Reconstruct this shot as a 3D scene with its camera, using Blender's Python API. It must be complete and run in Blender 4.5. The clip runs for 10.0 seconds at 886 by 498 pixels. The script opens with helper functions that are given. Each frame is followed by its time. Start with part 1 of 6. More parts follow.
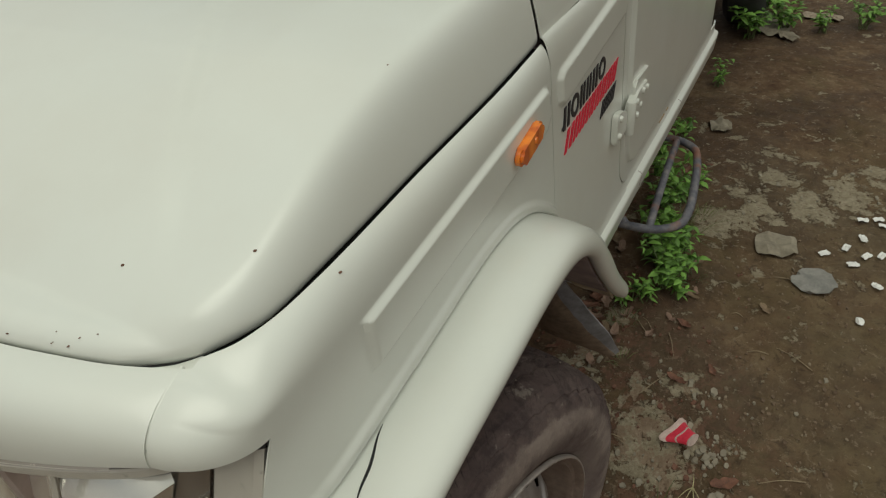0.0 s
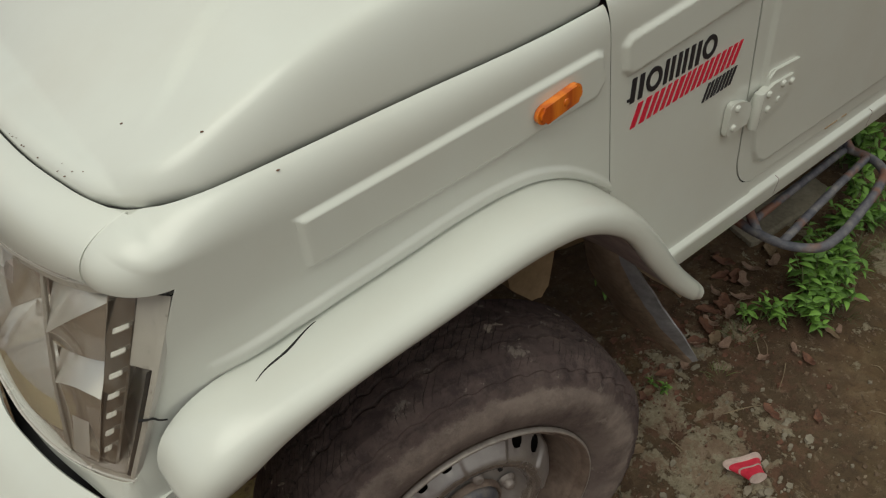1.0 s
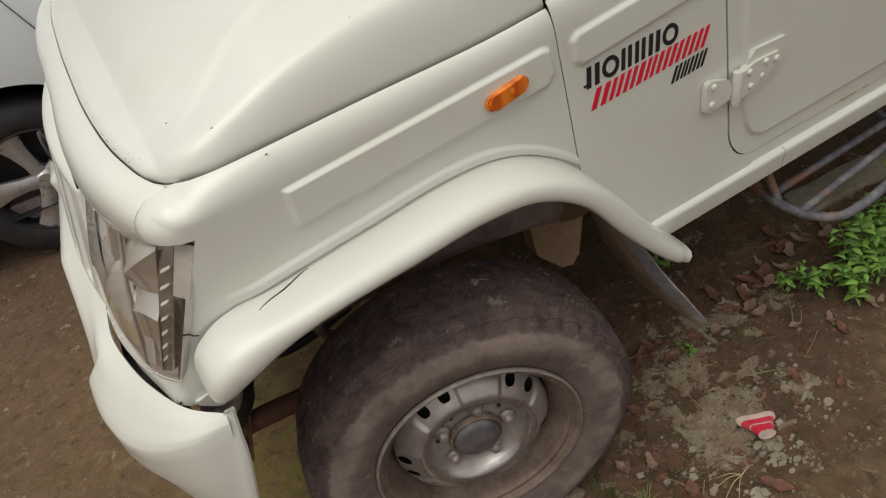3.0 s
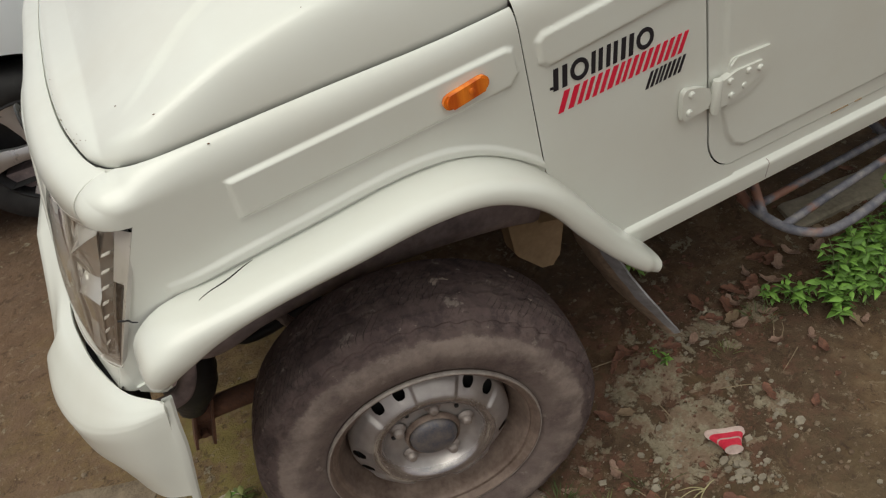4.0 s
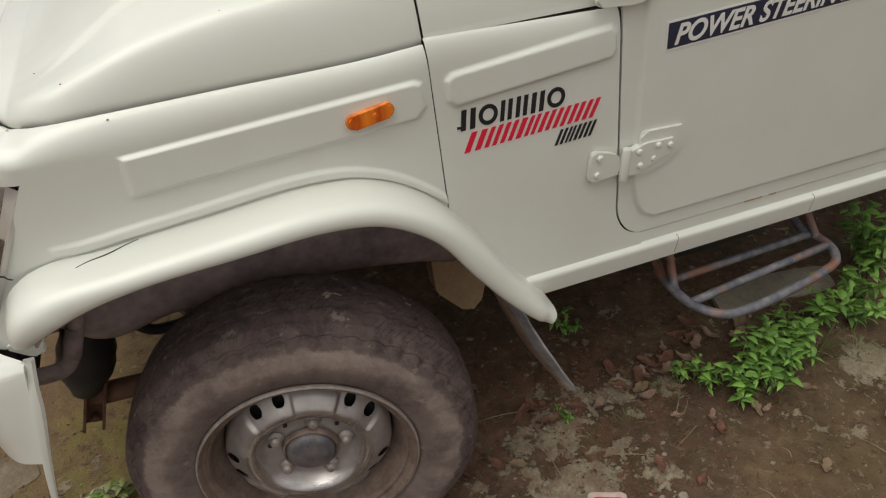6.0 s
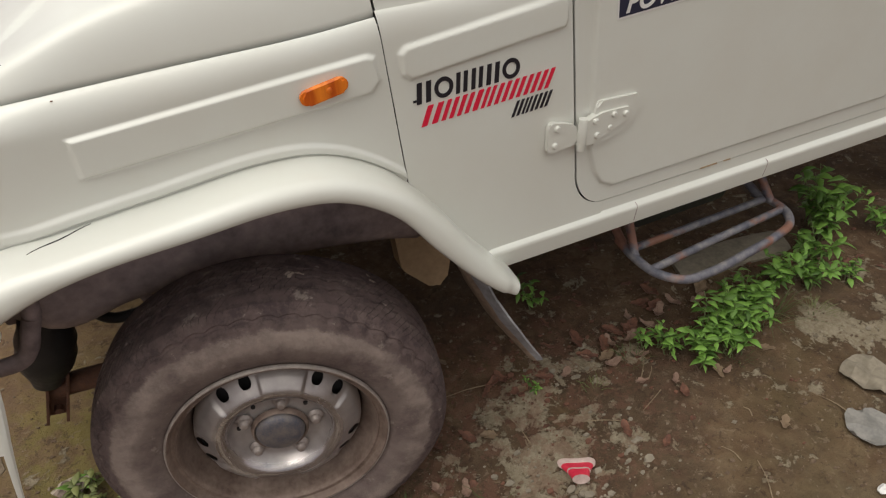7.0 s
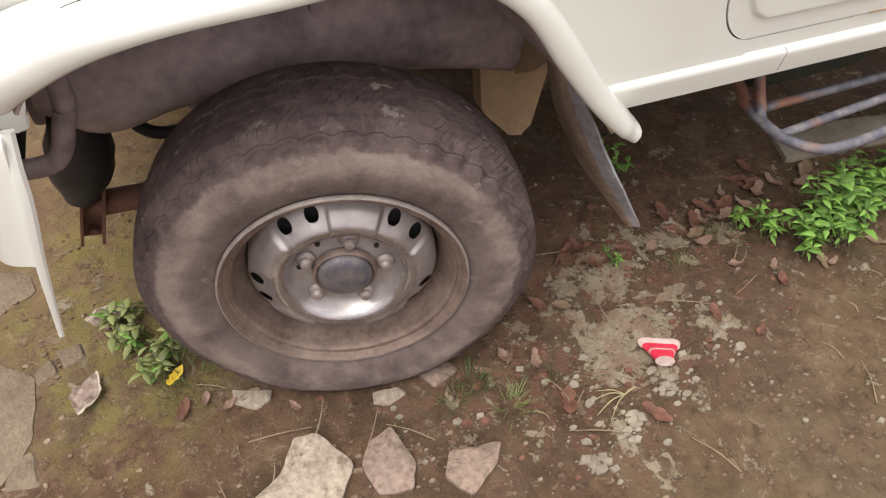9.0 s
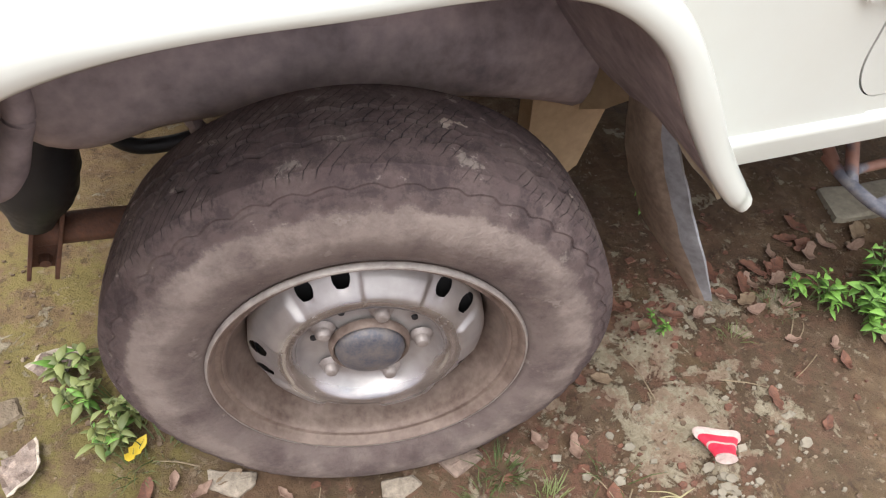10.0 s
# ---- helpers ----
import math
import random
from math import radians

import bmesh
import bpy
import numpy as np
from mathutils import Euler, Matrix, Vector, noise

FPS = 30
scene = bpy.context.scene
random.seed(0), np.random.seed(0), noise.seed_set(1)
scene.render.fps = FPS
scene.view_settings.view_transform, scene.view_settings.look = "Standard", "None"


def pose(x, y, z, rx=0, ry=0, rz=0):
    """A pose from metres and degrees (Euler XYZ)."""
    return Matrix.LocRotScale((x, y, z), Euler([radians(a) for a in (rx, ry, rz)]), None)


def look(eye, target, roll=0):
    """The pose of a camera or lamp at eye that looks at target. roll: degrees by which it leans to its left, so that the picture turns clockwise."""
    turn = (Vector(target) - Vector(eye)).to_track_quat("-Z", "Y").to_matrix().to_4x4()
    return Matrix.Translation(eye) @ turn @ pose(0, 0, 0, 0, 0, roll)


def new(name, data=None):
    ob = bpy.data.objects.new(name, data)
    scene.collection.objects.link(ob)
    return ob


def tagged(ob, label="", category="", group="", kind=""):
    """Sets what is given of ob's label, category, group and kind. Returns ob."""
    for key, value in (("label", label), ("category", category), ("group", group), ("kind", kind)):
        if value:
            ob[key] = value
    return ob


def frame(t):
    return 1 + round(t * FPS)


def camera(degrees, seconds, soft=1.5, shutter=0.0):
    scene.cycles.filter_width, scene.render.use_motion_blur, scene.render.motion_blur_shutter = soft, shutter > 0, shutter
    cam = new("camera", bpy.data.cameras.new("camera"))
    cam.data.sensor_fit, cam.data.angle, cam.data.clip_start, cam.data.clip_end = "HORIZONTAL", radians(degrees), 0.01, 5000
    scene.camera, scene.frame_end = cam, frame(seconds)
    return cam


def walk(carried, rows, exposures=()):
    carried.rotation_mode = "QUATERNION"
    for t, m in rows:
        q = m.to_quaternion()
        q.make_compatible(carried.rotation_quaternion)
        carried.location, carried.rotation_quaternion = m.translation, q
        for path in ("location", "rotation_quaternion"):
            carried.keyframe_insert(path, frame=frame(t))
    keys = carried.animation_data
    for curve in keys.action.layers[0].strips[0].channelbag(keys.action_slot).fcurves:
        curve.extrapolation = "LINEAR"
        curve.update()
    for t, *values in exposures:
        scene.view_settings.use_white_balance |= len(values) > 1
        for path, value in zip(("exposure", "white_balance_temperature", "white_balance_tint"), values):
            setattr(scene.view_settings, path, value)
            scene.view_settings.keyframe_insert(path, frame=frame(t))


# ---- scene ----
cam = camera(66.9, 10.0, soft=1.2)
PATH = [
    (0, (-0.476, -0.293, 1.36), (0.88, 0.553, 0.157), -6.4),
    (0.5, (-0.423, -0.411, 1.332), (0.741, 0.693, 0.137), -5.3),
    (1, (-0.343, -0.512, 1.336), (0.558, 0.764, 0.088), -5.9),
    (1.5, (-0.335, -0.599, 1.372), (0.416, 0.746, 0.096), -12.1),
    (2, (-0.347, -0.712, 1.397), (0.351, 0.672, 0.133), -15.7),
    (2.5, (-0.334, -0.773, 1.409), (0.312, 0.663, 0.176), -15.2),
    (2.7, (-0.306, -0.774, 1.412), (0.3, 0.677, 0.176), -15.2),
    (4, (-0.166, -0.798, 1.399), (0.356, 0.659, 0.132), -12.5),
    (4.5, (-0.14, -0.819, 1.388), (0.361, 0.661, 0.14), -10.0),
    (5, (-0.117, -0.853, 1.387), (0.368, 0.664, 0.178), -5.8),
    (5.5, (-0.082, -0.896, 1.381), (0.483, 0.613, 0.195), -2.6),
    (5.7, (-0.066, -0.912, 1.374), (0.516, 0.612, 0.216), -2.4),
    (6.8, (-0.041, -0.923, 1.372), (0.623, 0.558, 0.205), -2.5),
    (7, (-0.042, -0.932, 1.364), (0.628, 0.521, 0.163), -2.5),
    (7.5, (-0.03, -0.937, 1.303), (0.617, 0.391, -0.046), -1.6),
    (8, (-0.062, -0.941, 1.295), (0.519, 0.474, 0.008), -2.6),
    (8.5, (-0.08, -0.895, 1.266), (0.411, 0.457, -0.124), -0.8),
    (9, (-0.123, -0.779, 1.177), (0.398, 0.478, -0.289), 1.3),
    (9.5, (-0.165, -0.631, 1.11), (0.501, 0.597, -0.321), 7.5),
    (10, (-0.165, -0.519, 1.064), (0.477, 0.701, -0.385), 9.1),
]
walk(cam, [(t, look(eye, target, roll)) for t, eye, target, roll in PATH], exposures=[(0.0, -0.52, 6500, 0), (1.0, -0.40, 6500, 2), (1.5, -0.34, 6500, 5), (2.0, -0.25, 6900, 8), (2.5, -0.15, 6700, 9), (5.0, 0.0, 6450, 5), (7.0, 0.12, 6500, 11), (7.5, 0.52, 6500, 11), (8.0, 0.76, 6500, 11), (8.5, 0.7, 6500, 14), (9.0, 1.05, 6400, 15), (9.5, 1.38, 6300, 13), (10.0, 1.44, 6000, 11)])

# ---------------------------------------------------------------- light
world = bpy.data.worlds.new("overcast_sky")
world.use_nodes = True
scene.world = world
wn, wl = world.node_tree.nodes, world.node_tree.links
sky = wn.new("ShaderNodeTexSky")
sky.sky_type = "NISHITA"
sky.sun_disc = False
sky.sun_elevation, sky.sun_rotation = radians(66), radians(283)
sky.air_density, sky.dust_density, sky.ozone_density = 1.0, 4.0, 1.0
haze = wn.new("ShaderNodeMixRGB")
haze.inputs["Fac"].default_value = 0.8
# cloud cover, three times as bright overhead as at the skyline
up = wn.new("ShaderNodeSeparateXYZ")
wl.new(wn.new("ShaderNodeTexCoord").outputs["Generated"], up.inputs["Vector"])
cloud = wn.new("ShaderNodeValToRGB")
cloud.color_ramp.elements[0].color = (0.275, 0.222, 0.228, 1)
cloud.color_ramp.elements[1].color = (1.05, 1.045, 0.955, 1)
wl.new(up.outputs["Z"], cloud.inputs["Fac"])
bright = wn.new("ShaderNodeVectorMath")
bright.operation = "SCALE"
bright.inputs["Scale"].default_value = 13.0
# broken cloud: soft paler and greyer banks
banks = wn.new("ShaderNodeTexNoise")
banks.inputs["Scale"].default_value, banks.inputs["Detail"].default_value = 2.4, 3.0
bank_tone = wn.new("ShaderNodeValToRGB")
bank_tone.color_ramp.elements[0].position, bank_tone.color_ramp.elements[0].color = 0.38, (0.66, 0.70, 0.76, 1)
bank_tone.color_ramp.elements[1].position, bank_tone.color_ramp.elements[1].color = 0.62, (1.3, 1.28, 1.22, 1)
wl.new(banks.outputs["Fac"], bank_tone.inputs["Fac"])
banked = wn.new("ShaderNodeMixRGB")
banked.blend_type = "MULTIPLY"
banked.inputs["Fac"].default_value = 1.0
wl.new(cloud.outputs["Color"], banked.inputs["Color1"])
wl.new(bank_tone.outputs["Color"], banked.inputs["Color2"])
wl.new(banked.outputs["Color"], bright.inputs["Vector"])
wl.new(bright.outputs["Vector"], haze.inputs["Color2"])
wl.new(sky.outputs["Color"], haze.inputs["Color1"])
wl.new(haze.outputs["Color"], wn["Background"].inputs["Color"])
wn["Background"].inputs["Strength"].default_value = 0.1

sun_data = bpy.data.lights.new("sun", "SUN")
sun_data.energy, sun_data.angle, sun_data.color = 1.2, radians(48), (1.0, 0.95, 0.86)
sun = new("sun", sun_data)
sun.matrix_world = look((-2.6, -0.6, 6.0), (0, 0, 0))


# ---------------------------------------------------------------- materials
def material(name, base, rough=0.5, metal=0.0, coat=0.0, coat_rough=0.05, spec=0.5):
    m = bpy.data.materials.new(name)
    m.use_nodes = True
    b = m.node_tree.nodes["Principled BSDF"]
    b.inputs["Base Color"].default_value = (*base, 1)
    b.inputs["Roughness"].default_value = rough
    b.inputs["Metallic"].default_value = metal
    b.inputs["Coat Weight"].default_value = coat
    b.inputs["Coat Roughness"].default_value = coat_rough
    b.inputs["Specular IOR Level"].default_value = spec
    return m


class Nodes:
    """Short names for wiring a material's nodes."""

    def __init__(self, m):
        self.t = m.node_tree
        self.b = self.t.nodes["Principled BSDF"]
        self.co = self.t.nodes.new("ShaderNodeTexCoord").outputs["Object"]

    def wire(self, a, b):
        self.t.links.new(a, b)

    def noise(self, scale, detail=4.0, rough=0.55, dist=0.0, co=None, stretch=None):
        n = self.t.nodes.new("ShaderNodeTexNoise")
        n.inputs["Scale"].default_value = scale
        n.inputs["Detail"].default_value = detail
        n.inputs["Roughness"].default_value = rough
        n.inputs["Distortion"].default_value = dist
        src = co or self.co
        if stretch:
            mp = self.t.nodes.new("ShaderNodeMapping")
            mp.inputs["Scale"].default_value = stretch
            self.wire(src, mp.inputs["Vector"])
            src = mp.outputs["Vector"]
        self.wire(src, n.inputs["Vector"])
        return n.outputs["Fac"]

    def voronoi(self, scale, feature="F1", out="Distance"):
        n = self.t.nodes.new("ShaderNodeTexVoronoi")
        n.feature = feature
        n.inputs["Scale"].default_value = scale
        self.wire(self.co, n.inputs["Vector"])
        return n.outputs[out]

    def ramp(self, fac, *stops):
        r = self.t.nodes.new("ShaderNodeValToRGB")
        e = r.color_ramp.elements
        while len(e) < len(stops):
            e.new(0.5)
        for k, (pos, col) in zip(e, stops):
            k.position = pos
            k.color = (*col, 1) if isinstance(col, tuple) else (col, col, col, 1)
        self.wire(fac, r.inputs["Fac"])
        return r.outputs["Color"]

    def mix(self, fac, a, b, mode="MIX"):
        n = self.t.nodes.new("ShaderNodeMixRGB")
        n.blend_type = mode
        for socket, v in zip(n.inputs, (fac, a, b)):
            if isinstance(v, tuple):
                socket.default_value = (*v, 1)
            elif isinstance(v, (int, float)):
                socket.default_value = v
            else:
                self.wire(v, socket)
        return n.outputs["Color"]

    def math(self, op, a, b=0.0):
        n = self.t.nodes.new("ShaderNodeMath")
        n.operation = op
        for socket, v in zip(n.inputs, (a, b)):
            if isinstance(v, (int, float)):
                socket.default_value = v
            else:
                self.wire(v, socket)
        return n.outputs["Value"]

    def blob(self, x, y, rx, ry):
        """1 at a place on the ground, falling to 0 at the rim of an ellipse."""
        mp = self.t.nodes.new("ShaderNodeMapping")
        mp.vector_type = "POINT"
        mp.inputs["Location"].default_value = (-x / rx, -y / ry, 0)
        mp.inputs["Scale"].default_value = (1 / rx, 1 / ry, 0)
        self.wire(self.co, mp.inputs["Vector"])
        g = self.t.nodes.new("ShaderNodeTexGradient")
        g.gradient_type = "SPHERICAL"
        self.wire(mp.outputs["Vector"], g.inputs["Vector"])
        return g.outputs["Fac"]

    def bump(self, height, strength, distance):
        n = self.t.nodes.new("ShaderNodeBump")
        n.inputs["Strength"].default_value = strength
        n.inputs["Distance"].default_value = distance
        self.wire(height, n.inputs["Height"])
        self.wire(n.outputs["Normal"], self.b.inputs["Normal"])

    def color(self, c):
        self.wire(c, self.b.inputs["Base Color"])

    def rough(self, c):
        self.wire(c, self.b.inputs["Roughness"])


def grained(name, dark, light, scale, rough=0.6, metal=0.0, bump=0.2, depth=0.002, spec=0.5, fine=6.0):
    """A surface that varies between two colours at two scales, with a little relief."""
    m = material(name, dark, rough, metal, spec=spec)
    n = Nodes(m)
    big, small = n.noise(scale, 5), n.noise(scale * fine, 4)
    both = n.mix(0.4, big, small)
    n.color(n.ramp(both, (0.35, dark), (0.65, light)))
    n.rough(n.ramp(small, (0.3, max(0.0, rough - 0.1)), (0.7, min(1.0, rough + 0.12))))
    n.bump(small, bump, depth)
    return m


def paint(name, base, dust):
    m = material(name, base, 0.42, 0.0, 0.9, 0.20)
    n = Nodes(m)
    big, small = n.noise(3.5, 5, 0.6), n.noise(90, 3)
    c = n.mix(n.ramp(big, (0.4, 0.0), (0.75, 0.5)), base, dust)
    n.color(c)
    n.rough(n.ramp(n.mix(0.12, big, small), (0.35, 0.30), (0.7, 0.46)))
    n.bump(n.noise(12, 3), 0.04, 0.004)
    return m


WHITE = paint("white_paint", (0.70, 0.714, 0.665), (0.635, 0.615, 0.55))
CAR_WHITE = paint("cool_white_paint", (0.72, 0.75, 0.78), (0.66, 0.68, 0.7))
# near-black for seals, and for the shade in gaps and behind parts
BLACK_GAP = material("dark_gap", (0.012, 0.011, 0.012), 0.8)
PLASTIC = grained("black_plastic", (0.012, 0.012, 0.014), (0.03, 0.03, 0.033), 14, 0.5, bump=0.1)
# dusty tone, made paler to stand in for lens haze over dark parts
LINER = grained("dusty_hazed_underbody", (0.165, 0.128, 0.135), (0.47, 0.375, 0.36), 6, 0.85, bump=0.3)
PRIMER = grained("brown_primer", (0.30, 0.205, 0.115), (0.44, 0.315, 0.19), 12, 0.8, bump=0.3)
TAN_DUST = grained("olive_dust_coat", (0.33, 0.265, 0.18), (0.48, 0.40, 0.295), 11, 0.85, bump=0.3)
RUST = grained("rusty_steel", (0.07, 0.032, 0.02), (0.16, 0.075, 0.045), 25, 0.85, bump=0.6)
FLAP_MUD = grained("caked_brown_mud", (0.15, 0.10, 0.07), (0.36, 0.27, 0.20), 13, 0.85, bump=0.35)
FLAP = grained("muddy_grey_rubber", (0.16, 0.15, 0.155), (0.34, 0.335, 0.35), 13, 0.7, bump=0.35)
PEARL = grained("bright_satin_reflector", (0.80, 0.79, 0.76), (0.88, 0.87, 0.83), 10, 0.3, 0.15, bump=0.02)
# white diffuse share stands in for the sky mirrored in up-facing chrome
CHROME = material("sky_white_reflector", (0.98, 0.98, 0.97), 0.05, 0.6)
BEZEL = grained("grey_fin_panel", (0.34, 0.32, 0.30), (0.46, 0.44, 0.42), 8, 0.14, 0.85, bump=0.0)
# warm grey diffuse share stands in for the lit ground this chrome mirrors
CHROME_DULL = material("ground_grey_reflector", (0.84, 0.80, 0.765), 0.12, 0.7)
GOLD_TINT = material("warm_reflector", (0.98, 0.90, 0.66), 0.12, 0.5)
SMOKE_MIRROR = material("smoked_mirror", (0.82, 0.785, 0.745), 0.06, 0.85)
SMOKE = grained("smoked_bezel", (0.54, 0.505, 0.465), (0.62, 0.585, 0.545), 6, 0.2, 0.4, bump=0.05)
SATIN = grained("frosted_plastic", (0.46, 0.435, 0.405), (0.56, 0.535, 0.50), 12, 0.35, 0.1, bump=0.02)
STEEL = grained("dusty_silver_rim", (0.32, 0.285, 0.265), (0.5, 0.47, 0.46), 22, 0.45, 0.55, bump=0.15, depth=0.001)
def disc_steel():
    m = material("dusty_silver_disc_bright_crest", (0.5, 0.48, 0.47), 0.4, 0.6)
    n = Nodes(m)
    sep = n.t.nodes.new("ShaderNodeSeparateXYZ")
    n.wire(n.co, sep.inputs["Vector"])
    r = n.math("SQRT", n.math("ADD", n.math("POWER", sep.outputs["X"], 2.0), n.math("POWER", sep.outputs["Z"], 2.0)))
    wob = n.math("ADD", r, n.math("MULTIPLY", n.math("SUBTRACT", n.noise(22, 4, 0.6), 0.5), 0.012))
    # dust by radius; crest highlight and dish shading are put into it too
    dust = n.ramp(wob, (0.06, 0.55), (0.088, 0.42), (0.104, 0.06), (0.116, 0.06), (0.126, 0.26), (0.15, 0.32), (0.160, 0.8))
    spots = n.ramp(n.noise(40, 5, 0.7), (0.6, 0.0), (0.72, 0.45))
    dust = n.math("MAXIMUM", dust, spots)
    metal = n.ramp(n.noise(24, 5), (0.3, (0.32, 0.295, 0.295)), (0.7, (0.49, 0.46, 0.46)))
    n.color(n.mix(dust, metal, n.mix(n.noise(50, 4), (0.18, 0.14, 0.115), (0.33, 0.28, 0.245))))
    n.wire(n.ramp(dust, (0.1, 0.85), (0.6, 0.1)), n.b.inputs["Metallic"])
    n.rough(n.ramp(dust, (0.1, 0.22), (0.7, 0.65)))
    n.bump(n.noise(140, 4), 0.15, 0.0012)
    return m


DISC = disc_steel()
NUT = grained("dusty_nut_steel", (0.24, 0.20, 0.185), (0.40, 0.35, 0.325), 30, 0.5, 0.45, bump=0.2, depth=0.001)
RIM_LIP = grained("worn_rim_lip", (0.3, 0.26, 0.24), (0.5, 0.45, 0.42), 30, 0.45, 0.5, bump=0.2)
RIM_DULL = grained("dirty_rim_barrel", (0.115, 0.076, 0.060), (0.27, 0.205, 0.17), 18, 0.6, 0.3, bump=0.3)
HUB = grained("worn_hub_cap", (0.085, 0.09, 0.12), (0.23, 0.20, 0.185), 40, 0.5, 0.4, bump=0.2)
RED_DECAL = material("red_decal", (0.70, 0.012, 0.05), 0.4)
BLACK_DECAL = material("black_decal", (0.014, 0.013, 0.02), 0.4)
NAVY_DECAL = material("navy_decal", (0.02, 0.022, 0.05), 0.4)
WHITE_DECAL = material("white_decal", (0.75, 0.74, 0.72), 0.4)
ALLOY = grained("machined_alloy", (0.50, 0.49, 0.50), (0.60, 0.59, 0.60), 5, 0.32, 0.7, bump=0.0)
def pipe_paint():
    m = material("worn_pipe_paint", (0.15, 0.15, 0.18), 0.6, 0.1)
    n = Nodes(m)
    c = n.ramp(n.noise(26, 5, 0.65), (0.3, (0.06, 0.064, 0.088)), (0.5, (0.135, 0.132, 0.155)), (0.7, (0.25, 0.23, 0.225)))
    c = n.mix(n.ramp(n.noise(7, 4), (0.52, 0.0), (0.58, 0.9)), c, n.mix(n.noise(40, 4), (0.16, 0.06, 0.035), (0.30, 0.15, 0.10)))
    n.color(c)
    n.bump(n.noise(90, 4), 0.35, 0.002)
    return m


RUBBER = grained("dark_rubber", (0.015, 0.015, 0.017), (0.04, 0.038, 0.038), 20, 0.75, bump=0.3)
WINDOW = material("dark_glass", (0.02, 0.025, 0.03), 0.04, 0.0, 0.5)


def glass(name, tint, rough=0.02):
    m = bpy.data.materials.new(name)
    m.use_nodes = True
    nodes, links = m.node_tree.nodes, m.node_tree.links
    nodes.remove(nodes["Principled BSDF"])
    clear, gloss = nodes.new("ShaderNodeBsdfTransparent"), nodes.new("ShaderNodeBsdfGlossy")
    clear.inputs["Color"].default_value = (*tint, 1)
    gloss.inputs["Roughness"].default_value = rough
    facing, mix = nodes.new("ShaderNodeLayerWeight"), nodes.new("ShaderNodeMixShader")
    gleam = nodes.new("ShaderNodeValToRGB")
    for e, pos, v in zip(gleam.color_ramp.elements, (0.25, 1.0), (0.05, 0.75)):
        e.position, e.color = pos, (v, v, v, 1)
    links.new(facing.outputs["Facing"], gleam.inputs["Fac"])
    links.new(gleam.outputs["Color"], mix.inputs["Fac"])
    links.new(clear.outputs["BSDF"], mix.inputs[1])
    links.new(gloss.outputs["BSDF"], mix.inputs[2])
    links.new(mix.outputs["Shader"], nodes["Material Output"].inputs["Surface"])
    return m


LENS = glass("clear_lens", (0.96, 0.95, 0.92))


def amber():
    m = material("amber_lens", (0.75, 0.17, 0.012), 0.18, 0.0, 0.6)
    n = Nodes(m)
    n.color(n.ramp(n.noise(60, 3, stretch=(1, 1, 0.2)), (0.35, (0.55, 0.09, 0.006)), (0.7, (0.9, 0.26, 0.02))))
    return m


AMBER = amber()


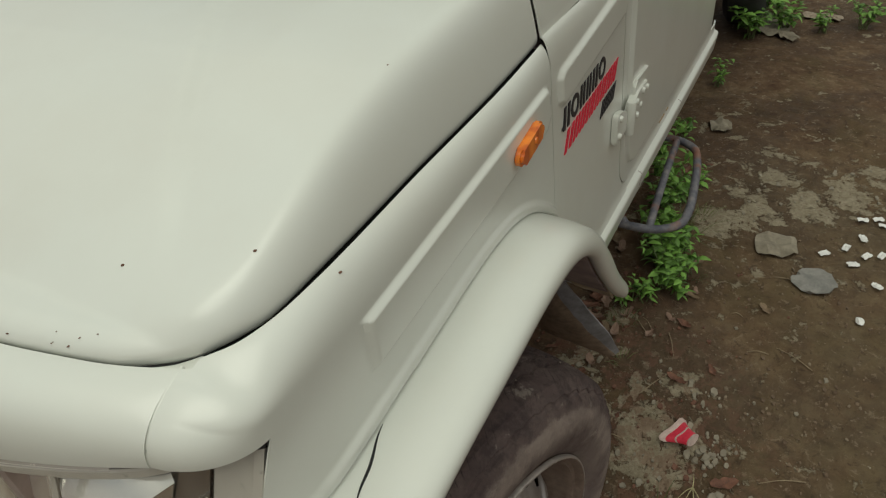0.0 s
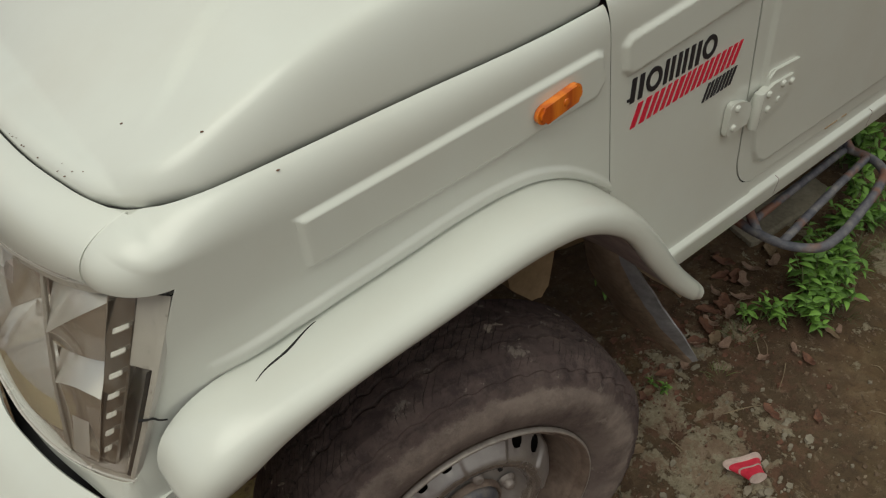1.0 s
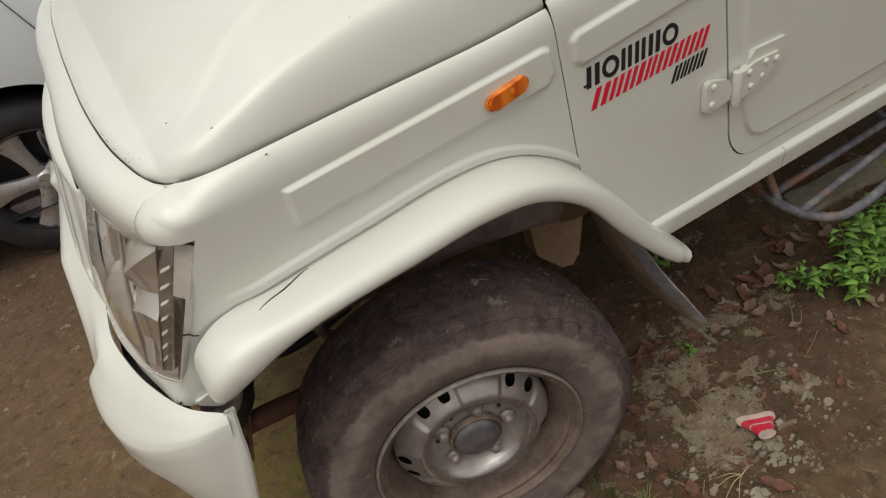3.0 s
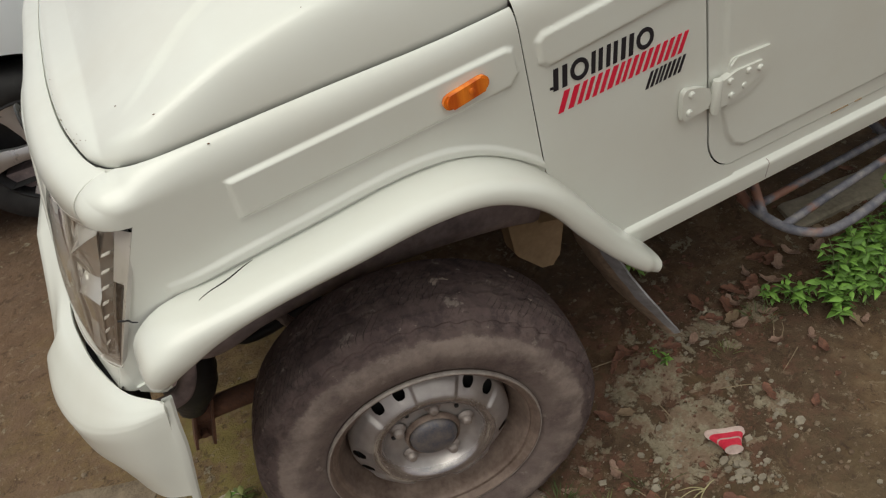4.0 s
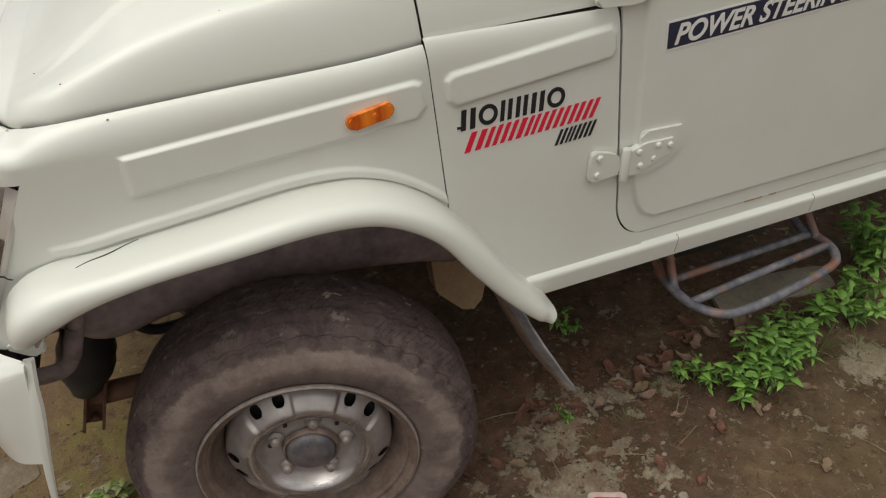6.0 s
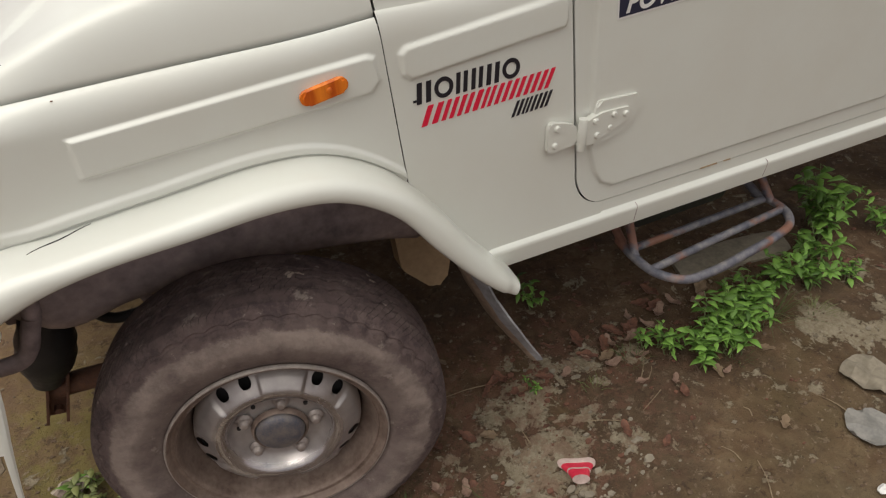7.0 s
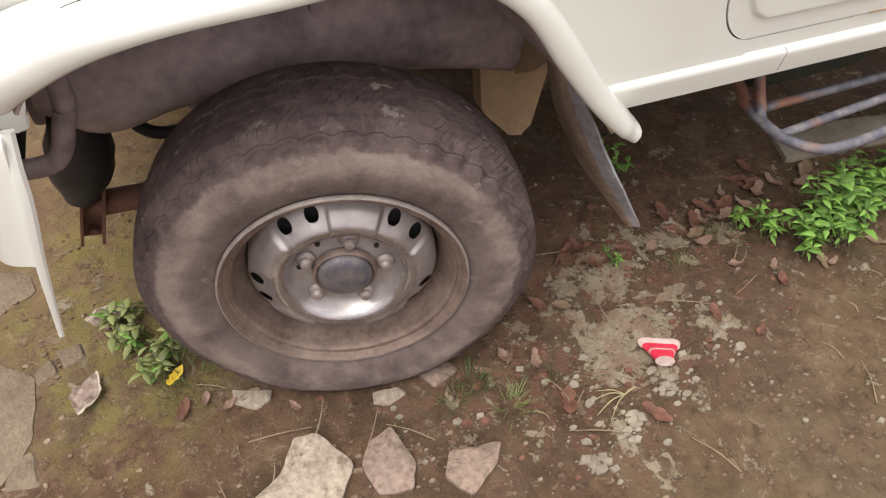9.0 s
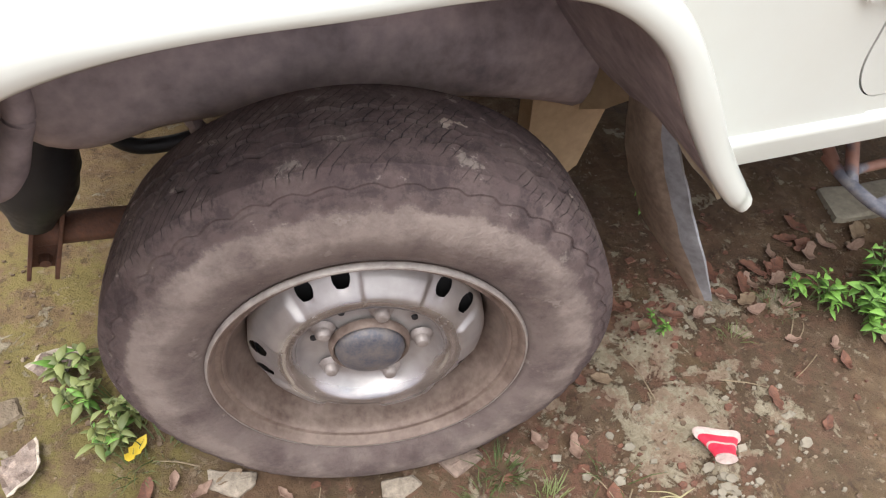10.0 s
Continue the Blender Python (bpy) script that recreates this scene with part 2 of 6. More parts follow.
def tyre_rubber():
    """Black tread, sidewall coated with dry brown mud in broken rings."""
    m = material("muddy_tyre", (0.03, 0.028, 0.028), 0.85, spec=0.25)
    n = Nodes(m)
    sep = n.t.nodes.new("ShaderNodeSeparateXYZ")
    n.wire(n.co, sep.inputs["Vector"])
    r = n.math("SQRT", n.math("ADD", n.math("POWER", sep.outputs["X"], 2.0), n.math("POWER", sep.outputs["Z"], 2.0)))
    wob = n.math("ADD", r, n.math("MULTIPLY", n.math("SUBTRACT", n.noise(17, 8, 0.75), 0.5), 0.055))
    ring = n.ramp(wob, (0.205, 0.65), (0.228, 0.45), (0.252, 0.55), (0.266, 0.9), (0.292, 1.0), (0.299, 0.15), (0.335, 0.06))
    blot = n.ramp(n.noise(9, 8, 0.72), (0.36, 0.25), (0.56, 1.0))
    mud = n.math("MULTIPLY", ring, blot)
    c = n.mix(n.noise(55, 4), (0.046, 0.032, 0.034), (0.122, 0.084, 0.080))
    c = n.mix(mud, c, n.mix(n.noise(34, 6, 0.7), (0.205, 0.16, 0.14), (0.355, 0.292, 0.258)))
    c = n.mix(n.math("MULTIPLY", n.ramp(n.noise(13, 8, 0.75), (0.47, 0.0), (0.6, 0.5)), n.ramp(r, (0.28, 0.0), (0.31, 1.0))), c, (0.165, 0.125, 0.112))
    crust = n.math("MULTIPLY", n.ramp(n.noise(26, 5, 0.7), (0.63, 0.0), (0.67, 0.75)), 1.0)
    c = n.mix(crust, c, (0.26, 0.215, 0.19))
    n.color(c)
    # fine cuts of the tread, worn away in places
    turn = n.math("ARCTAN2", sep.outputs["Z"], sep.outputs["X"])
    cut = n.math("PINGPONG", n.math("ADD", n.math("MULTIPLY", turn, 24.0), n.math("ADD", n.math("MULTIPLY", sep.outputs["Y"], 55.0), n.noise(30, 3))), 0.5)
    cuts = n.math("MULTIPLY", n.ramp(cut, (0.01, 1.0), (0.06, 0.0)), n.ramp(n.noise(14, 4), (0.45, 0.0), (0.56, 0.9)))
    cuts = n.math("MULTIPLY", cuts, n.ramp(r, (0.326, 0.0), (0.330, 1.0)))
    c = n.mix(n.math("MULTIPLY", n.ramp(n.noise(30, 7, 0.75), (0.42, 0.5), (0.52, 0.0)), n.ramp(r, (0.295, 0.0), (0.306, 1.0))), c, (0.030, 0.021, 0.024))
    # pale clay stuck on the tread
    clay = n.math("MULTIPLY", n.ramp(n.noise(19, 5, 0.6), (0.66, 0.0), (0.685, 1.0)), n.ramp(r, (0.312, 0.0), (0.322, 1.0)))
    c = n.mix(clay, c, (0.36, 0.29, 0.245))
    n.color(n.mix(cuts, c, (0.012, 0.011, 0.012)))
    rough_h = n.mix(0.4, n.noise(120, 5, 0.7), n.noise(18, 4))
    n.bump(n.math("ADD", rough_h, n.math("SUBTRACT", n.math("MULTIPLY", clay, 0.4), n.math("MULTIPLY", cuts, 0.5))), 0.8, 0.006)
    return m


TYRE = tyre_rubber()


def soil():
    m = material("damp_soil", (0.08, 0.055, 0.035), 0.92, spec=0.25)
    n = Nodes(m)
    a, b, c3 = n.noise(3.2, 7, 0.65, 0.6), n.noise(19, 7, 0.68, 0.5), n.noise(85, 6, 0.72)
    base = n.ramp(n.mix(0.5, a, b), (0.36, (0.064, 0.034, 0.020)), (0.5, (0.122, 0.074, 0.043)), (0.64, (0.200, 0.138, 0.085)))
    moss = n.ramp(n.mix(0.4, n.noise(2.3, 6, 0.6), n.noise(12, 6, 0.65)), (0.5, 0.0), (0.62, 0.5))
    base = n.mix(moss, base, (0.082, 0.064, 0.028))
    damp = n.ramp(n.mix(0.4, n.noise(1.7, 5), n.noise(11, 7, 0.72, 0.8)), (0.45, 0.0), (0.58, 0.6))
    base = n.mix(damp, base, n.mix(b, (0.026, 0.015, 0.010), (0.066, 0.042, 0.026)))
    # paler tan earth in a broad patch out from the truck
    pale_patch = n.math("MULTIPLY", n.math("MINIMUM", n.math("MULTIPLY", n.blob(1.3, -1.0, 1.5, 0.95), 2.2), 1.0), n.ramp(n.mix(0.5, n.noise(5, 7, 0.65), b), (0.38, 0.1), (0.6, 0.6)))
    base = n.mix(pale_patch, base, n.mix(c3, (0.095, 0.070, 0.036), (0.205, 0.160, 0.092)))
    # dry ochre earth ahead of the wheel
    ochre = n.math("MINIMUM", n.math("MULTIPLY", n.blob(-0.35, 0.85, 0.75, 0.85), 2.4), 1.0)
    base = n.mix(n.math("MULTIPLY", ochre, n.ramp(b, (0.3, 0.25), (0.6, 0.95))), base, n.mix(n.mix(0.5, b, c3), (0.105, 0.068, 0.024), (0.30, 0.217, 0.096)))
    clods = n.math("MULTIPLY", n.math("MINIMUM", n.math("MULTIPLY", n.blob(-1.6, 1.2, 1.6, 1.8), 3.0), 1.0), n.ramp(n.mix(0.5, n.noise(7, 7, 0.65, 0.6), n.noise(36, 6, 0.7)), (0.36, 0.15), (0.58, 0.9)))
    base = n.mix(clods, base, n.mix(n.mix(0.5, b, c3), (0.070, 0.040, 0.026), (0.225, 0.145, 0.095)))
    lichen = n.math("MULTIPLY", n.blob(-0.42, 0.32, 0.3, 0.5), n.ramp(n.noise(13, 6, 0.7), (0.45, 0.0), (0.6, 1.6)))
    base = n.mix(n.math("MINIMUM", lichen, 0.5), base, (0.18, 0.16, 0.04))
    # flaking skin of old cement, thin and eaten at its edges
    spread = n.math("MAXIMUM", n.math("MULTIPLY", n.blob(0.54, -0.12, 0.30, 0.26), 0.7), n.math("MULTIPLY", n.blob(1.85, -0.24, 0.7, 0.36), 0.8))
    for bx, by, br in ((1.56, -0.13, 0.17), (1.65, -0.25, 0.20), (1.74, -0.38, 0.20), (1.86, -0.50, 0.19), (2.02, -0.60, 0.19)):
        spread = n.math("MAXIMUM", spread, n.math("MULTIPLY", n.blob(bx, by, br, br * 0.8), 1.5))
    spread = n.math("MAXIMUM", spread, n.math("MULTIPLY", n.blob(0.56, -0.14, 0.20, 0.22), 1.45))
    spread = n.math("MAXIMUM", spread, n.math("MULTIPLY", n.blob(0.78, -0.19, 0.13, 0.12), 1.2))
    spread = n.math("MAXIMUM", spread, n.math("MULTIPLY", n.blob(0.55, 0.03, 0.13, 0.08), 1.1))
    spread = n.math("MAXIMUM", spread, n.math("MULTIPLY", n.blob(0.80, 0.08, 0.30, 0.12), 1.1))
    spread = n.math("MAXIMUM", spread, n.math("MULTIPLY", n.blob(0.80, -0.17, 0.14, 0.10), 0.9))
    spread = n.math("MAXIMUM", spread, n.math("MULTIPLY", n.blob(0.46, -0.33, 0.24, 0.14), 0.45))
    spread = n.math("MAXIMUM", spread, n.math("MULTIPLY", n.blob(0.2, -0.2, 0.35, 0.2), 0.4))
    patchy = n.mix(0.42, n.noise(8.5, 8, 0.62, 0.6), n.noise(24, 8, 0.7, 0.6))
    patchy = n.math("ADD", n.math("MULTIPLY", n.math("SUBTRACT", patchy, 0.5), 1.5), 0.5)
    skin = n.math("ADD", n.math("MULTIPLY", spread, 0.185), patchy)
    worn = n.ramp(skin, (0.632, 0.0), (0.648, 0.85), (0.70, 1.0))
    tone = n.ramp(n.mix(0.5, b, c3), (0.35, (0.17, 0.135, 0.088)), (0.5, (0.26, 0.218, 0.152)), (0.68, (0.37, 0.322, 0.24)))
    base = n.mix(worn, base, tone)
    # crumbled skin in small flakes, light and dark
    fleck = n.noise(34, 9, 0.74, 0.5)
    base = n.mix(n.ramp(fleck, (0.575, 0.0), (0.60, 0.55)), base, n.mix(c3, (0.16, 0.115, 0.075), (0.28, 0.22, 0.155)))
    base = n.mix(n.ramp(n.noise(27, 9, 0.74, 0.5), (0.40, 0.55), (0.43, 0.0)), base, (0.045, 0.026, 0.017))
    red = n.math("MULTIPLY", n.blob(0.45, 0.0, 0.7, 0.5), n.ramp(n.noise(18, 8, 0.72), (0.5, 0.0), (0.56, 1.0)))
    base = n.mix(n.math("MINIMUM", red, 0.4), base, n.mix(c3, (0.13, 0.055, 0.038), (0.24, 0.12, 0.085)))
    # grit of two sizes
    grit = n.math("MULTIPLY", n.ramp(n.voronoi(130), (0.0, 1.0), (0.16, 0.0)), n.ramp(n.noise(23, 5, 0.7), (0.5, 0.0), (0.62, 0.75)))
    base = n.mix(grit, base, (0.22, 0.17, 0.125))
    chips = n.math("MULTIPLY", n.ramp(n.voronoi(47), (0.0, 1.0), (0.13, 0.9), (0.17, 0.0)), n.ramp(n.noise(15, 4), (0.56, 0.0), (0.62, 0.8)))
    base = n.mix(chips, base, n.mix(c3, (0.16, 0.10, 0.065), (0.36, 0.29, 0.21)))
    n.color(base)
    n.rough(n.ramp(damp, (0.0, 0.95), (0.6, 0.7)))
    h = n.math("ADD", n.mix(0.5, b, c3), n.math("MULTIPLY", worn, 0.3))
    h = n.math("ADD", h, n.math("MULTIPLY", n.math("ADD", grit, chips), 0.3))
    n.bump(h, 0.85, 0.014)
    return m


SOIL = soil()
def tinted_stone():
    """Broken stone, each piece of its own tone."""
    m = material("flat_broken_stone", (0.2, 0.16, 0.12), 0.9)
    n = Nodes(m)
    info = n.t.nodes.new("ShaderNodeObjectInfo").outputs["Random"]
    tone = n.ramp(info, (0.0, (0.33, 0.25, 0.17)), (0.35, (0.25, 0.18, 0.145)), (0.6, (0.30, 0.245, 0.19)), (1.0, (0.38, 0.32, 0.25)))
    mottled = n.ramp(n.mix(0.5, n.noise(14, 7, 0.7), n.noise(70, 5, 0.7)), (0.36, 0.5), (0.5, 0.95), (0.62, 1.3))
    c = n.mix(1.0, tone, mottled, "MULTIPLY")
    c = n.mix(n.ramp(n.noise(22, 6, 0.7), (0.55, 0.0), (0.66, 0.75)), c, (0.11, 0.075, 0.05))
    n.color(c)
    n.bump(n.mix(0.5, n.noise(60, 6, 0.7), n.noise(16, 4)), 0.7, 0.006)
    return m


FLAT_STONE = tinted_stone()
STONE = grained("pale_stone", (0.15, 0.11, 0.075), (0.28, 0.22, 0.155), 16, 0.9, bump=0.6, depth=0.004)
STONE_DARK = grained("brown_earth_crumbs", (0.08, 0.048, 0.03), (0.21, 0.15, 0.10), 18, 0.95, bump=0.4)
CEMENT = grained("grey_cement", (0.16, 0.135, 0.10), (0.31, 0.27, 0.21), 12, 0.9, bump=0.5, depth=0.004)
DRY_RED = grained("reddish_dry_leaf", (0.075, 0.03, 0.02), (0.20, 0.09, 0.055), 60, 0.75, bump=0.5)
DRY_TAN = grained("tan_dry_leaf", (0.13, 0.085, 0.05), (0.25, 0.175, 0.11), 60, 0.75, bump=0.5)
DRY_PINK = grained("pale_pinkish_dry_leaf", (0.15, 0.085, 0.06), (0.30, 0.20, 0.15), 45, 0.75, bump=0.5)
TWIG = grained("dry_twig", (0.17, 0.12, 0.075), (0.32, 0.25, 0.16), 60, 0.85)
STRAW = grained("pale_straw", (0.30, 0.26, 0.13), (0.46, 0.41, 0.24), 50, 0.75)
PRINTED = grained("brown_printed_card", (0.10, 0.068, 0.056), (0.36, 0.275, 0.225), 75, 0.6, bump=0.3)
PALE_PAPER = grained("pale_card_edge", (0.30, 0.245, 0.19), (0.50, 0.43, 0.35), 60, 0.7, bump=0.2)
PAPER = grained("crumpled_paper", (0.17, 0.125, 0.085), (0.42, 0.35, 0.27), 60, 0.8, bump=0.3)
SLAB = grained("dark_cement_slab", (0.10, 0.072, 0.046), (0.22, 0.17, 0.118), 17, 0.9, bump=0.8, depth=0.006)
GREY_BAG = grained("grey_wrapper", (0.14, 0.135, 0.125), (0.26, 0.245, 0.225), 22, 0.6, bump=0.4)
RED_CUP = grained("red_printed_card", (0.55, 0.02, 0.05), (0.72, 0.05, 0.09), 30, 0.45, bump=0.05)
PALE_CUP = grained("pale_card", (0.42, 0.30, 0.27), (0.60, 0.47, 0.43), 30, 0.6, bump=0.05)
YELLOW = grained("yellow_leaf", (0.55, 0.38, 0.02), (0.7, 0.52, 0.05), 40, 0.6)


def leafy(name, dark, light):
    m = material(name, dark, 0.5, spec=0.4)
    n = Nodes(m)
    info = n.t.nodes.new("ShaderNodeObjectInfo").outputs["Random"]
    tone = n.mix(0.35, n.ramp(info, (0.0, 0.0), (1.0, 1.0)), n.noise(35, 3))
    n.color(n.ramp(tone, (0.2, dark), (0.8, light)))
    n.b.inputs["Transmission Weight"].default_value = 0.0
    n.b.inputs["Subsurface Weight"].default_value = 0.0
    return m


LEAF = leafy("weed_leaf", (0.062, 0.132, 0.02), (0.235, 0.44, 0.08))
DUSTY_LEAF = leafy("dusty_weed_leaf", (0.105, 0.127, 0.04), (0.26, 0.29, 0.10))
GRASS = leafy("thin_grass", (0.06, 0.08, 0.022), (0.15, 0.17, 0.06))
STEM = grained("weed_stem", (0.09, 0.12, 0.04), (0.16, 0.18, 0.07), 40, 0.6)


# ---------------------------------------------------------------- helpers of the build
def finish(bm, angle=40):
    bmesh.ops.remove_doubles(bm, verts=bm.verts, dist=1e-5)
    bmesh.ops.recalc_face_normals(bm, faces=bm.faces)
    lim = radians(angle)
    for e in bm.edges:
        e.smooth = not (len(e.link_faces) == 2 and e.calc_face_angle(0) > lim)
    for f in bm.faces:
        f.smooth = True


def part(name, bm, mat, parent=None, label="", angle=40, tidy=True):
    """Links a bmesh as one mesh object, under a thing or a part."""
    if tidy:
        finish(bm, angle)
    me = bpy.data.meshes.new(name)
    bm.to_mesh(me)
    bm.free()
    me.materials.append(mat)
    ob = new(name, me)
    if parent:
        ob.parent = parent
        ob.matrix_parent_inverse = parent.matrix_world.inverted()
    return tagged(ob, label)


def thing(name, at, label, category, group="", kind=""):
    e = new(name)
    e.empty_display_size = 0.05
    e.matrix_world = at if isinstance(at, Matrix) else Matrix.Translation(at)
    bpy.context.view_layer.update()
    return tagged(e, label, category, group, kind)


def curve_at(pts, x):
    """A smooth curve through (x, value) pairs."""
    n = len(pts)
    if x <= pts[0][0]:
        return pts[0][1]
    if x >= pts[-1][0]:
        return pts[-1][1]
    i = max(k for k in range(n - 1) if pts[k][0] <= x)
    (x0, y0), (x1, y1) = pts[i], pts[i + 1]
    s = (y1 - y0) / (x1 - x0)
    m0 = 0.5 * (s + (y0 - pts[i - 1][1]) / (x0 - pts[i - 1][0])) if i else s
    m1 = 0.5 * (s + (pts[i + 2][1] - y1) / (pts[i + 2][0] - x1)) if i + 2 < n else s
    t, h = (x - x0) / (x1 - x0), x1 - x0
    return (2 * t**3 - 3 * t * t + 1) * y0 + (t**3 - 2 * t * t + t) * h * m0 + (3 * t * t - 2 * t**3) * y1 + (t**3 - t * t) * h * m1


def spline(pts, count):
    """count points evenly along a smooth line through the given places."""
    p = [Vector(v) for v in pts]
    d = [0.0]
    for a, b in zip(p, p[1:]):
        d.append(d[-1] + (b - a).length)
    axes = [[(s, v[k]) for s, v in zip(d, p)] for k in range(3)]
    return [Vector([curve_at(ax, d[-1] * i / (count - 1)) for ax in axes]) for i in range(count)]


def sheet(rows, bm=None, closed=False):
    """A quad sheet from rows of places."""
    bm = bm or bmesh.new()
    v = [[bm.verts.new(p) for p in row] for row in rows]
    for a, b in zip(v, v[1:]):
        n = len(a)
        for j in range(n if closed else n - 1):
            k = (j + 1) % n
            try:
                bm.faces.new((a[j], a[k], b[k], b[j]))
            except ValueError:
                pass
    return bm


def thicken(bm, d, out=None):
    """Gives a sheet thickness d, on the side against its normals, which face the way out."""
    bmesh.ops.remove_doubles(bm, verts=bm.verts, dist=1e-5)
    bmesh.ops.recalc_face_normals(bm, faces=bm.faces)
    if out is not None:
        total = sum((f.normal * f.calc_area() for f in bm.faces), Vector())
        if total.dot(Vector(out)) < 0:
            bmesh.ops.reverse_faces(bm, faces=bm.faces[:])
    bmesh.ops.solidify(bm, geom=bm.faces[:], thickness=d)
    return bm


def box(x0, x1, y0, y1, z0, z1, bevel=0.0, bm=None):
    bm = bm or bmesh.new()
    made = bmesh.ops.create_cube(bm, size=1.0, matrix=Matrix.LocRotScale(((x0 + x1) / 2, (y0 + y1) / 2, (z0 + z1) / 2), None, (x1 - x0, y1 - y0, z1 - z0)))
    if bevel:
        edges = list({e for v in made["verts"] for e in v.link_edges})
        bmesh.ops.bevel(bm, geom=edges, offset=bevel, segments=2, profile=0.5, affect="EDGES")
    return bm


def tube(pts, radius, count=40, sides=10, bm=None, taper=None):
    """A pipe along a smooth line."""
    path = spline(pts, count)
    rows = []
    up = Vector((0, 0, 1))
    for i, p in enumerate(path):
        d = (path[min(i + 1, count - 1)] - path[max(i - 1, 0)]).normalized()
        ref = up if abs(d.dot(up)) < 0.95 else Vector((0, 1, 0))
        a = d.cross(ref).normalized()
        b = a.cross(d)
        r = radius if taper is None else radius + (taper - radius) * i / (count - 1)
        rows.append([p + r * (math.cos(2 * math.pi * k / sides) * a + math.sin(2 * math.pi * k / sides) * b) for k in range(sides)])
    bm = sheet(rows, bm, True)
    return bm


def lathe(profile, steps=96, centre=(0, 0, 0), bend=None, bm=None):
    """Turns (radius, y) pairs round the y axis."""
    rows = []
    for i in range(steps):
        a = 2 * math.pi * i / steps
        row = []
        for j, (r, y) in enumerate(profile):
            p = Vector((r * math.cos(a), y, r * math.sin(a)))
            row.append(Vector(centre) + (bend(p, a, j) if bend else p))
        rows.append(row)
    return sheet(rows + [rows[0]], bm)


def prism(outline, y0, y1, bevel=0.0, bm=None):
    """An outline of (x, z), pulled from y0 to y1."""
    bm = bm or bmesh.new()
    a = [bm.verts.new((x, y0, z)) for x, z in outline]
    b = [bm.verts.new((x, y1, z)) for x, z in outline]
    n = len(a)
    f = [bm.faces.new(a), bm.faces.new(b[::-1])]
    for i in range(n):
        f.append(bm.faces.new((a[i], b[i], b[(i + 1) % n], a[(i + 1) % n])))
    if bevel:
        bmesh.ops.bevel(bm, geom=list(f[0].edges) + list(f[1].edges), offset=bevel, segments=2, affect="EDGES")
    return bm


def rounded(corners, r, n=5):
    """The outline of a polygon with rounded corners, as (x, z)."""
    out = []
    k = len(corners)
    for i in range(k):
        a, b, c = (Vector(corners[(i + d) % k]) for d in (-1, 0, 1))
        p = b + (a - b).normalized() * r
        q = b + (c - b).normalized() * r
        for j in range(n):
            t = j / (n - 1)
            out.append(tuple((1 - t) ** 2 * p + 2 * t * (1 - t) * b + t * t * q))
    return out


def inside(x, z, quad):
    """How deep (x, z) lies inside a convex outline, in metres."""
    best = 1e9
    k = len(quad)
    for i in range(k):
        (ax, az), (bx, bz) = quad[i], quad[(i + 1) % k]
        ex, ez = bx - ax, bz - az
        best = min(best, (ex * (z - az) - ez * (x - ax)) / math.hypot(ex, ez))
    return best


def step(v, w):
    t = min(1.0, max(0.0, v / w + 0.5))
    return t * t * (3 - 2 * t)


# ---------------------------------------------------------------- ground
def ground_height(x, y):
    near = max(0.0, 1.0 - math.hypot(x - 0.5, y) / 9.0)
    p = Vector((x, y, 0.0))
    h = 0.010 * noise.noise(p * 3.1) + 0.006 * noise.noise(p * 9.0) + 0.0035 * noise.noise(p * 27.0)
    dip = -0.012 * math.exp(-(((x - 0.02) / 0.22) ** 2 + ((y - 0.04) / 0.16) ** 2))
    return near * (h + dip) - 0.004


def spaced(lo, hi, fine, far):
    """Even steps from lo to hi, then steps that grow out to the horizon on both sides."""
    mid = [lo + i * fine for i in range(int((hi - lo) / fine) + 1)]
    left, right, s = [], [], fine
    a, b = mid[0], mid[-1]
    while s < far:
        s *= 1.45
        a, b = a - s, b + s
        left.append(a)
        right.append(b)
    return left[::-1] + mid + right


gx, gy = spaced(-1.3, 2.6, 0.014, 400.0), spaced(-1.0, 1.6, 0.014, 400.0)
ground = part("ground", sheet([[(x, y, ground_height(x, y)) for y in gy] for x in gx]), SOIL, tidy=False)
for f in ground.data.polygons:
    f.use_smooth = True
tagged(ground, "bare damp brown earth with moss and flaking cement", "ground", kind="structure")

# ---------------------------------------------------------------- pickup truck
MID = 0.80  # centre line of the truck
TRUCK = thing("pickup_truck", (0.6, MID, 0), "white pickup truck with dusty paint and a steel front wheel", "truck")

ARCH_TOP = [(-0.36, 0.735), (-0.345, 0.79), (-0.31, 0.822), (-0.23, 0.833), (-0.068, 0.849), (0.107, 0.862), (0.18, 0.853), (0.255, 0.820), (0.337, 0.748), (0.42, 0.632), (0.513, 0.527)]
GAP_Z = [(-0.275, 1.0065), (-0.25, 1.0125), (-0.20, 1.0185), (0.0, 1.029), (0.19, 1.037), (0.31, 1.048)]
GAP_Y = [(-0.267, 0.062), (-0.25, 0.045), (-0.225, 0.033), (-0.19, 0.026), (0.0, 0.02), (0.31, 0.012)]
FENDER_PANEL = [(-0.149, 0.909), (0.278, 0.938), (0.292, 0.955), (0.286, 0.992), (0.275, 0.997), (-0.149, 0.966)]
COWL_PANEL = [(0.345, 0.945), (0.632, 0.977), (0.637, 0.99), (0.635, 1.02), (0.625, 1.03), (0.338, 0.998), (0.328, 0.988), (0.332, 0.955)]
DOOR_PANEL = [(0.778, 0.621), (1.62, 0.627), (1.62, 1.3), (0.672, 1.3), (0.712, 0.72), (0.73, 0.664), (0.748, 0.637)]


def side_y(x, z, panel=None, rise=0.007):
    y = 0.6 * max(0.0, -0.2 - x) ** 2
    if panel:
        y -= rise * step(inside(x, z, panel), 0.008)
    return y


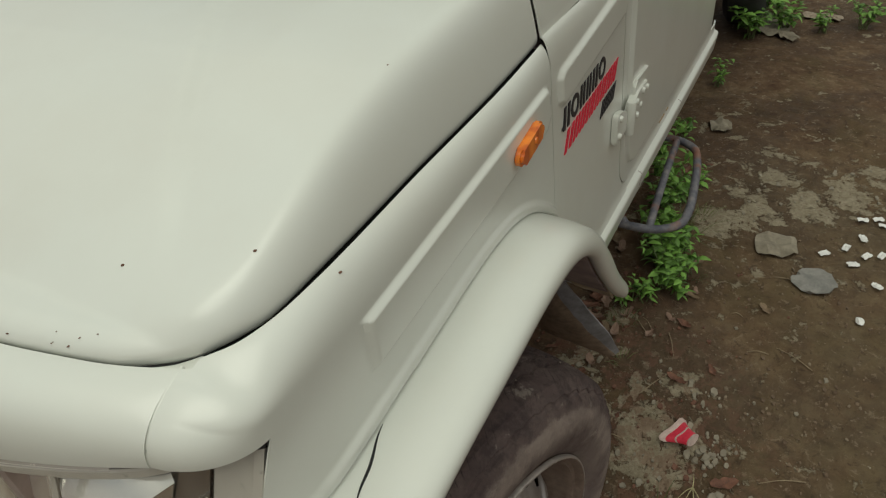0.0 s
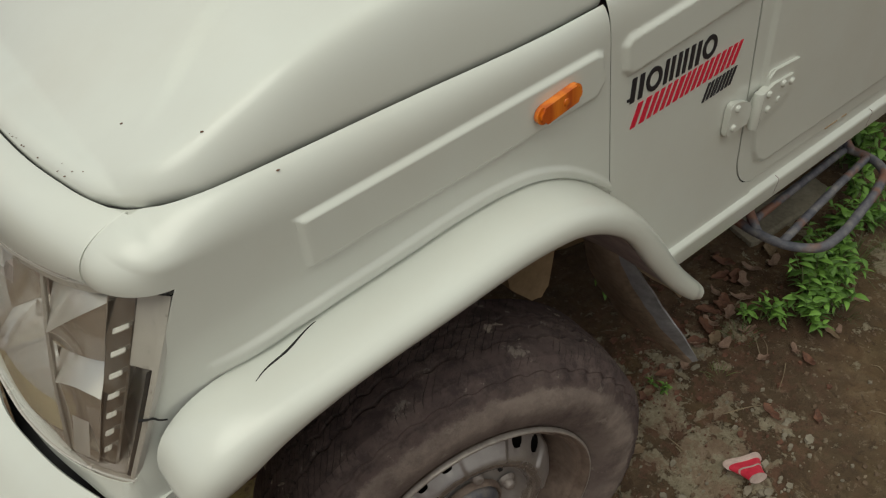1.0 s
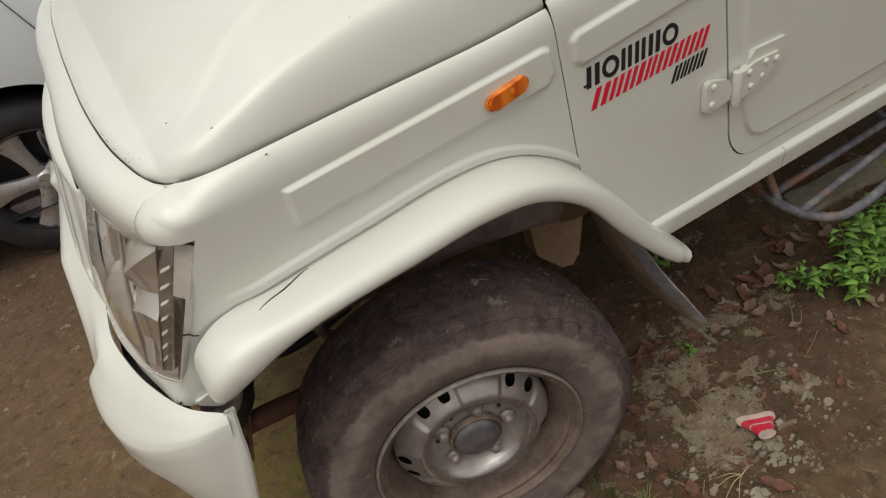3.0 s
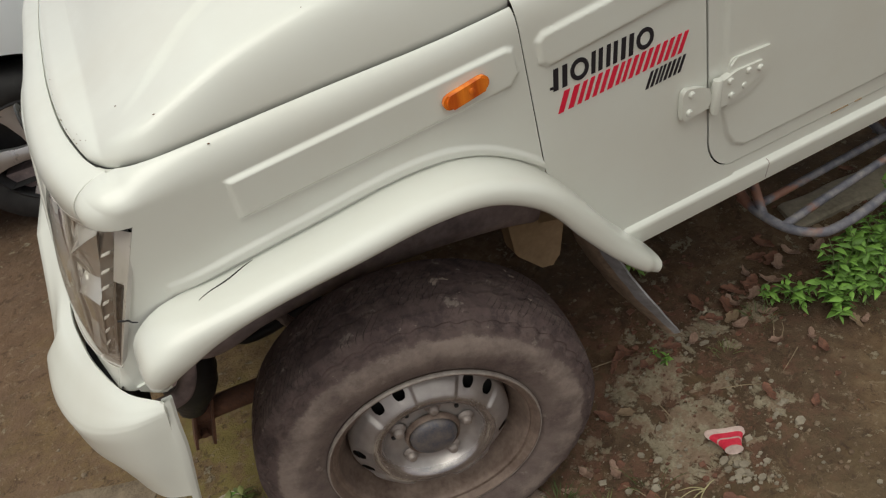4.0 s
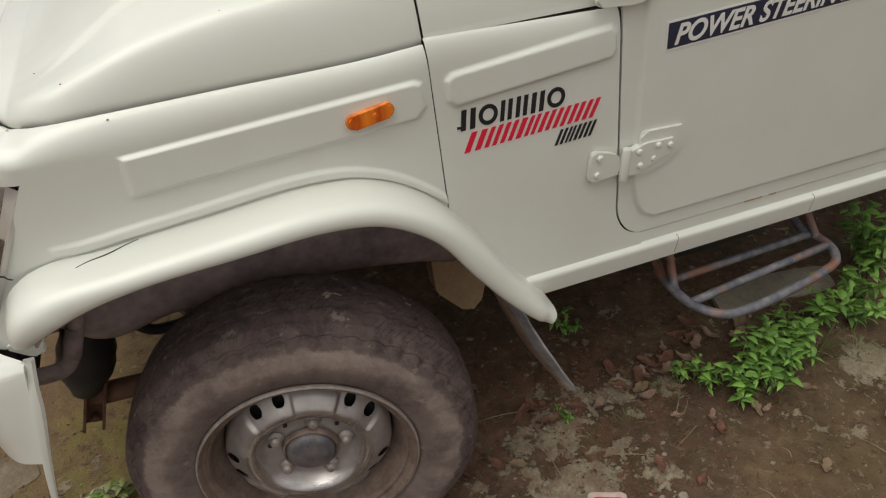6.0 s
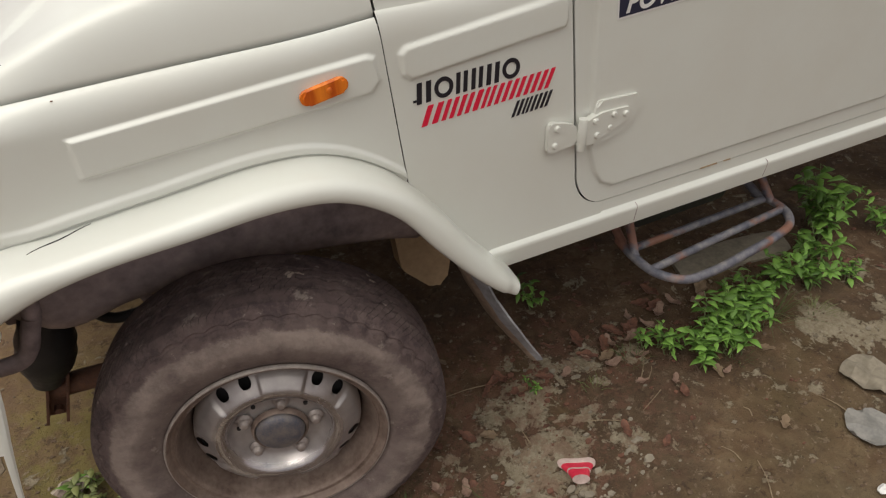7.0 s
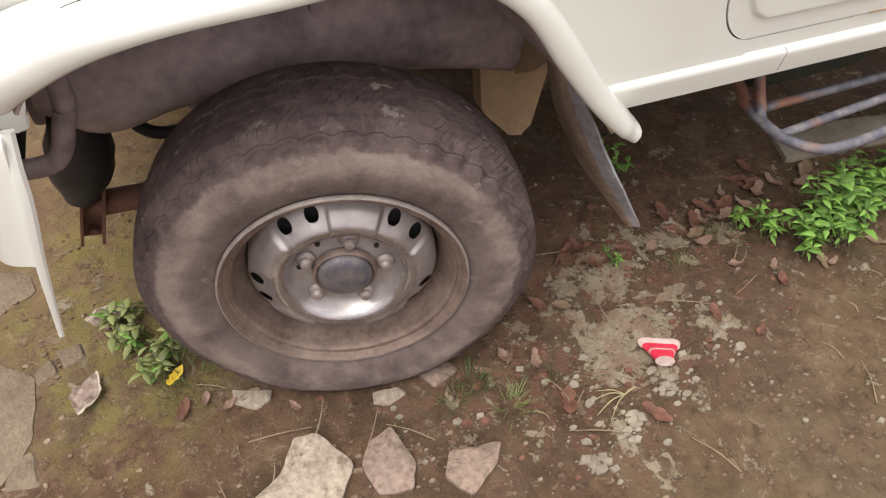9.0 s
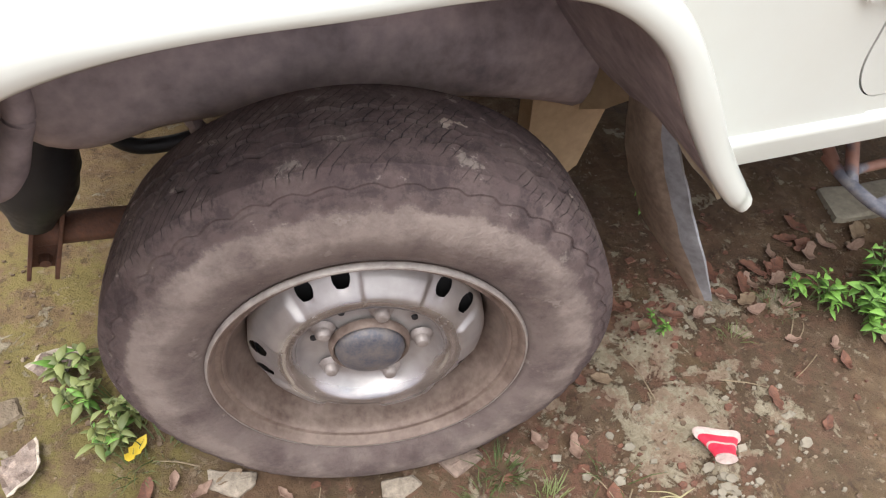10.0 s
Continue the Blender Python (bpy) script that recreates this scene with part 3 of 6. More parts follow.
def lean(x0, z):
    """The rear edge of the fender leans forward towards its top."""
    return x0 + ((x0 + 0.385) / 0.69) ** 2 * (1.048 - z) * 0.1


def fender_low(x):
    """Lower edge of the fender, tucked behind the flare."""
    a = curve_at(ARCH_TOP, x) - 0.03
    return a + (0.694 - a) * step(-0.322 - x, 0.03)


def fender_column(x0):
    """One upright line of the fender: from the arch up, and rolled over to the bonnet's edge."""
    arch = curve_at(ARCH_TOP, lean(x0, 0.8))
    zb = fender_low(lean(x0, 0.8))
    low, high = [], []
    for k in range(70):
        z = zb + (0.954 - zb) * k / 69
        x = lean(x0, z)
        low.append(Vector((x, side_y(x, z, FENDER_PANEL) - 0.006 * step(0.021 - (z - arch), 0.009) * step((z - arch) - 0.005, 0.006) * step(x + 0.27, 0.15), z)))
    top = 0.974 + 0.072 * max(0.0, x0 + 0.15)
    for k in range(1, 25):
        z = 0.954 + (top - 0.954) * k / 24
        x = lean(x0, z)
        high.append(Vector((x, side_y(x, z, FENDER_PANEL), z)))
    gy0, gz0 = curve_at(GAP_Y, x0), curve_at(GAP_Z, x0)
    y0 = high[-1].y
    for k in range(1, 17):
        a = radians(80) * k / 16
        z = top + (gz0 - top) * math.sin(a) / math.sin(radians(80))
        x = lean(x0, z)
        y = y0 + (gy0 - y0) * (1 - math.cos(a)) / (1 - math.cos(radians(80)))
        high.append(Vector((x, y, z)))
    high.append(Vector((lean(x0, gz0), gy0 + 0.003, gz0 - 0.012)))
    return low, high


def split_curve(k):
    """The seam between fender and nose panel, from its foot (k = 0) to the bonnet (k = 1)."""
    b, m, t = Vector((-0.334, 0.066, 0.957)), Vector((-0.337, 0.062, 0.996)), Vector((-0.279, 0.070, 1.006))
    return (1 - k) ** 2 * b + 2 * k * (1 - k) * m + k * k * t


def fender():
    cols = [fender_column(-0.275 + 0.0036 * i) for i in range(160)]
    # below the outer end of the headlight the columns grow shorter
    low = []
    for i in range(31):
        x = -0.385 + 0.11 * i / 30
        zt, zb = 0.954 + (x + 0.275) * 1.9, fender_low(lean(x, 0.8))
        low.append([Vector((x, side_y(x, zb + (zt - zb) * k / 69), zb + (zt - zb) * k / 69)) for k in range(70)])
    low[-1] = cols[0][0]
    bm = sheet(low + [l for l, h in cols[1:]])
    upper = [[l[-1]] + h for l, h in cols]
    sheet(upper, bm)
    # rounded nose above the headlight
    start = upper[0]
    n = len(start)
    nose = []
    for i in range(17):
        s = i / 16
        row = []
        for k, p0 in enumerate(start):
            f = min(1.0, k / (n - 2))
            p1 = split_curve(f)
            if k == n - 1:
                p1 = p1 + Vector((0.004, 0.004, -0.012))
            d = (p1 - p0).length * 1.15
            m0 = Vector((-d, 0.12 * d, 0))
            m1 = Vector((-0.10 * d, d, -0.1 * d)) if f < 0.9 else Vector((-0.3 * d, 0.6 * d, 0))
            row.append((2 * s**3 - 3 * s * s + 1) * p0 + (s**3 - 2 * s * s + s) * m0 + (3 * s * s - 2 * s**3) * p1 + (s**3 - s * s) * m1)
        nose.append(row)
    sheet(nose, bm)
    return bm


part("front_fender", thicken(fender(), 0.0015, (0, -1, 0)), WHITE, TRUCK, "white front fender with pressed panel")


def door_edge(z):
    """The front shut line of the door, rounded into its lower edge."""
    if z > 0.68:
        return 0.683 - (z - 0.68) * 0.114
    return 0.683 + 0.08 * (1 - math.sqrt(max(0.0, 1 - min(1.0, (0.68 - z) / 0.0955) ** 2)))


def cowl():
    rows = []
    for i in range(100):
        s = i / 99
        row = []
        for k in range(180):
            z = 0.53 + (1.056 - 0.53) * k / 179
            door = door_edge(z)
            seam = 0.2985 + (1.048 - z) * 0.1
            arch = [(0.527, 0.513), (0.632, 0.42), (0.748, 0.337), (0.80, 0.29)]
            front = max(seam, curve_at(arch, z) - 0.01)
            x = front + 0.0006 + (door - front - 0.0006) * s
            # rolled in at the top, as the fender is
            a = math.asin(min(1.0, max(0.0, (z - 1.007) / 0.0495)))
            row.append((x, side_y(x, z, COWL_PANEL) + 0.0135 * (1 - math.cos(a)), z))
        rows.append(row)
    return sheet(rows)


part("cowl_side_panel", thicken(cowl(), 0.0015, (0, -1, 0)), WHITE, TRUCK)


def door():
    rows = []
    for i in range(200):
        s = (i / 199) ** 1.6
        row = []
        for k in range(140):
            z = 0.5862 + (1.13 - 0.5862) * (k / 139) ** 1.4
            edge = door_edge(z)
            x = edge + 0.0045 + (1.66 - edge - 0.0045) * s
            y = side_y(x, z, DOOR_PANEL, 0.007)
            if k == 0 or i == 0:
                y += 0.006
            row.append((x, y, z))
        rows.append(row)
    return sheet(rows)


part("door", thicken(door(), 0.0015, (0, -1, 0)), WHITE, TRUCK, "closed white cab door with pressed panel")


def sill():
    prof = [(0.006, 0.584), (0.0022, 0.583), (0.0022, 0.556), (-0.001, 0.553), (-0.008, 0.550), (-0.0105, 0.546), (-0.0100, 0.539), (-0.006, 0.508), (-0.005, 0.502), (0.004, 0.499), (0.04, 0.502), (0.04, 0.56)]
    xs = [0.488, 0.495] + [0.55 + 0.04 * i for i in range(4)] + [0.69 + 0.05 * i for i in range(22)] + [1.775]
    rows = []
    for i, x in enumerate(xs):
        q = 0.004 if i in (0, len(xs) - 1) else 0.0
        rows.append([(x, y + q, z) for y, z in prof])
    return sheet(rows)


part("sill", sill(), WHITE, TRUCK, "white ledged sill under the door")
for x in (0.853, 1.24):
    line = [(-0.002, 0.5535), (-0.0085, 0.5505), (-0.0110, 0.546), (-0.0105, 0.539), (-0.0065, 0.508)]
    part("sill_joint", thicken(sheet([[(x + d, y, z) for y, z in line] for d in (-0.0007, 0.0007)]), 0.001), LINER, TRUCK)
for x, w in ((1.03, 0.05), (1.10, 0.02)):
    part("rust_chip", box(x, x + w, -0.0018, 0.004, 0.5845, 0.5875, 0.001), PRIMER, TRUCK, "rust chips along the door bottom")

# dark space behind the shut lines
part("seam_backing", box(0.27, 0.36, 0.016, 0.022, 0.862, 1.03), BLACK_GAP, TRUCK)
part("seam_backing", box(0.60, 0.80, 0.012, 0.018, 0.56, 1.03), BLACK_GAP, TRUCK)
part("seam_backing", box(0.66, 1.70, 0.012, 0.018, 0.56, 0.62), BLACK_GAP, TRUCK)


# ---- bonnet and nose
FRONT_GAP = [(0.062, -0.267), (0.08, -0.281), (0.115, -0.296), (0.168, -0.308), (0.222, -0.318), (0.283, -0.326), (0.453, -0.338), (0.633, -0.342), (0.80, -0.344)]
BONNET_EDGE = [(-0.275, 1.0115), (-0.25, 1.017), (0.0, 1.029), (0.19, 1.037), (0.31, 1.048)]
WALL = [(-0.275, 0.0), (-0.24, 0.012), (-0.2, 0.022), (-0.149, 0.036), (-0.1, 0.050), (0.0, 0.068), (0.1, 0.078), (0.31, 0.090)]


def bonnet_z(x, y, rim=None):
    y = min(y, 2 * MID - y)
    ds = max(0.0, y - curve_at(GAP_Y, x) - 0.0042)
    df = max(0.0, x - curve_at(FRONT_GAP, y) - 0.0015)
    base = curve_at(BONNET_EDGE, x) + 0.0035 * step(df - 0.08, 0.13)
    base = base + (1.009 - base) * min(1.0, max(0.0, ds - 0.02) / 0.1) * max(0.0, 1 - df / 0.2)
    wall = curve_at(WALL, x) * (1 - (1 - min(1.0, ds / 0.046)) ** 3.2)
    near = ds * df / ((ds**4 + df**4) ** 0.25 + 1e-9)
    edge = min(1.0, (near if rim is None else rim) / 0.022)
    lip = 0.015 * math.sqrt(1 - (1 - edge) ** 2)
    swell = 0.006 * math.sin(math.pi / 2 * min(1.0, df / 0.16)) * min(1.0, ds / 0.16)
    crown = 0.035 * (1 - ((y - MID) / MID) ** 2) * min(1.0, df / 0.3)
    rib = 0.005 * step(y - 0.172 - 0.58 * (x + 0.145), 0.014) * step(df - 0.10, 0.10)
    return base + wall + lip + swell + crown - 0.002 + rib


def bonnet():
    """Lines run inwards from a rounded edge to the middle; the edge is rolled down into the gap."""
    edge = [(0.2985 - 0.02 * i, curve_at(GAP_Y, 0.2985 - 0.02 * i)) for i in range(27)]
    edge += [(-0.2465, 0.0440), (-0.2615, 0.0560), (-0.2745, 0.0715), (-0.2855, 0.0900)] + [(curve_at(FRONT_GAP, y), y) for y in (0.115, 0.145, 0.18, 0.222, 0.27, 0.33, 0.40, 0.48, 0.56, 0.64, 0.72, MID)]
    n, m = 230, 70
    line = spline([(x, y, 0) for x, y in edge], n * 4 + 1)
    rim = []
    for i, p in enumerate(line):
        d = (line[min(i + 4, n * 4)] - line[max(i - 4, 0)]).normalized()
        gap = 0.0046 - 0.0028 * step(p.y - 0.10, 0.06)
        rim.append((p.x + d.y * gap if i else 0.2985, p.y - d.x * gap))
    ring = np.array(rim)
    rows = []
    for i in range(n + 1):
        g = Vector((*rim[i * 4], 0))
        # foot of this line on the centre line
        c = Vector((0.2985 - 0.6405 * (i / n) ** 1.25, MID, 0))
        row = []
        for j in range(m + 1):
            p = g.lerp(c, (j / m) ** 1.8)
            near = 0.0 if j == 0 else float(np.sqrt(((ring - (p.x, p.y)) ** 2).sum(1).min()))
            z = bonnet_z(p.x, p.y, near)
            row.append(Vector((p.x - 0.1 * (z - 1.05) * (p.x + 0.342) / 0.6405, p.y, z)))
        into = (c - g).normalized()
        row = [row[0] + into * 0.006 + Vector((0, 0, -0.012)), row[0] + into * 0.0015 + Vector((0, 0, -0.006))] + row
        rows.append(row)
    bm = sheet(rows)
    sheet([[Vector((p.x, 2 * MID - p.y, p.z)) for p in row] for row in rows], bm)
    return bm


part("bonnet", bonnet(), WHITE, TRUCK, "white bonnet with specks of dirt on its edge", angle=50)

rnd = random.Random(21)
for i in range(14):
    # specks of dirt along the front edge of the bonnet
    y = 0.10 + 0.34 * rnd.random()
    x = curve_at(FRONT_GAP, y) + 0.004 + 0.012 * rnd.random() ** 2
    speck = bmesh.new()
    bmesh.ops.create_icosphere(speck, subdivisions=1, radius=0.0006 + 0.0009 * rnd.random() ** 2, matrix=pose(x, y, bonnet_z(x, y), 0, 0, 30 * i) @ Matrix.Diagonal((1.4, 0.9, 0.4, 1)))
    part("dirt_speck", speck, RUST, TRUCK)
for x, y, z in ((-0.236, 0.163, None), (-0.193, 0.054, None), (0.025, 0.058, None), (-0.149, 0.0135, 1.017), (-0.06, 0.19, None)):
    speck = bmesh.new()
    bmesh.ops.create_icosphere(speck, subdivisions=1, radius=0.0017, matrix=Matrix.Translation((x, y, bonnet_z(x, y) if z is None else z)) @ Matrix.Diagonal((1.3, 1, 0.4, 1)))
    part("dirt_speck", speck, RUST, TRUCK)


def gutter():
    """The trough under the bonnet's edge, coloured dark for the gap's shade."""
    rows = []
    for x in [0.305 - 0.01 * i for i in range(58)]:
        y, z = curve_at(GAP_Y, x), curve_at(GAP_Z, x)
        rows.append([(x, y + 0.001, z - 0.010), (x, y + 0.03, z - 0.012), (x, y + 0.06, z - 0.012)])
    return sheet(rows)


def front_gutter():
    rows = []
    for y in [0.066 + 0.0125 * i for i in range(118)]:
        ym = min(y, 2 * MID - y)
        x = curve_at(FRONT_GAP, ym)
        rows.append([(x - 0.001, y, 1.001), (x + 0.06, y, 1.001)])
    return sheet(rows)


# body-painted troughs in black: the bonnet gap's shadow is put into their colour
part("bonnet_gutter", thicken(gutter(), 0.002), BLACK_GAP, TRUCK)
part("bonnet_gutter", thicken(front_gutter(), 0.002), RUBBER, TRUCK)

NOSE_LOW_X = [(0.066, -0.334), (0.119, -0.353), (0.2, -0.374), (0.374, -0.401), (0.5, -0.406), (0.7, -0.402), (0.8, -0.402)]
NOSE_LOW_Z = [(0.066, 0.957), (0.119, 0.951), (0.2, 0.940), (0.3, 0.920), (0.374, 0.904), (0.5, 0.907), (0.7, 0.914), (0.8, 0.915)]


def nose_panel():
    rows = []
    for i in range(141):
        q = i / 70
        q = q if q <= 1 else 2 - q
        yt, yb = 0.070 + (MID - 0.070) * q, 0.0665 + (MID - 0.0665) * q
        t = Vector((curve_at(FRONT_GAP, yt) - 0.0012, yt, 1.0075))
        b = Vector((curve_at(NOSE_LOW_X, yb), yb, curve_at(NOSE_LOW_Z, yb)))
        near = max(0.0, 1 - q * 9) ** 2
        c = Vector((b.x - 0.001, (yt + yb) / 2 - 0.007 * (1 - q), t.z - 0.009 * (1 - min(1.0, q * 8)) + 0.003))
        row = [Vector((t.x + 0.004, yt, t.z - 0.012))]
        for k in [j / 14 for j in range(15)]:
            p = (1 - k) ** 2 * t + 2 * k * (1 - k) * c + k * k * b
            row.append(p.lerp(split_curve(1 - k) + Vector((-0.0012, 0.0016, 0)), near))
        row.append(b + Vector((0.015, 0, -0.004)))
        if i > 70:
            row = [Vector((p.x, 2 * MID - p.y, p.z)) for p in row]
        rows.append(row)
    return sheet(rows)


part("nose_panel", thicken(nose_panel(), 0.002, (-1, 0, 1)), WHITE, TRUCK)
part("nose_seam", tube([split_curve(k / 8) + Vector((0.0022, 0.0022, -0.0016)) for k in range(9)], 0.0024, 32, 8), WHITE, TRUCK)
part("far_fender", box(-0.30, 0.30, 2 * MID - 0.03, 2 * MID, 0.60, 1.02, 0.012), WHITE, TRUCK)

# ---- flared wheel arch trim
LIP = [(-0.330, 0.737), (-0.322, 0.748), (-0.302, 0.765), (-0.263, 0.785), (-0.18, 0.805), (-0.03, 0.816), (0.10, 0.822), (0.184, 0.808), (0.268, 0.755), (0.341, 0.66), (0.412, 0.572), (0.475, 0.508), (0.505, 0.486)]
TOP = [(-0.364, 0.742), (-0.360, 0.765), (-0.343, 0.798), (-0.305, 0.824), (-0.20, 0.837), (-0.05, 0.851), (0.10, 0.863), (0.19, 0.852), (0.285, 0.800), (0.365, 0.712), (0.435, 0.614), (0.495, 0.543), (0.524, 0.512)]


def flare():
    top = spline([(x, 0, z) for x, z in TOP], 90)
    lip = spline([(x, 0, z) for x, z in LIP], 90)
    rows = []
    for i in range(90):
        s = i / 89
        # rounded at its front end
        cap = math.sqrt(1 - (1 - min(1.0, s / 0.055)) ** 2)
        out = 0.086 * min(1.0, 0.86 + s * 2.0) * (0.72 + 0.28 * cap)
        end = 1.0 if s < 0.97 else 0.93
        mid = top[i].lerp(lip[i], 0.5)
        t, l = mid.lerp(top[i], 0.5 + 0.5 * cap), mid.lerp(lip[i], 0.5 + 0.5 * cap)
        row = []
        for a, w, f in ((-0.10, -0.002, 0), (0.0, 0.003, 0), (0.03, 0.010, 0), (0.07, 0.016, 0), (0.13, 0.026, 0.02), (0.22, 0.045, 0.05), (0.36, 0.066, 0.12), (0.52, 0.079, 0.26), (0.68, 0.085, 0.46), (0.83, 0.0865, 0.70), (0.94, 0.085, 0.9), (1.0, 0.080, 1.0), (1.03, 0.072, 1.02), (0.96, 0.066, 0.95), (0.7, 0.055, 0.75), (0.55, 0.0, 0.6)):
            p = t.lerp(l, f if f else a * 0.16)
            row.append((p.x, -w * end * out / 0.086, p.z))
        rows.append(row)
    bm = sheet(rows)
    for row in (0, -1):
        ring = [bm.verts.new(p) for p in rows[row]]
        bm.faces.new(ring if row else ring[::-1])
    return bm


part("wheel_arch_flare", flare(), WHITE, TRUCK, "white flared wheel arch with a dark crack", angle=55)


def crack():
    rows = []
    for i in range(14):
        s = i / 13
        x = -0.245 + 0.085 * s
        w = 0.0011 * math.sin(math.pi * (i + 0.5) / 14.0)
        z = curve_at(TOP, x) - 0.0012 * (1 - s)
        y = -0.030 + 0.024 * s**0.8 + 0.0012 * math.sin(9 * s)
        rows.append([Vector((x, y - w * 1.6, z - 0.004)), Vector((x, y - w * 1.4, z + 0.0004)), Vector((x, y + w * 1.4, z + 0.0006)), Vector((x, y + w * 1.4, z - 0.004))])
    return sheet(rows)


part("crack", crack(), BLACK_GAP, TRUCK)

# ---- inside of the wheel arch
def arch_liner():
    lip = spline([(x, 0, z) for x, z in LIP], 60)
    rows = []
    for p in lip:
        rows.append([(p.x + 0.004, -0.060, p.z + 0.004), (p.x, -0.03, p.z + 0.010), (p.x - 0.004, 0.06, p.z + 0.018), (p.x - 0.01, 0.16, p.z + 0.015), (p.x - 0.012, 0.27, p.z + 0.010)])
    return thicken(sheet(rows), 0.004)


part("apron_hole", lathe([(0.0, -0.002), (0.006, -0.002), (0.007, 0.002)], 16, (0.06, 0.243, 0.60)), BLACK_GAP, TRUCK)
part("wheel_arch_liner", arch_liner(), LINER, TRUCK, "dusty dark wheel arch liner")


def apron():
    low = [(-0.37, 0.56), (-0.316, 0.506), (-0.181, 0.52), (0.073, 0.524), (0.372, 0.477), (0.46, 0.45)]
    rows = []
    for i in range(50):
        x = -0.37 + 0.0166 * i
        b = curve_at(low, x)
        # rolled under at its lower edge, with a pressed ledge above
        rows.append([(x, y, b + h) for y, h in ((0.292, 0.006), (0.276, 0.0), (0.262, 0.004), (0.250, 0.016), (0.243, 0.036), (0.241, 0.065), (0.244, 0.095), (0.252, 0.115), (0.262, 0.13), (0.266, 0.17), (0.262, 0.42))])
    return thicken(sheet(rows), 0.02)


APRON = part("inner_apron", apron(), LINER, TRUCK, "dark painted inner apron")
for x, w in ((-0.10, 0.030), (0.055, 0.045)):
    # upright pressed ribs
    part("apron_rib", box(x, x + w, 0.228, 0.262, 0.545, 0.80, 0.008), LINER, APRON)
part("apron_bolt", lathe([(0.0, -0.012), (0.007, -0.012), (0.009, -0.006), (0.009, 0.0)], 8, (0.02, 0.246, 0.575)), STEEL, APRON)
part("apron_scratch", thicken(sheet([[(-0.300, 0.2455, 0.632), (-0.299, 0.2455, 0.635)], [(-0.272, 0.2405, 0.636), (-0.271, 0.2405, 0.640)], [(-0.256, 0.2440, 0.662), (-0.255, 0.2440, 0.665)]]), 0.002), SATIN, APRON)
part("apron_end", thicken(sheet([[(0.452, 0.245, 0.44), (0.470, 0.20, 0.47), (0.462, 0.14, 0.53)], [(0.452, 0.246, 0.56), (0.455, 0.19, 0.57), (0.430, 0.13, 0.60)], [(0.440, 0.25, 0.70), (0.430, 0.19, 0.70), (0.380, 0.12, 0.69)]]), 0.006), PRIMER, APRON)
part("apron_hole", lathe([(0.0, -0.002), (0.009, -0.002), (0.010, 0.002)], 20, (-0.08, 0.252, 0.69)), BLACK_GAP, TRUCK)


def arch_tongue():
    """The dusty inner skin behind the arch, ending in a rounded tongue."""
    rows = []
    for x, z, inner in ((0.315, 0.715, 0.020), (0.355, 0.668, 0.020), (0.392, 0.618, 0.018), (0.425, 0.572, 0.014), (0.448, 0.540, 0.006), (0.462, 0.520, -0.008), (0.471, 0.509, -0.028)):
        rows.append([(x + 0.012 * math.sin(math.pi * k / 8), -0.064 + (inner + 0.064) * k / 8, z - 0.006 * math.sin(math.pi * k / 8)) for k in range(9)])
    return thicken(sheet(rows), 0.005)


part("arch_flange", arch_tongue(), TAN_DUST, TRUCK, "dusty olive brown inner skin of the arch")
part("suspension_bracket", prism(rounded([(0.395, 0.54), (0.60, 0.52), (0.545, 0.215), (0.505, 0.205), (0.42, 0.30)], 0.018), 0.325, 0.37, 0.006), PRIMER, TRUCK, "brown primed tapered suspension bracket")
FLAP_LEFT = [(0.437, 0.140, 0.60), (0.470, 0.150, 0.49), (0.497, 0.146, 0.402), (0.522, 0.126, 0.345), (0.546, 0.086, 0.293), (0.568, 0.046, 0.262), (0.583, -0.004, 0.246), (0.590, -0.030, 0.238)]
FLAP_RIGHT = [(0.430, 0.040, 0.61), (0.452, 0.032, 0.53), (0.480, 0.002, 0.455), (0.506, -0.022, 0.395), (0.540, -0.042, 0.332), (0.566, -0.048, 0.285), (0.588, -0.050, 0.245), (0.592, -0.050, 0.236)]


def mud_flap(q0, q1):
    """A rubber sheet, cupped across and curled back at its outer edge."""
    rows = []
    for a, b in zip(spline(FLAP_LEFT, 26), spline(FLAP_RIGHT, 26)):
        row = []
        for k in range(9):
            q = q0 + (q1 - q0) * k / 8
            dent = 0.004 * noise.noise(Vector((a.z * 24, q * 2.5, 4.0)))
            ragged = 0.16 * max(0.0, noise.noise(Vector((a.z * 38, 7.0, 1.0)))) * (1 - q)
            row.append(a.lerp(b, q + ragged) + Vector((-0.010 * math.sin(math.pi * q) + 0.012 * max(0.0, q - 0.7) / 0.3 + dent, 0, 0)))
        rows.append(row)
    return thicken(sheet(rows), 0.005)


MUD_FLAP = part("mud_flap", mud_flap(0.0, 0.8), FLAP_MUD, TRUCK, "bent rubber mud flap caked in brown dust")
part("flap_edge", mud_flap(0.8, 1.0), FLAP, MUD_FLAP, "bluish grey curled rubber edge")
part("chassis_rail", box(-0.42, 3.4, 0.34, 0.42, 0.465, 0.58, 0.01), LINER, TRUCK)
part("chassis_rail", box(-0.42, 3.4, 1.18, 1.26, 0.465, 0.58, 0.01), LINER, TRUCK)
part("front_axle_beam", tube([(0.02, 0.12, 0.315), (0.03, 0.5, 0.29), (0.03, 1.1, 0.29), (0.02, 1.48, 0.315)], 0.04, 24, 12), LINER, TRUCK)
part("cab_floor", box(0.49, 1.80, 0.02, 2 * MID - 0.02, 0.52, 0.55), LINER, TRUCK)
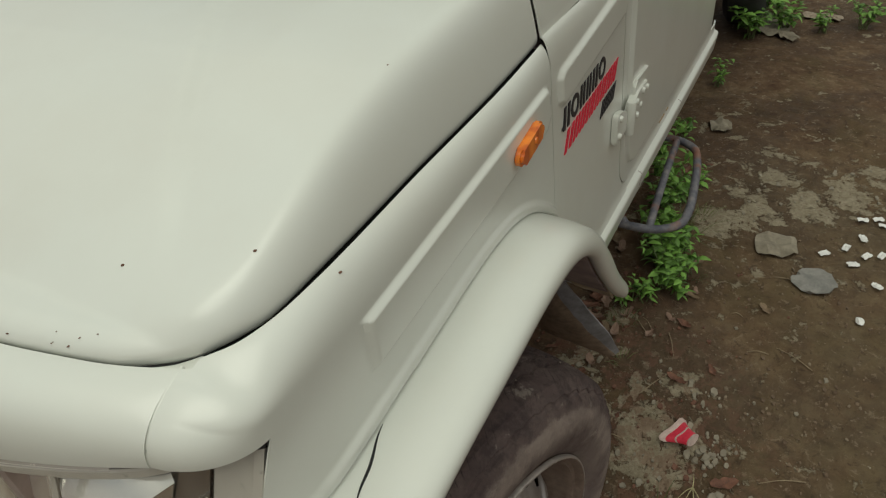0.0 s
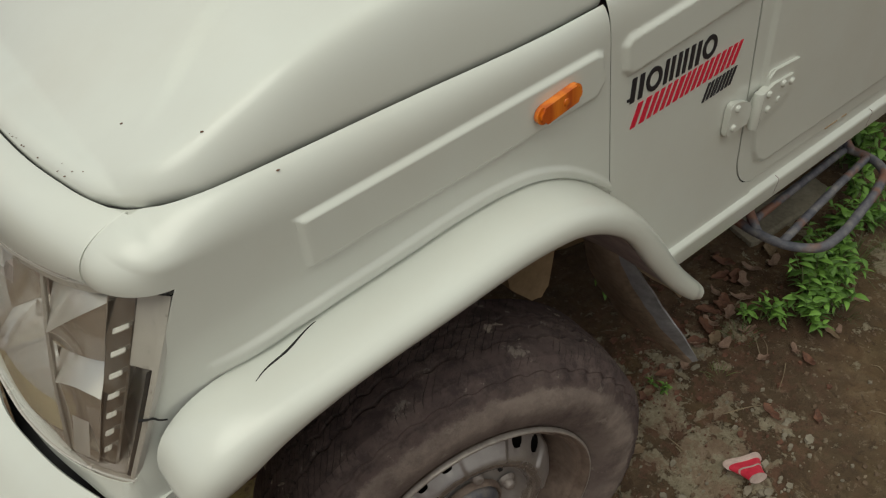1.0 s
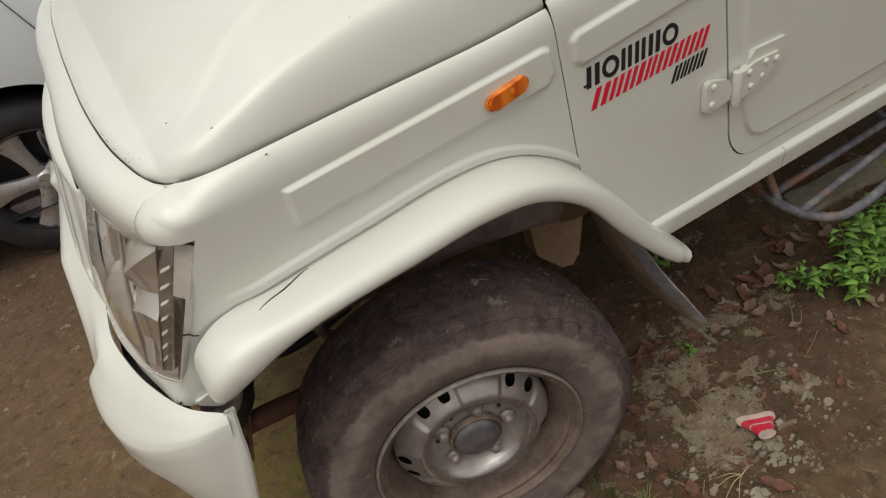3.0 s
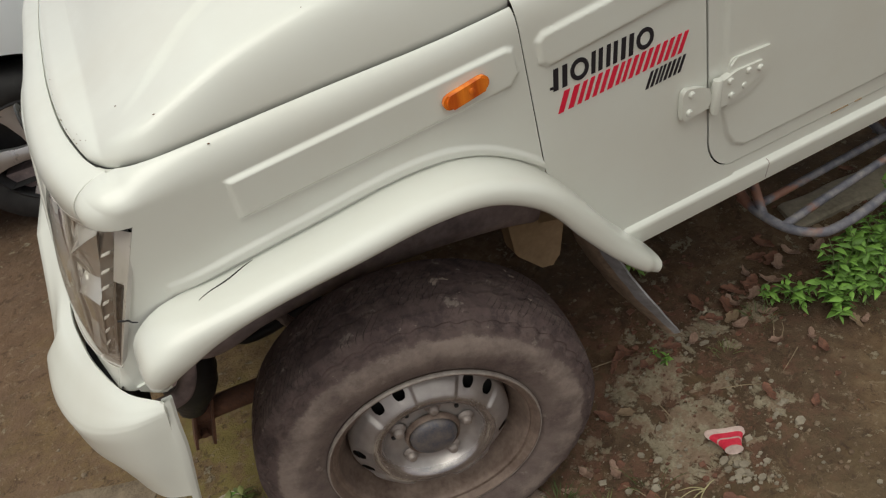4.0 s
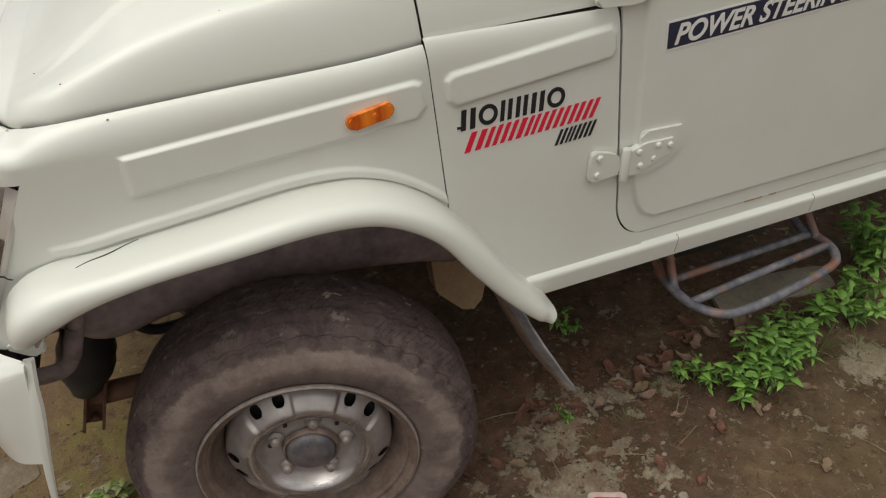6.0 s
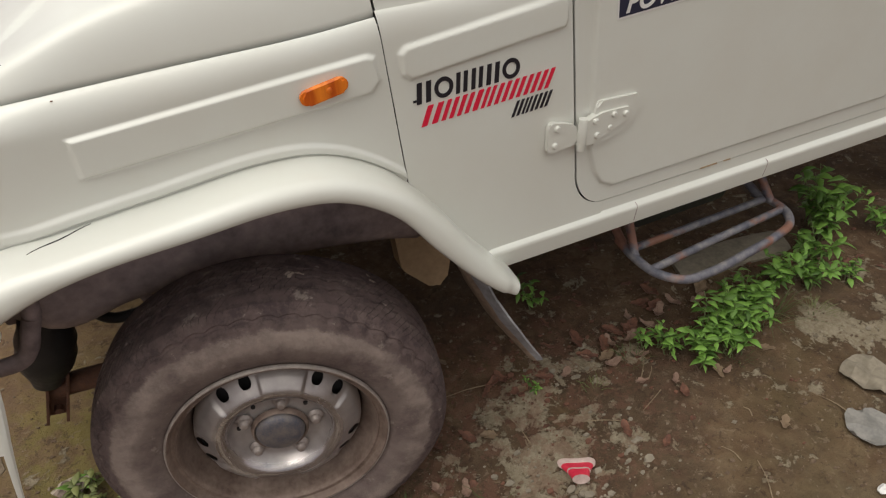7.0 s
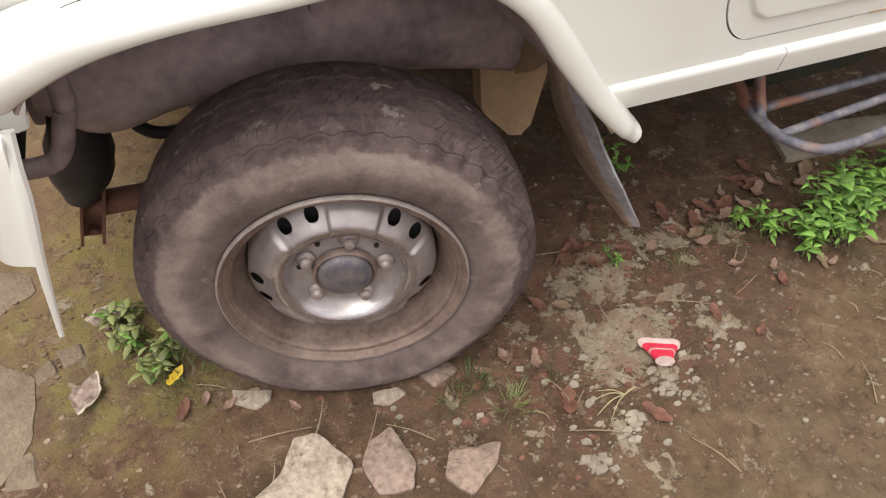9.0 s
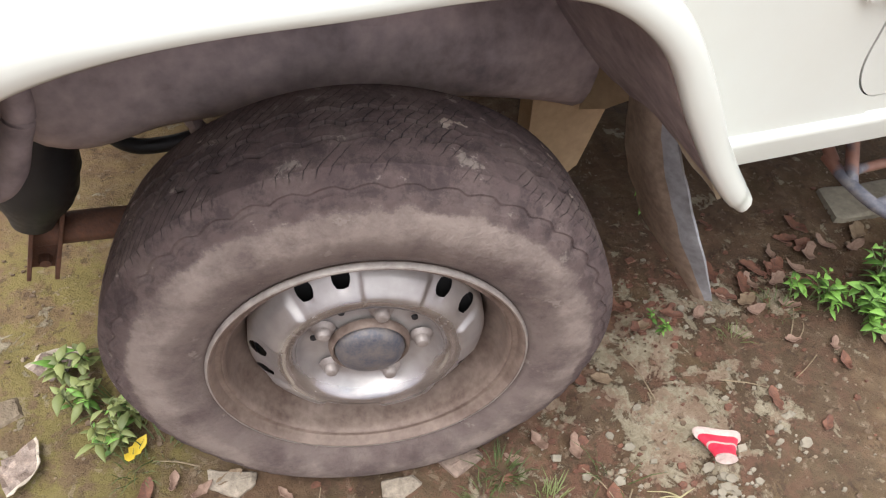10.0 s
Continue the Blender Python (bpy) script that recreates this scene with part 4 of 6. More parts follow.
# unseen block added to keep far-side light off the ground here
part("undertray", box(0.52, 1.75, 0.43, 1.17, 0.36, 0.47, 0.02), PLASTIC, TRUCK, "unseen dark block added to shade the ground under the cab")
part("engine_tray", box(-0.20, 0.50, 0.42, 1.18, 0.42, 0.46, 0.01), LINER, TRUCK)


def boot_bend(p, a, j):
    """Sets a turned shape on the leaning axis of the steering column."""
    low, high = Vector((-0.405, 0.348, 0.295)), Vector((-0.338, 0.335, 0.505))
    axis = (high - low).normalized()
    u = axis.cross(Vector((0, 1, 0))).normalized()
    return low + axis * p.y + u * p.x + axis.cross(u) * p.z


part("steering_boot", lathe([(0.0, 0.0), (0.030, 0.0), (0.036, 0.02), (0.052, 0.055), (0.058, 0.085), (0.056, 0.11), (0.058, 0.125), (0.050, 0.16), (0.046, 0.24)], 28, bend=boot_bend), PLASTIC, TRUCK, "black rubber boot")
BRACKET = part("steering_bracket", prism([(-0.442, 0.198), (-0.398, 0.189), (-0.354, 0.322), (-0.398, 0.331)], 0.348, 0.356, 0.001), RUST, TRUCK, "rusty steel channel bracket")
part("channel_wall", prism([(-0.442, 0.198), (-0.436, 0.1965), (-0.392, 0.3295), (-0.398, 0.331)], 0.318, 0.348, 0.001), RUST, BRACKET)
part("channel_wall", prism([(-0.404, 0.1905), (-0.398, 0.189), (-0.354, 0.322), (-0.360, 0.3235)], 0.318, 0.348, 0.001), RUST, BRACKET)
part("bracket_bolt", lathe([(0.0, -0.016), (0.008, -0.016), (0.010, -0.010), (0.010, 0.0)], 8, (-0.411, 0.348, 0.215)), RUST, BRACKET)
part("steering_link", tube([(-0.41, 0.36, 0.262), (-0.33, 0.345, 0.270), (-0.22, 0.32, 0.280), (-0.10, 0.28, 0.295)], 0.025, 24, 14), RUST, TRUCK, "rusty drag link")
part("tie_rod", tube([(-0.282, 0.40, 0.44), (-0.270, 0.40, 0.392), (-0.245, 0.40, 0.368), (-0.20, 0.40, 0.363), (-0.14, 0.39, 0.38), (-0.06, 0.37, 0.42)], 0.013, 32, 10), PLASTIC, TRUCK)
part("hose", tube([(-0.15, 0.27, 0.56), (-0.155, 0.27, 0.50), (-0.12, 0.28, 0.42)], 0.012, 16, 8), LINER, TRUCK)
part("bumper_stay", tube([(-0.47, 0.175, 0.512), (-0.41, 0.16, 0.514), (-0.37, 0.16, 0.517), (-0.352, 0.16, 0.536), (-0.336, 0.16, 0.575), (-0.322, 0.16, 0.61), (-0.318, 0.16, 0.66)], 0.016, 40, 12), LINER, TRUCK, "bent grey bumper stay")

part("fender_foot", prism(rounded([(-0.388, 0.700), (-0.338, 0.712), (-0.333, 0.684), (-0.344, 0.669), (-0.360, 0.674)], 0.008), 0.013, 0.022, 0.003), WHITE, TRUCK)

# ---- front wheel, turned a little
WHEEL = thing("front_wheel", pose(0.0025, -0.0555, 0.302, 0, 0, -12.5), "", "")
WHEEL.parent = TRUCK
WHEEL.matrix_parent_inverse = TRUCK.matrix_world.inverted()
for key in ("category", "label"):
    if key in WHEEL:
        del WHEEL[key]


def wheel_part(name, bm, mat, label="", angle=40, parent=None):
    ob = part(name, bm, mat, None, label, angle)
    ob.parent = parent or WHEEL
    return ob


def tyre():
    """Sidewall, scalloped shoulder and a tread with three waved grooves. Each point: radius, depth, and how far the wave shifts it."""
    wall = [(0.201, 0.020, 0), (0.206, 0.008, 0), (0.212, 0.004, 0), (0.226, -0.004, 0), (0.245, -0.0095, 0), (0.262, -0.0115, 0), (0.280, -0.010, 0), (0.297, -0.005, 0), (0.306, -0.0005, 0), (0.3105, 0.0028, 1), (0.3115, 0.0062, 1), (0.3150, 0.0092, 1), (0.3178, 0.0090, 1), (0.3215, 0.0130, 0.4), (0.3265, 0.0180, 0)]
    tread = []
    for k, y in enumerate((0.024, 0.040, 0.0575, 0.0587, 0.0638, 0.0650, 0.0815, 0.0827, 0.0878, 0.0890, 0.1065, 0.1077, 0.1128, 0.1140, 0.150, 0.162)):
        deep = k in (3, 4, 7, 8, 11, 12)
        crown = 0.3385 - 0.006 * ((y - 0.092) / 0.07) ** 2
        tread.append((crown - (0.0065 if deep else 0.0), y, 2 if 2 <= k <= 13 else 0))
    prof = wall + tread + [(0.325, 0.172, 0), (0.298, 0.190, 0), (0.262, 0.196, 0), (0.225, 0.185, 0), (0.203, 0.165, 0)]
    steps = 384

    def bend(p, a, j):
        k = round(a / (2 * math.pi) * steps)
        wave = math.sin(2 * math.pi * k / 8) + 0.25 * math.sin(2 * math.pi * k / 4 + 1)
        kind = prof[j][2]
        if kind == 2:
            p = p + Vector((0, 0.0034 * wave, 0))
        elif kind:
            p = p * (1 + 0.010 * kind * wave)
        # weight on the ground: a flat foot and a bulged wall
        if p.z < -0.314:
            p = Vector((p.x, p.y, -0.314 + (p.z + 0.314) * 0.2))
        if p.z < -0.2 and j < len(wall):
            p = p + Vector((0, -0.008 * min(1.0, (-0.2 - p.z) / 0.08), 0))
        return p

    return lathe([(r, y) for r, y, _ in prof], steps, bend=bend)


wheel_part("tyre", tyre(), TYRE, "worn black tyre caked with dry mud", 30)
wheel_part("rim_lip", lathe([(0.2065, -0.0056), (0.2088, -0.0050), (0.2104, -0.0012), (0.2095, 0.003), (0.2075, -0.001), (0.2065, -0.0056)], 128), RIM_LIP, "thin worn rim lip")
wheel_part("rim", lathe([(0.1985, 0.022), (0.203, 0.014), (0.2085, 0.004), (0.2100, -0.001), (0.2085, -0.0045), (0.2050, -0.0050), (0.2020, -0.002), (0.2005, 0.004), (0.1985, 0.009), (0.1925, 0.0105), (0.1900, 0.0085), (0.1875, 0.011), (0.1860, 0.020), (0.1840, 0.040), (0.1800, 0.050), (0.168, 0.066), (0.163, 0.085), (0.165, 0.12), (0.175, 0.15)], 128), RIM_DULL, "dirty steel rim with a thin lip")


def disc():
    """Pressed steel disc with five pairs of vent holes and raised lands between them."""
    prof = [(0.046, 0.0460), (0.052, 0.0470), (0.060, 0.0480), (0.070, 0.0490), (0.080, 0.0490), (0.087, 0.0470), (0.092, 0.0410), (0.097, 0.0320), (0.102, 0.0235), (0.108, 0.0175), (0.116, 0.0160), (0.121, 0.0175), (0.126, 0.0205), (0.130, 0.0240), (0.134, 0.0275), (0.138, 0.0310), (0.142, 0.0345), (0.146, 0.0380), (0.150, 0.0415), (0.154, 0.0455), (0.158, 0.0490), (0.1615, 0.0540), (0.1628, 0.0725)]
    steps = 360

    def bend(p, a, j):
        deg = (math.degrees(a) - 115 + 36) % 72 - 36
        land = step(abs(deg) - 19, 4.0)
        r = prof[j][0]
        if 11 <= j <= 20:
            p = p - Vector((0, 0.0075 * land * min(1.0, (r - 0.117) / 0.012) * min(1.0, max(0.0, (0.1605 - r) / 0.01)), 0))
        return p

    bm = lathe(prof, steps, bend=bend)
    bmesh.ops.remove_doubles(bm, verts=bm.verts, dist=1e-6)
    for k in range(5):
        for off in (-9.5, 9.5):
            a = radians(115 + 72 * k + off)
            c = Vector((0.1475 * math.cos(a), 0.1475 * math.sin(a)))
            gone = [f for f in bm.faces if (Vector((f.calc_center_median().x, f.calc_center_median().z)) - c).length < 0.0112]
            rim_v = {v for f in gone for v in f.verts}
            bmesh.ops.delete(bm, geom=gone, context="FACES")
            for v in rim_v:
                if v.is_valid:
                    d = Vector((v.co.x, v.co.z)) - c
                    if d.length > 1e-6:
                        d = d.normalized() * 0.0115
                        v.co.x, v.co.z = c.x + d.x, c.y + d.y
    return bm


wheel_part("wheel_disc", disc(), DISC, "dusty silver pressed steel disc with vent holes", 60)
# drum in gap black: shade behind the vent holes put into its colour
wheel_part("shaded_drum", lathe([(0.0, 0.055), (0.15, 0.055), (0.155, 0.06), (0.155, 0.14)], 64), BLACK_GAP)
wheel_part("hub_cap", lathe([(0.0, 0.0165), (0.020, 0.0170), (0.036, 0.0195), (0.044, 0.0245), (0.047, 0.0305), (0.048, 0.0425)], 64), HUB, "worn grey hub cap")
wheel_part("hub_ring", lathe([(0.0485, 0.0425), (0.0485, 0.0325), (0.051, 0.0300), (0.054, 0.0325), (0.056, 0.0415)], 64), RIM_DULL)
for k in range(5):
    a = radians(79 + 72 * k)
    c = Vector((0.0715 * math.cos(a), 0, 0.0715 * math.sin(a)))
    nut = lathe([(0.0, 0.0270), (0.0055, 0.0270), (0.0078, 0.0282), (0.0088, 0.0310), (0.0104, 0.0325), (0.0112, 0.0385), (0.0150, 0.0412), (0.0172, 0.0445)], 12, c)
    wheel_part("wheel_nut", nut, NUT)
for ang, r in ((118, 0.082), (164, 0.078), (44, 0.08)):
    a = radians(ang)
    wheel_part("locating_hole", lathe([(0.0, 0.0380), (0.0042, 0.0380), (0.0045, 0.0415)], 14, (r * math.cos(a), 0, r * math.sin(a))), BLACK_GAP)

# ---- headlight
# small painted web where fender, nose and bonnet corner meet
part("corner_web", thicken(sheet([spline([(-0.262, 0.056, 1.006), (-0.274, 0.058, 1.005), (-0.284, 0.068, 1.003), (-0.291, 0.098, 1.002)], 10), spline([(-0.262, 0.066, 1.0045), (-0.2685, 0.0725, 1.0035), (-0.277, 0.082, 1.0025), (-0.2855, 0.0965, 1.002)], 10)]), 0.003), WHITE, TRUCK)

HEADLIGHT = part("headlight", box(-0.29, -0.26, 0.12, 0.36, 0.74, 0.90), BLACK_GAP, TRUCK, "clear headlight with chrome reflectors")
LAMP_TOP = spline([(-0.277, 0.008, 0.950), (-0.305, 0.038, 0.950), (-0.337, 0.082, 0.947), (-0.375, 0.2, 0.932), (-0.401, 0.374, 0.899)], 41)
LAMP_LOW = spline([(-0.386, 0.020, 0.742), (-0.412, 0.075, 0.722), (-0.442, 0.16, 0.698), (-0.468, 0.28, 0.672), (-0.482, 0.41, 0.655)], 41)


def lamp_at(u, v, depth=0.0):
    i = u * 40
    k = max(0, min(39, int(i)))
    t, b = LAMP_TOP[k].lerp(LAMP_TOP[k + 1], i - k), LAMP_LOW[k].lerp(LAMP_LOW[k + 1], i - k)
    p = t.lerp(b, v)
    swell = 0.018 * math.sin(math.pi * v)
    facing = Vector((-math.sin(0.25 + 1.1 * u), -math.cos(0.25 + 1.1 * u), 0))
    return p + facing * (swell * 0.6 - depth)


def lamp_sheet(u0, u1, v0, v1, n, m, depth):
    return sheet([[lamp_at(u0 + (u1 - u0) * i / n, v0 + (v1 - v0) * j / m, depth(i / n, j / m)) for j in range(m + 1)] for i in range(n + 1)])


LENS_PANE = part("lens", lamp_sheet(0.0, 1.0, 0.0, 1.0, 40, 24, lambda a, b: 0.0), LENS, HEADLIGHT, "clear plastic lens")
LENS_PANE.visible_shadow = False
part("lamp_housing", lamp_sheet(0, 1, 0, 1, 40, 20, lambda a, b: 0.075 if 0.02 < a < 0.98 and 0.03 < b < 0.97 else 0.004), CHROME_DULL, HEADLIGHT)


# main lamp: a tall mirror that looks down, over a bright bowl that looks up
def main_depth(a, b):
    """One pressed surface: a deep upright mirror, a ledge that looks up, then two shallow strips."""
    ledge = 0.50 + 0.10 * a
    if b < ledge:
        deep = 0.046 + 0.024 * b / ledge + 0.002 * math.sin(9 * b)
    elif b < ledge + 0.20:
        t = (b - ledge) / 0.20
        deep = 0.070 - 0.056 * t - 0.004 * math.sin(math.pi * t)
    else:
        deep = max(0.005, 0.014 - 0.06 * (b - ledge - 0.20))
    # the ends curve up to the divider and the rim
    return 0.008 + (deep - 0.008) * min(1.0, (a + 0.01) / 0.09) ** 0.5


def divide(v):
    """Where the divider between the two lamps stands: it leans outwards towards its foot."""
    return 0.445 - 0.115 * v


def strip_rows(b0, b1, n):
    rows = []
    for i in range(31):
        a = i / 30
        row = []
        for j in range(n + 1):
            v = b0(a) + (b1(a) - b0(a)) * j / n
            at = min(0.98, b0(a) + (b1(a) - b0(a)) * (j + 0.02) / (n + 0.04))
            u0 = divide(v) + 0.008
            row.append(lamp_at(u0 + (0.998 - u0) * a, v, main_depth(a, at) * (1 - 0.5 * max(0.0, a - 0.9) / 0.1)))
        rows.append(row)
    return sheet(rows)


part("main_reflector", strip_rows(lambda a: 0.025, lambda a: 0.50 + 0.10 * a, 40), CHROME_DULL, HEADLIGHT, "chrome reflector with the ground's reflection put into its tone")
part("main_bowl", strip_rows(lambda a: 0.501 + 0.10 * a, lambda a: 0.70 + 0.10 * a, 16), CHROME, HEADLIGHT, "bright chrome bowl")
part("low_reflector", strip_rows(lambda a: 0.70 + 0.10 * a, lambda a: 0.84 + 0.08 * a, 10), GOLD_TINT, HEADLIGHT, "warm tinted chrome strip")
part("low_reflector", strip_rows(lambda a: 0.84 + 0.08 * a, lambda a: 0.98, 8), CHROME_DULL, HEADLIGHT)


# turn lamp: a flared bright top over a grey box, a curved ledge and a smoked panel with a mirror inset
def turn_sheet(v0, v1, d0, d1, belly, n=12):
    rows = []
    for i in range(15):
        a = i / 14
        row = []
        for j in range(n + 1):
            b = j / n
            v = v0(a) + (v1(a) - v0(a)) * b
            u = 0.165 + (divide(v) - 0.165) * a
            row.append(lamp_at(u, v, d0 + (d1 - d0) * b + belly * math.sin(math.pi * b)))
        rows.append(row)
    return sheet(rows)


part("turn_top", turn_sheet(lambda a: 0.05, lambda a: 0.08 + 0.22 * a, 0.046, 0.006, -0.002), CHROME, HEADLIGHT, "bright flared chrome facet")
part("turn_box", turn_sheet(lambda a: 0.08 + 0.22 * a, lambda a: 0.40, 0.008, 0.022, 0.0), SMOKE_MIRROR, HEADLIGHT, "grey mirror facet")
part("turn_ledge", turn_sheet(lambda a: 0.40, lambda a: 0.55 - 0.03 * math.sin(math.pi * a), 0.044, 0.008, 0.002), CHROME, HEADLIGHT, "curved chrome ledge")
part("turn_panel", turn_sheet(lambda a: 0.55 - 0.03 * math.sin(math.pi * a), lambda a: 0.975, 0.010, 0.010, 0.003, 20), SMOKE_MIRROR, HEADLIGHT, "brownish smoked panel")
part("turn_inset", sheet([[lamp_at(0.225 + 0.085 * i / 8 - 0.02 * j / 16, 0.63 + 0.29 * j / 16, 0.018 - 0.015 * j / 16) for j in range(17)] for i in range(9)]), CHROME, HEADLIGHT, "upright mirror inset")
part("lamp_divider", thicken(sheet([[lamp_at(divide(0.03 + 0.95 * j / 24) - 0.008 + 0.018 * i / 4, 0.03 + 0.95 * j / 24, 0.006 + 0.006 * abs(i / 4 - 0.5)) for j in range(25)] for i in range(5)]), 0.006), SATIN, HEADLIGHT)
part("lamp_top_band", thicken(lamp_sheet(0.30, 1.0, -0.05, 0.006, 40, 3, lambda a, b: 0.006 - 0.003 * b), 0.004), SMOKE, HEADLIGHT)
part("lamp_rim", thicken(lamp_sheet(0.012, 0.97, 0.0, 0.045, 40, 3, lambda a, b: 0.003 + 0.004 * b), 0.004), SATIN, HEADLIGHT)
part("side_fin_panel", thicken(lamp_sheet(0.085, 0.163, 0.06, 0.98, 6, 24, lambda a, b: 0.016), 0.004), BEZEL, HEADLIGHT)
part("frosted_corner", thicken(lamp_sheet(0.010, 0.080, 0.02, 0.37, 6, 12, lambda a, b: 0.007 + 0.006 * a), 0.004), SATIN, HEADLIGHT, "frosted pale corner of the lamp")
for k in range(7):
    v, w = 0.20 + 0.108 * k, 0.044 - 0.003 * k
    # a short blade, pointed and raised towards the outer side
    blade = [[lamp_at(0.142 - w * i / 6, v - 0.030 * i / 6 + q * 0.0045 * math.sin(math.pi * (0.25 + 0.75 * i / 6)), 0.010 - 0.006 * q) for q in (0.0, 0.4, 0.75, 1.0)] for i in range(7)]
    part("fin", thicken(sheet(blade), 0.0012), PEARL, HEADLIGHT)
part("lamp_edge", thicken(lamp_sheet(0.018, 0.030, 0.38, 0.98, 2, 24, lambda a, b: 0.006), 0.008), BLACK_GAP, HEADLIGHT)
part("lamp_rim", thicken(lamp_sheet(0.0, 1.0, 0.972, 1.015, 40, 2, lambda a, b: -0.002 + 0.004 * b), 0.006), SMOKE, HEADLIGHT)
part("lamp_rim", thicken(lamp_sheet(0.0, 0.016, 0.0, 1.0, 3, 30, lambda a, b: 0.001 + 0.003 * a), 0.006), SATIN, HEADLIGHT)


def foot_v(u):
    """How far below the lens the body-coloured band reaches."""
    return 1.125 + 0.125 * max(0.0, 1 - u / 0.4) ** 1.5


def band_sheet(u0, u1, over, under, d0, d1):
    return sheet([[lamp_at(u0 + (u1 - u0) * i / 48, over(u) + (under(u) - over(u)) * j / 6, d0 + (d1 - d0) * j / 6) for j in range(7)] for i in range(49) for u in [u0 + (u1 - u0) * i / 48]])




def fender_corner():
    """The fender's skin, carried round under the outer end of the lamp."""
    rows = []
    for i in range(9):
        q = i / 8
        row = []
        for j in range(9):
            z = 0.752 - 0.060 * j / 8
            p = Vector((-0.376, side_y(-0.376, z), z))
            r = lamp_at(0.045, 1.005 + (foot_v(0.045) - 1.005) * j / 8, 0.001 + 0.006 * j / 8)
            row.append(p.lerp(r, q) + Vector((-0.5, -1, 0)) * 0.006 * math.sin(math.pi * q))
        rows.append(row)
    return thicken(sheet(rows), 0.002, (-1, -1, 0))


part("fender_corner", fender_corner(), WHITE, TRUCK)
part("lamp_surround", thicken(band_sheet(0.03, 0.92, lambda u: 1.012, foot_v, 0.001, 0.007), 0.006), WHITE, HEADLIGHT)
part("lamp_gap", thicken(band_sheet(-0.02, 1.05, lambda u: foot_v(u) - 0.01, lambda u: foot_v(u) + 0.20 * min(1.0, 0.25 + 2 * u), 0.012, 0.040), 0.01), BLACK_GAP, HEADLIGHT)
part("lamp_seal", thicken(lamp_sheet(0.0, 0.33, -0.035, 0.018, 24, 2, lambda a, b: 0.006), 0.01), BLACK_GAP, HEADLIGHT)
part("lamp_seal", thicken(lamp_sheet(1.0, 1.06, -0.02, 1.05, 3, 20, lambda a, b: 0.010), 0.01), BLACK_GAP, HEADLIGHT)
part("lamp_seal", tube([lamp_at(0.002 + 0.03 * k, -0.006, -0.001) for k in range(6)], 0.0055, 16, 8, taper=0.0015), BLACK_GAP, HEADLIGHT)
part("fender_notch", tube([(-0.330, -0.0012, 0.8205), (-0.337, 0.003, 0.8215), (-0.340, 0.005, 0.8245), (-0.346, 0.0075, 0.8255), (-0.353, 0.011, 0.8265)], 0.0009, 20, 6, taper=0.0016), BLACK_GAP, TRUCK)


# ---- grille
def grille():
    rows = []
    for i in range(161):
        y = 0.415 + 0.77 * i / 160
        row = []
        for k in range(61):
            z = 0.640 + 0.266 * k / 60
            q = (y - MID) / 0.385
            x = -0.405 - (0.91 - z) * 0.30 - 0.035 * (1 - q * q)
            edge = min(y - 0.415, 1.185 - y, z - 0.640, 0.906 - z)
            x += 0.03 * max(0.0, 1 - edge / 0.022) ** 2
            cell = (y - 0.47) % 0.11
            wide = 0.026 - abs(cell - 0.055)
            tall = min(z - 0.675, 0.87 - z)
            if 0.46 < y < 1.14:
                x += 0.022 * step(min(wide, tall), 0.012)
            row.append((x, y, z))
        rows.append(row)
    return thicken(sheet(rows), 0.003)


part("grille", grille(), WHITE, TRUCK, "white grille with vertical slots")
part("grille_gap", tube([(curve_at(NOSE_LOW_X, min(y, 2 * MID - y)) - 0.004, y, curve_at(NOSE_LOW_Z, min(y, 2 * MID - y)) - 0.003) for y in [0.42 + 0.02 * i for i in range(39)]], 0.0018, 78, 6), BLACK_GAP, TRUCK)
part("badge", lathe([(0.026, -0.003), (0.030, -0.008), (0.037, -0.008), (0.040, -0.003), (0.026, -0.003)], 40, bend=lambda p, a, j: Vector((-0.456 + p.y, MID + p.x * 1.2, 0.845 + p.z))), PLASTIC, TRUCK, "plain oval ring")

# ---- bumper
BUMP = [
    [(-0.349, -0.052, 0.716), (-0.395, 0.007, 0.704), (-0.440, 0.117, 0.683), (-0.473, 0.244, 0.655), (-0.492, 0.36, 0.639), (-0.488, 0.46, 0.640), (-0.495, MID, 0.635)],
    [(-0.351, -0.058, 0.712), (-0.403, -0.011, 0.700), (-0.458, 0.101, 0.673), (-0.499, 0.228, 0.645), (-0.524, 0.36, 0.626), (-0.520, 0.46, 0.622), (-0.528, MID, 0.615)],
    [(-0.352, -0.062, 0.706), (-0.412, -0.03, 0.686), (-0.488, 0.066, 0.643), (-0.538, 0.2, 0.612), (-0.562, 0.36, 0.592), (-0.567, 0.46, 0.592), (-0.590, MID, 0.590)],
    [(-0.353, -0.063, 0.699), (-0.415, -0.034, 0.676), (-0.494, 0.058, 0.630), (-0.545, 0.19, 0.600), (-0.567, 0.36, 0.582), (-0.571, 0.46, 0.580), (-0.594, MID, 0.578)],
    [(-0.372, -0.063, 0.606), (-0.424, -0.036, 0.586), (-0.494, 0.058, 0.556), (-0.547, 0.19, 0.538), (-0.566, 0.36, 0.528), (-0.571, 0.46, 0.526), (-0.594, MID, 0.526)],
    [(-0.390, -0.06, 0.520), (-0.430, -0.03, 0.508), (-0.484, 0.068, 0.490), (-0.535, 0.2, 0.478), (-0.552, 0.36, 0.470), (-0.560, 0.46, 0.468), (-0.584, MID, 0.468)],
]


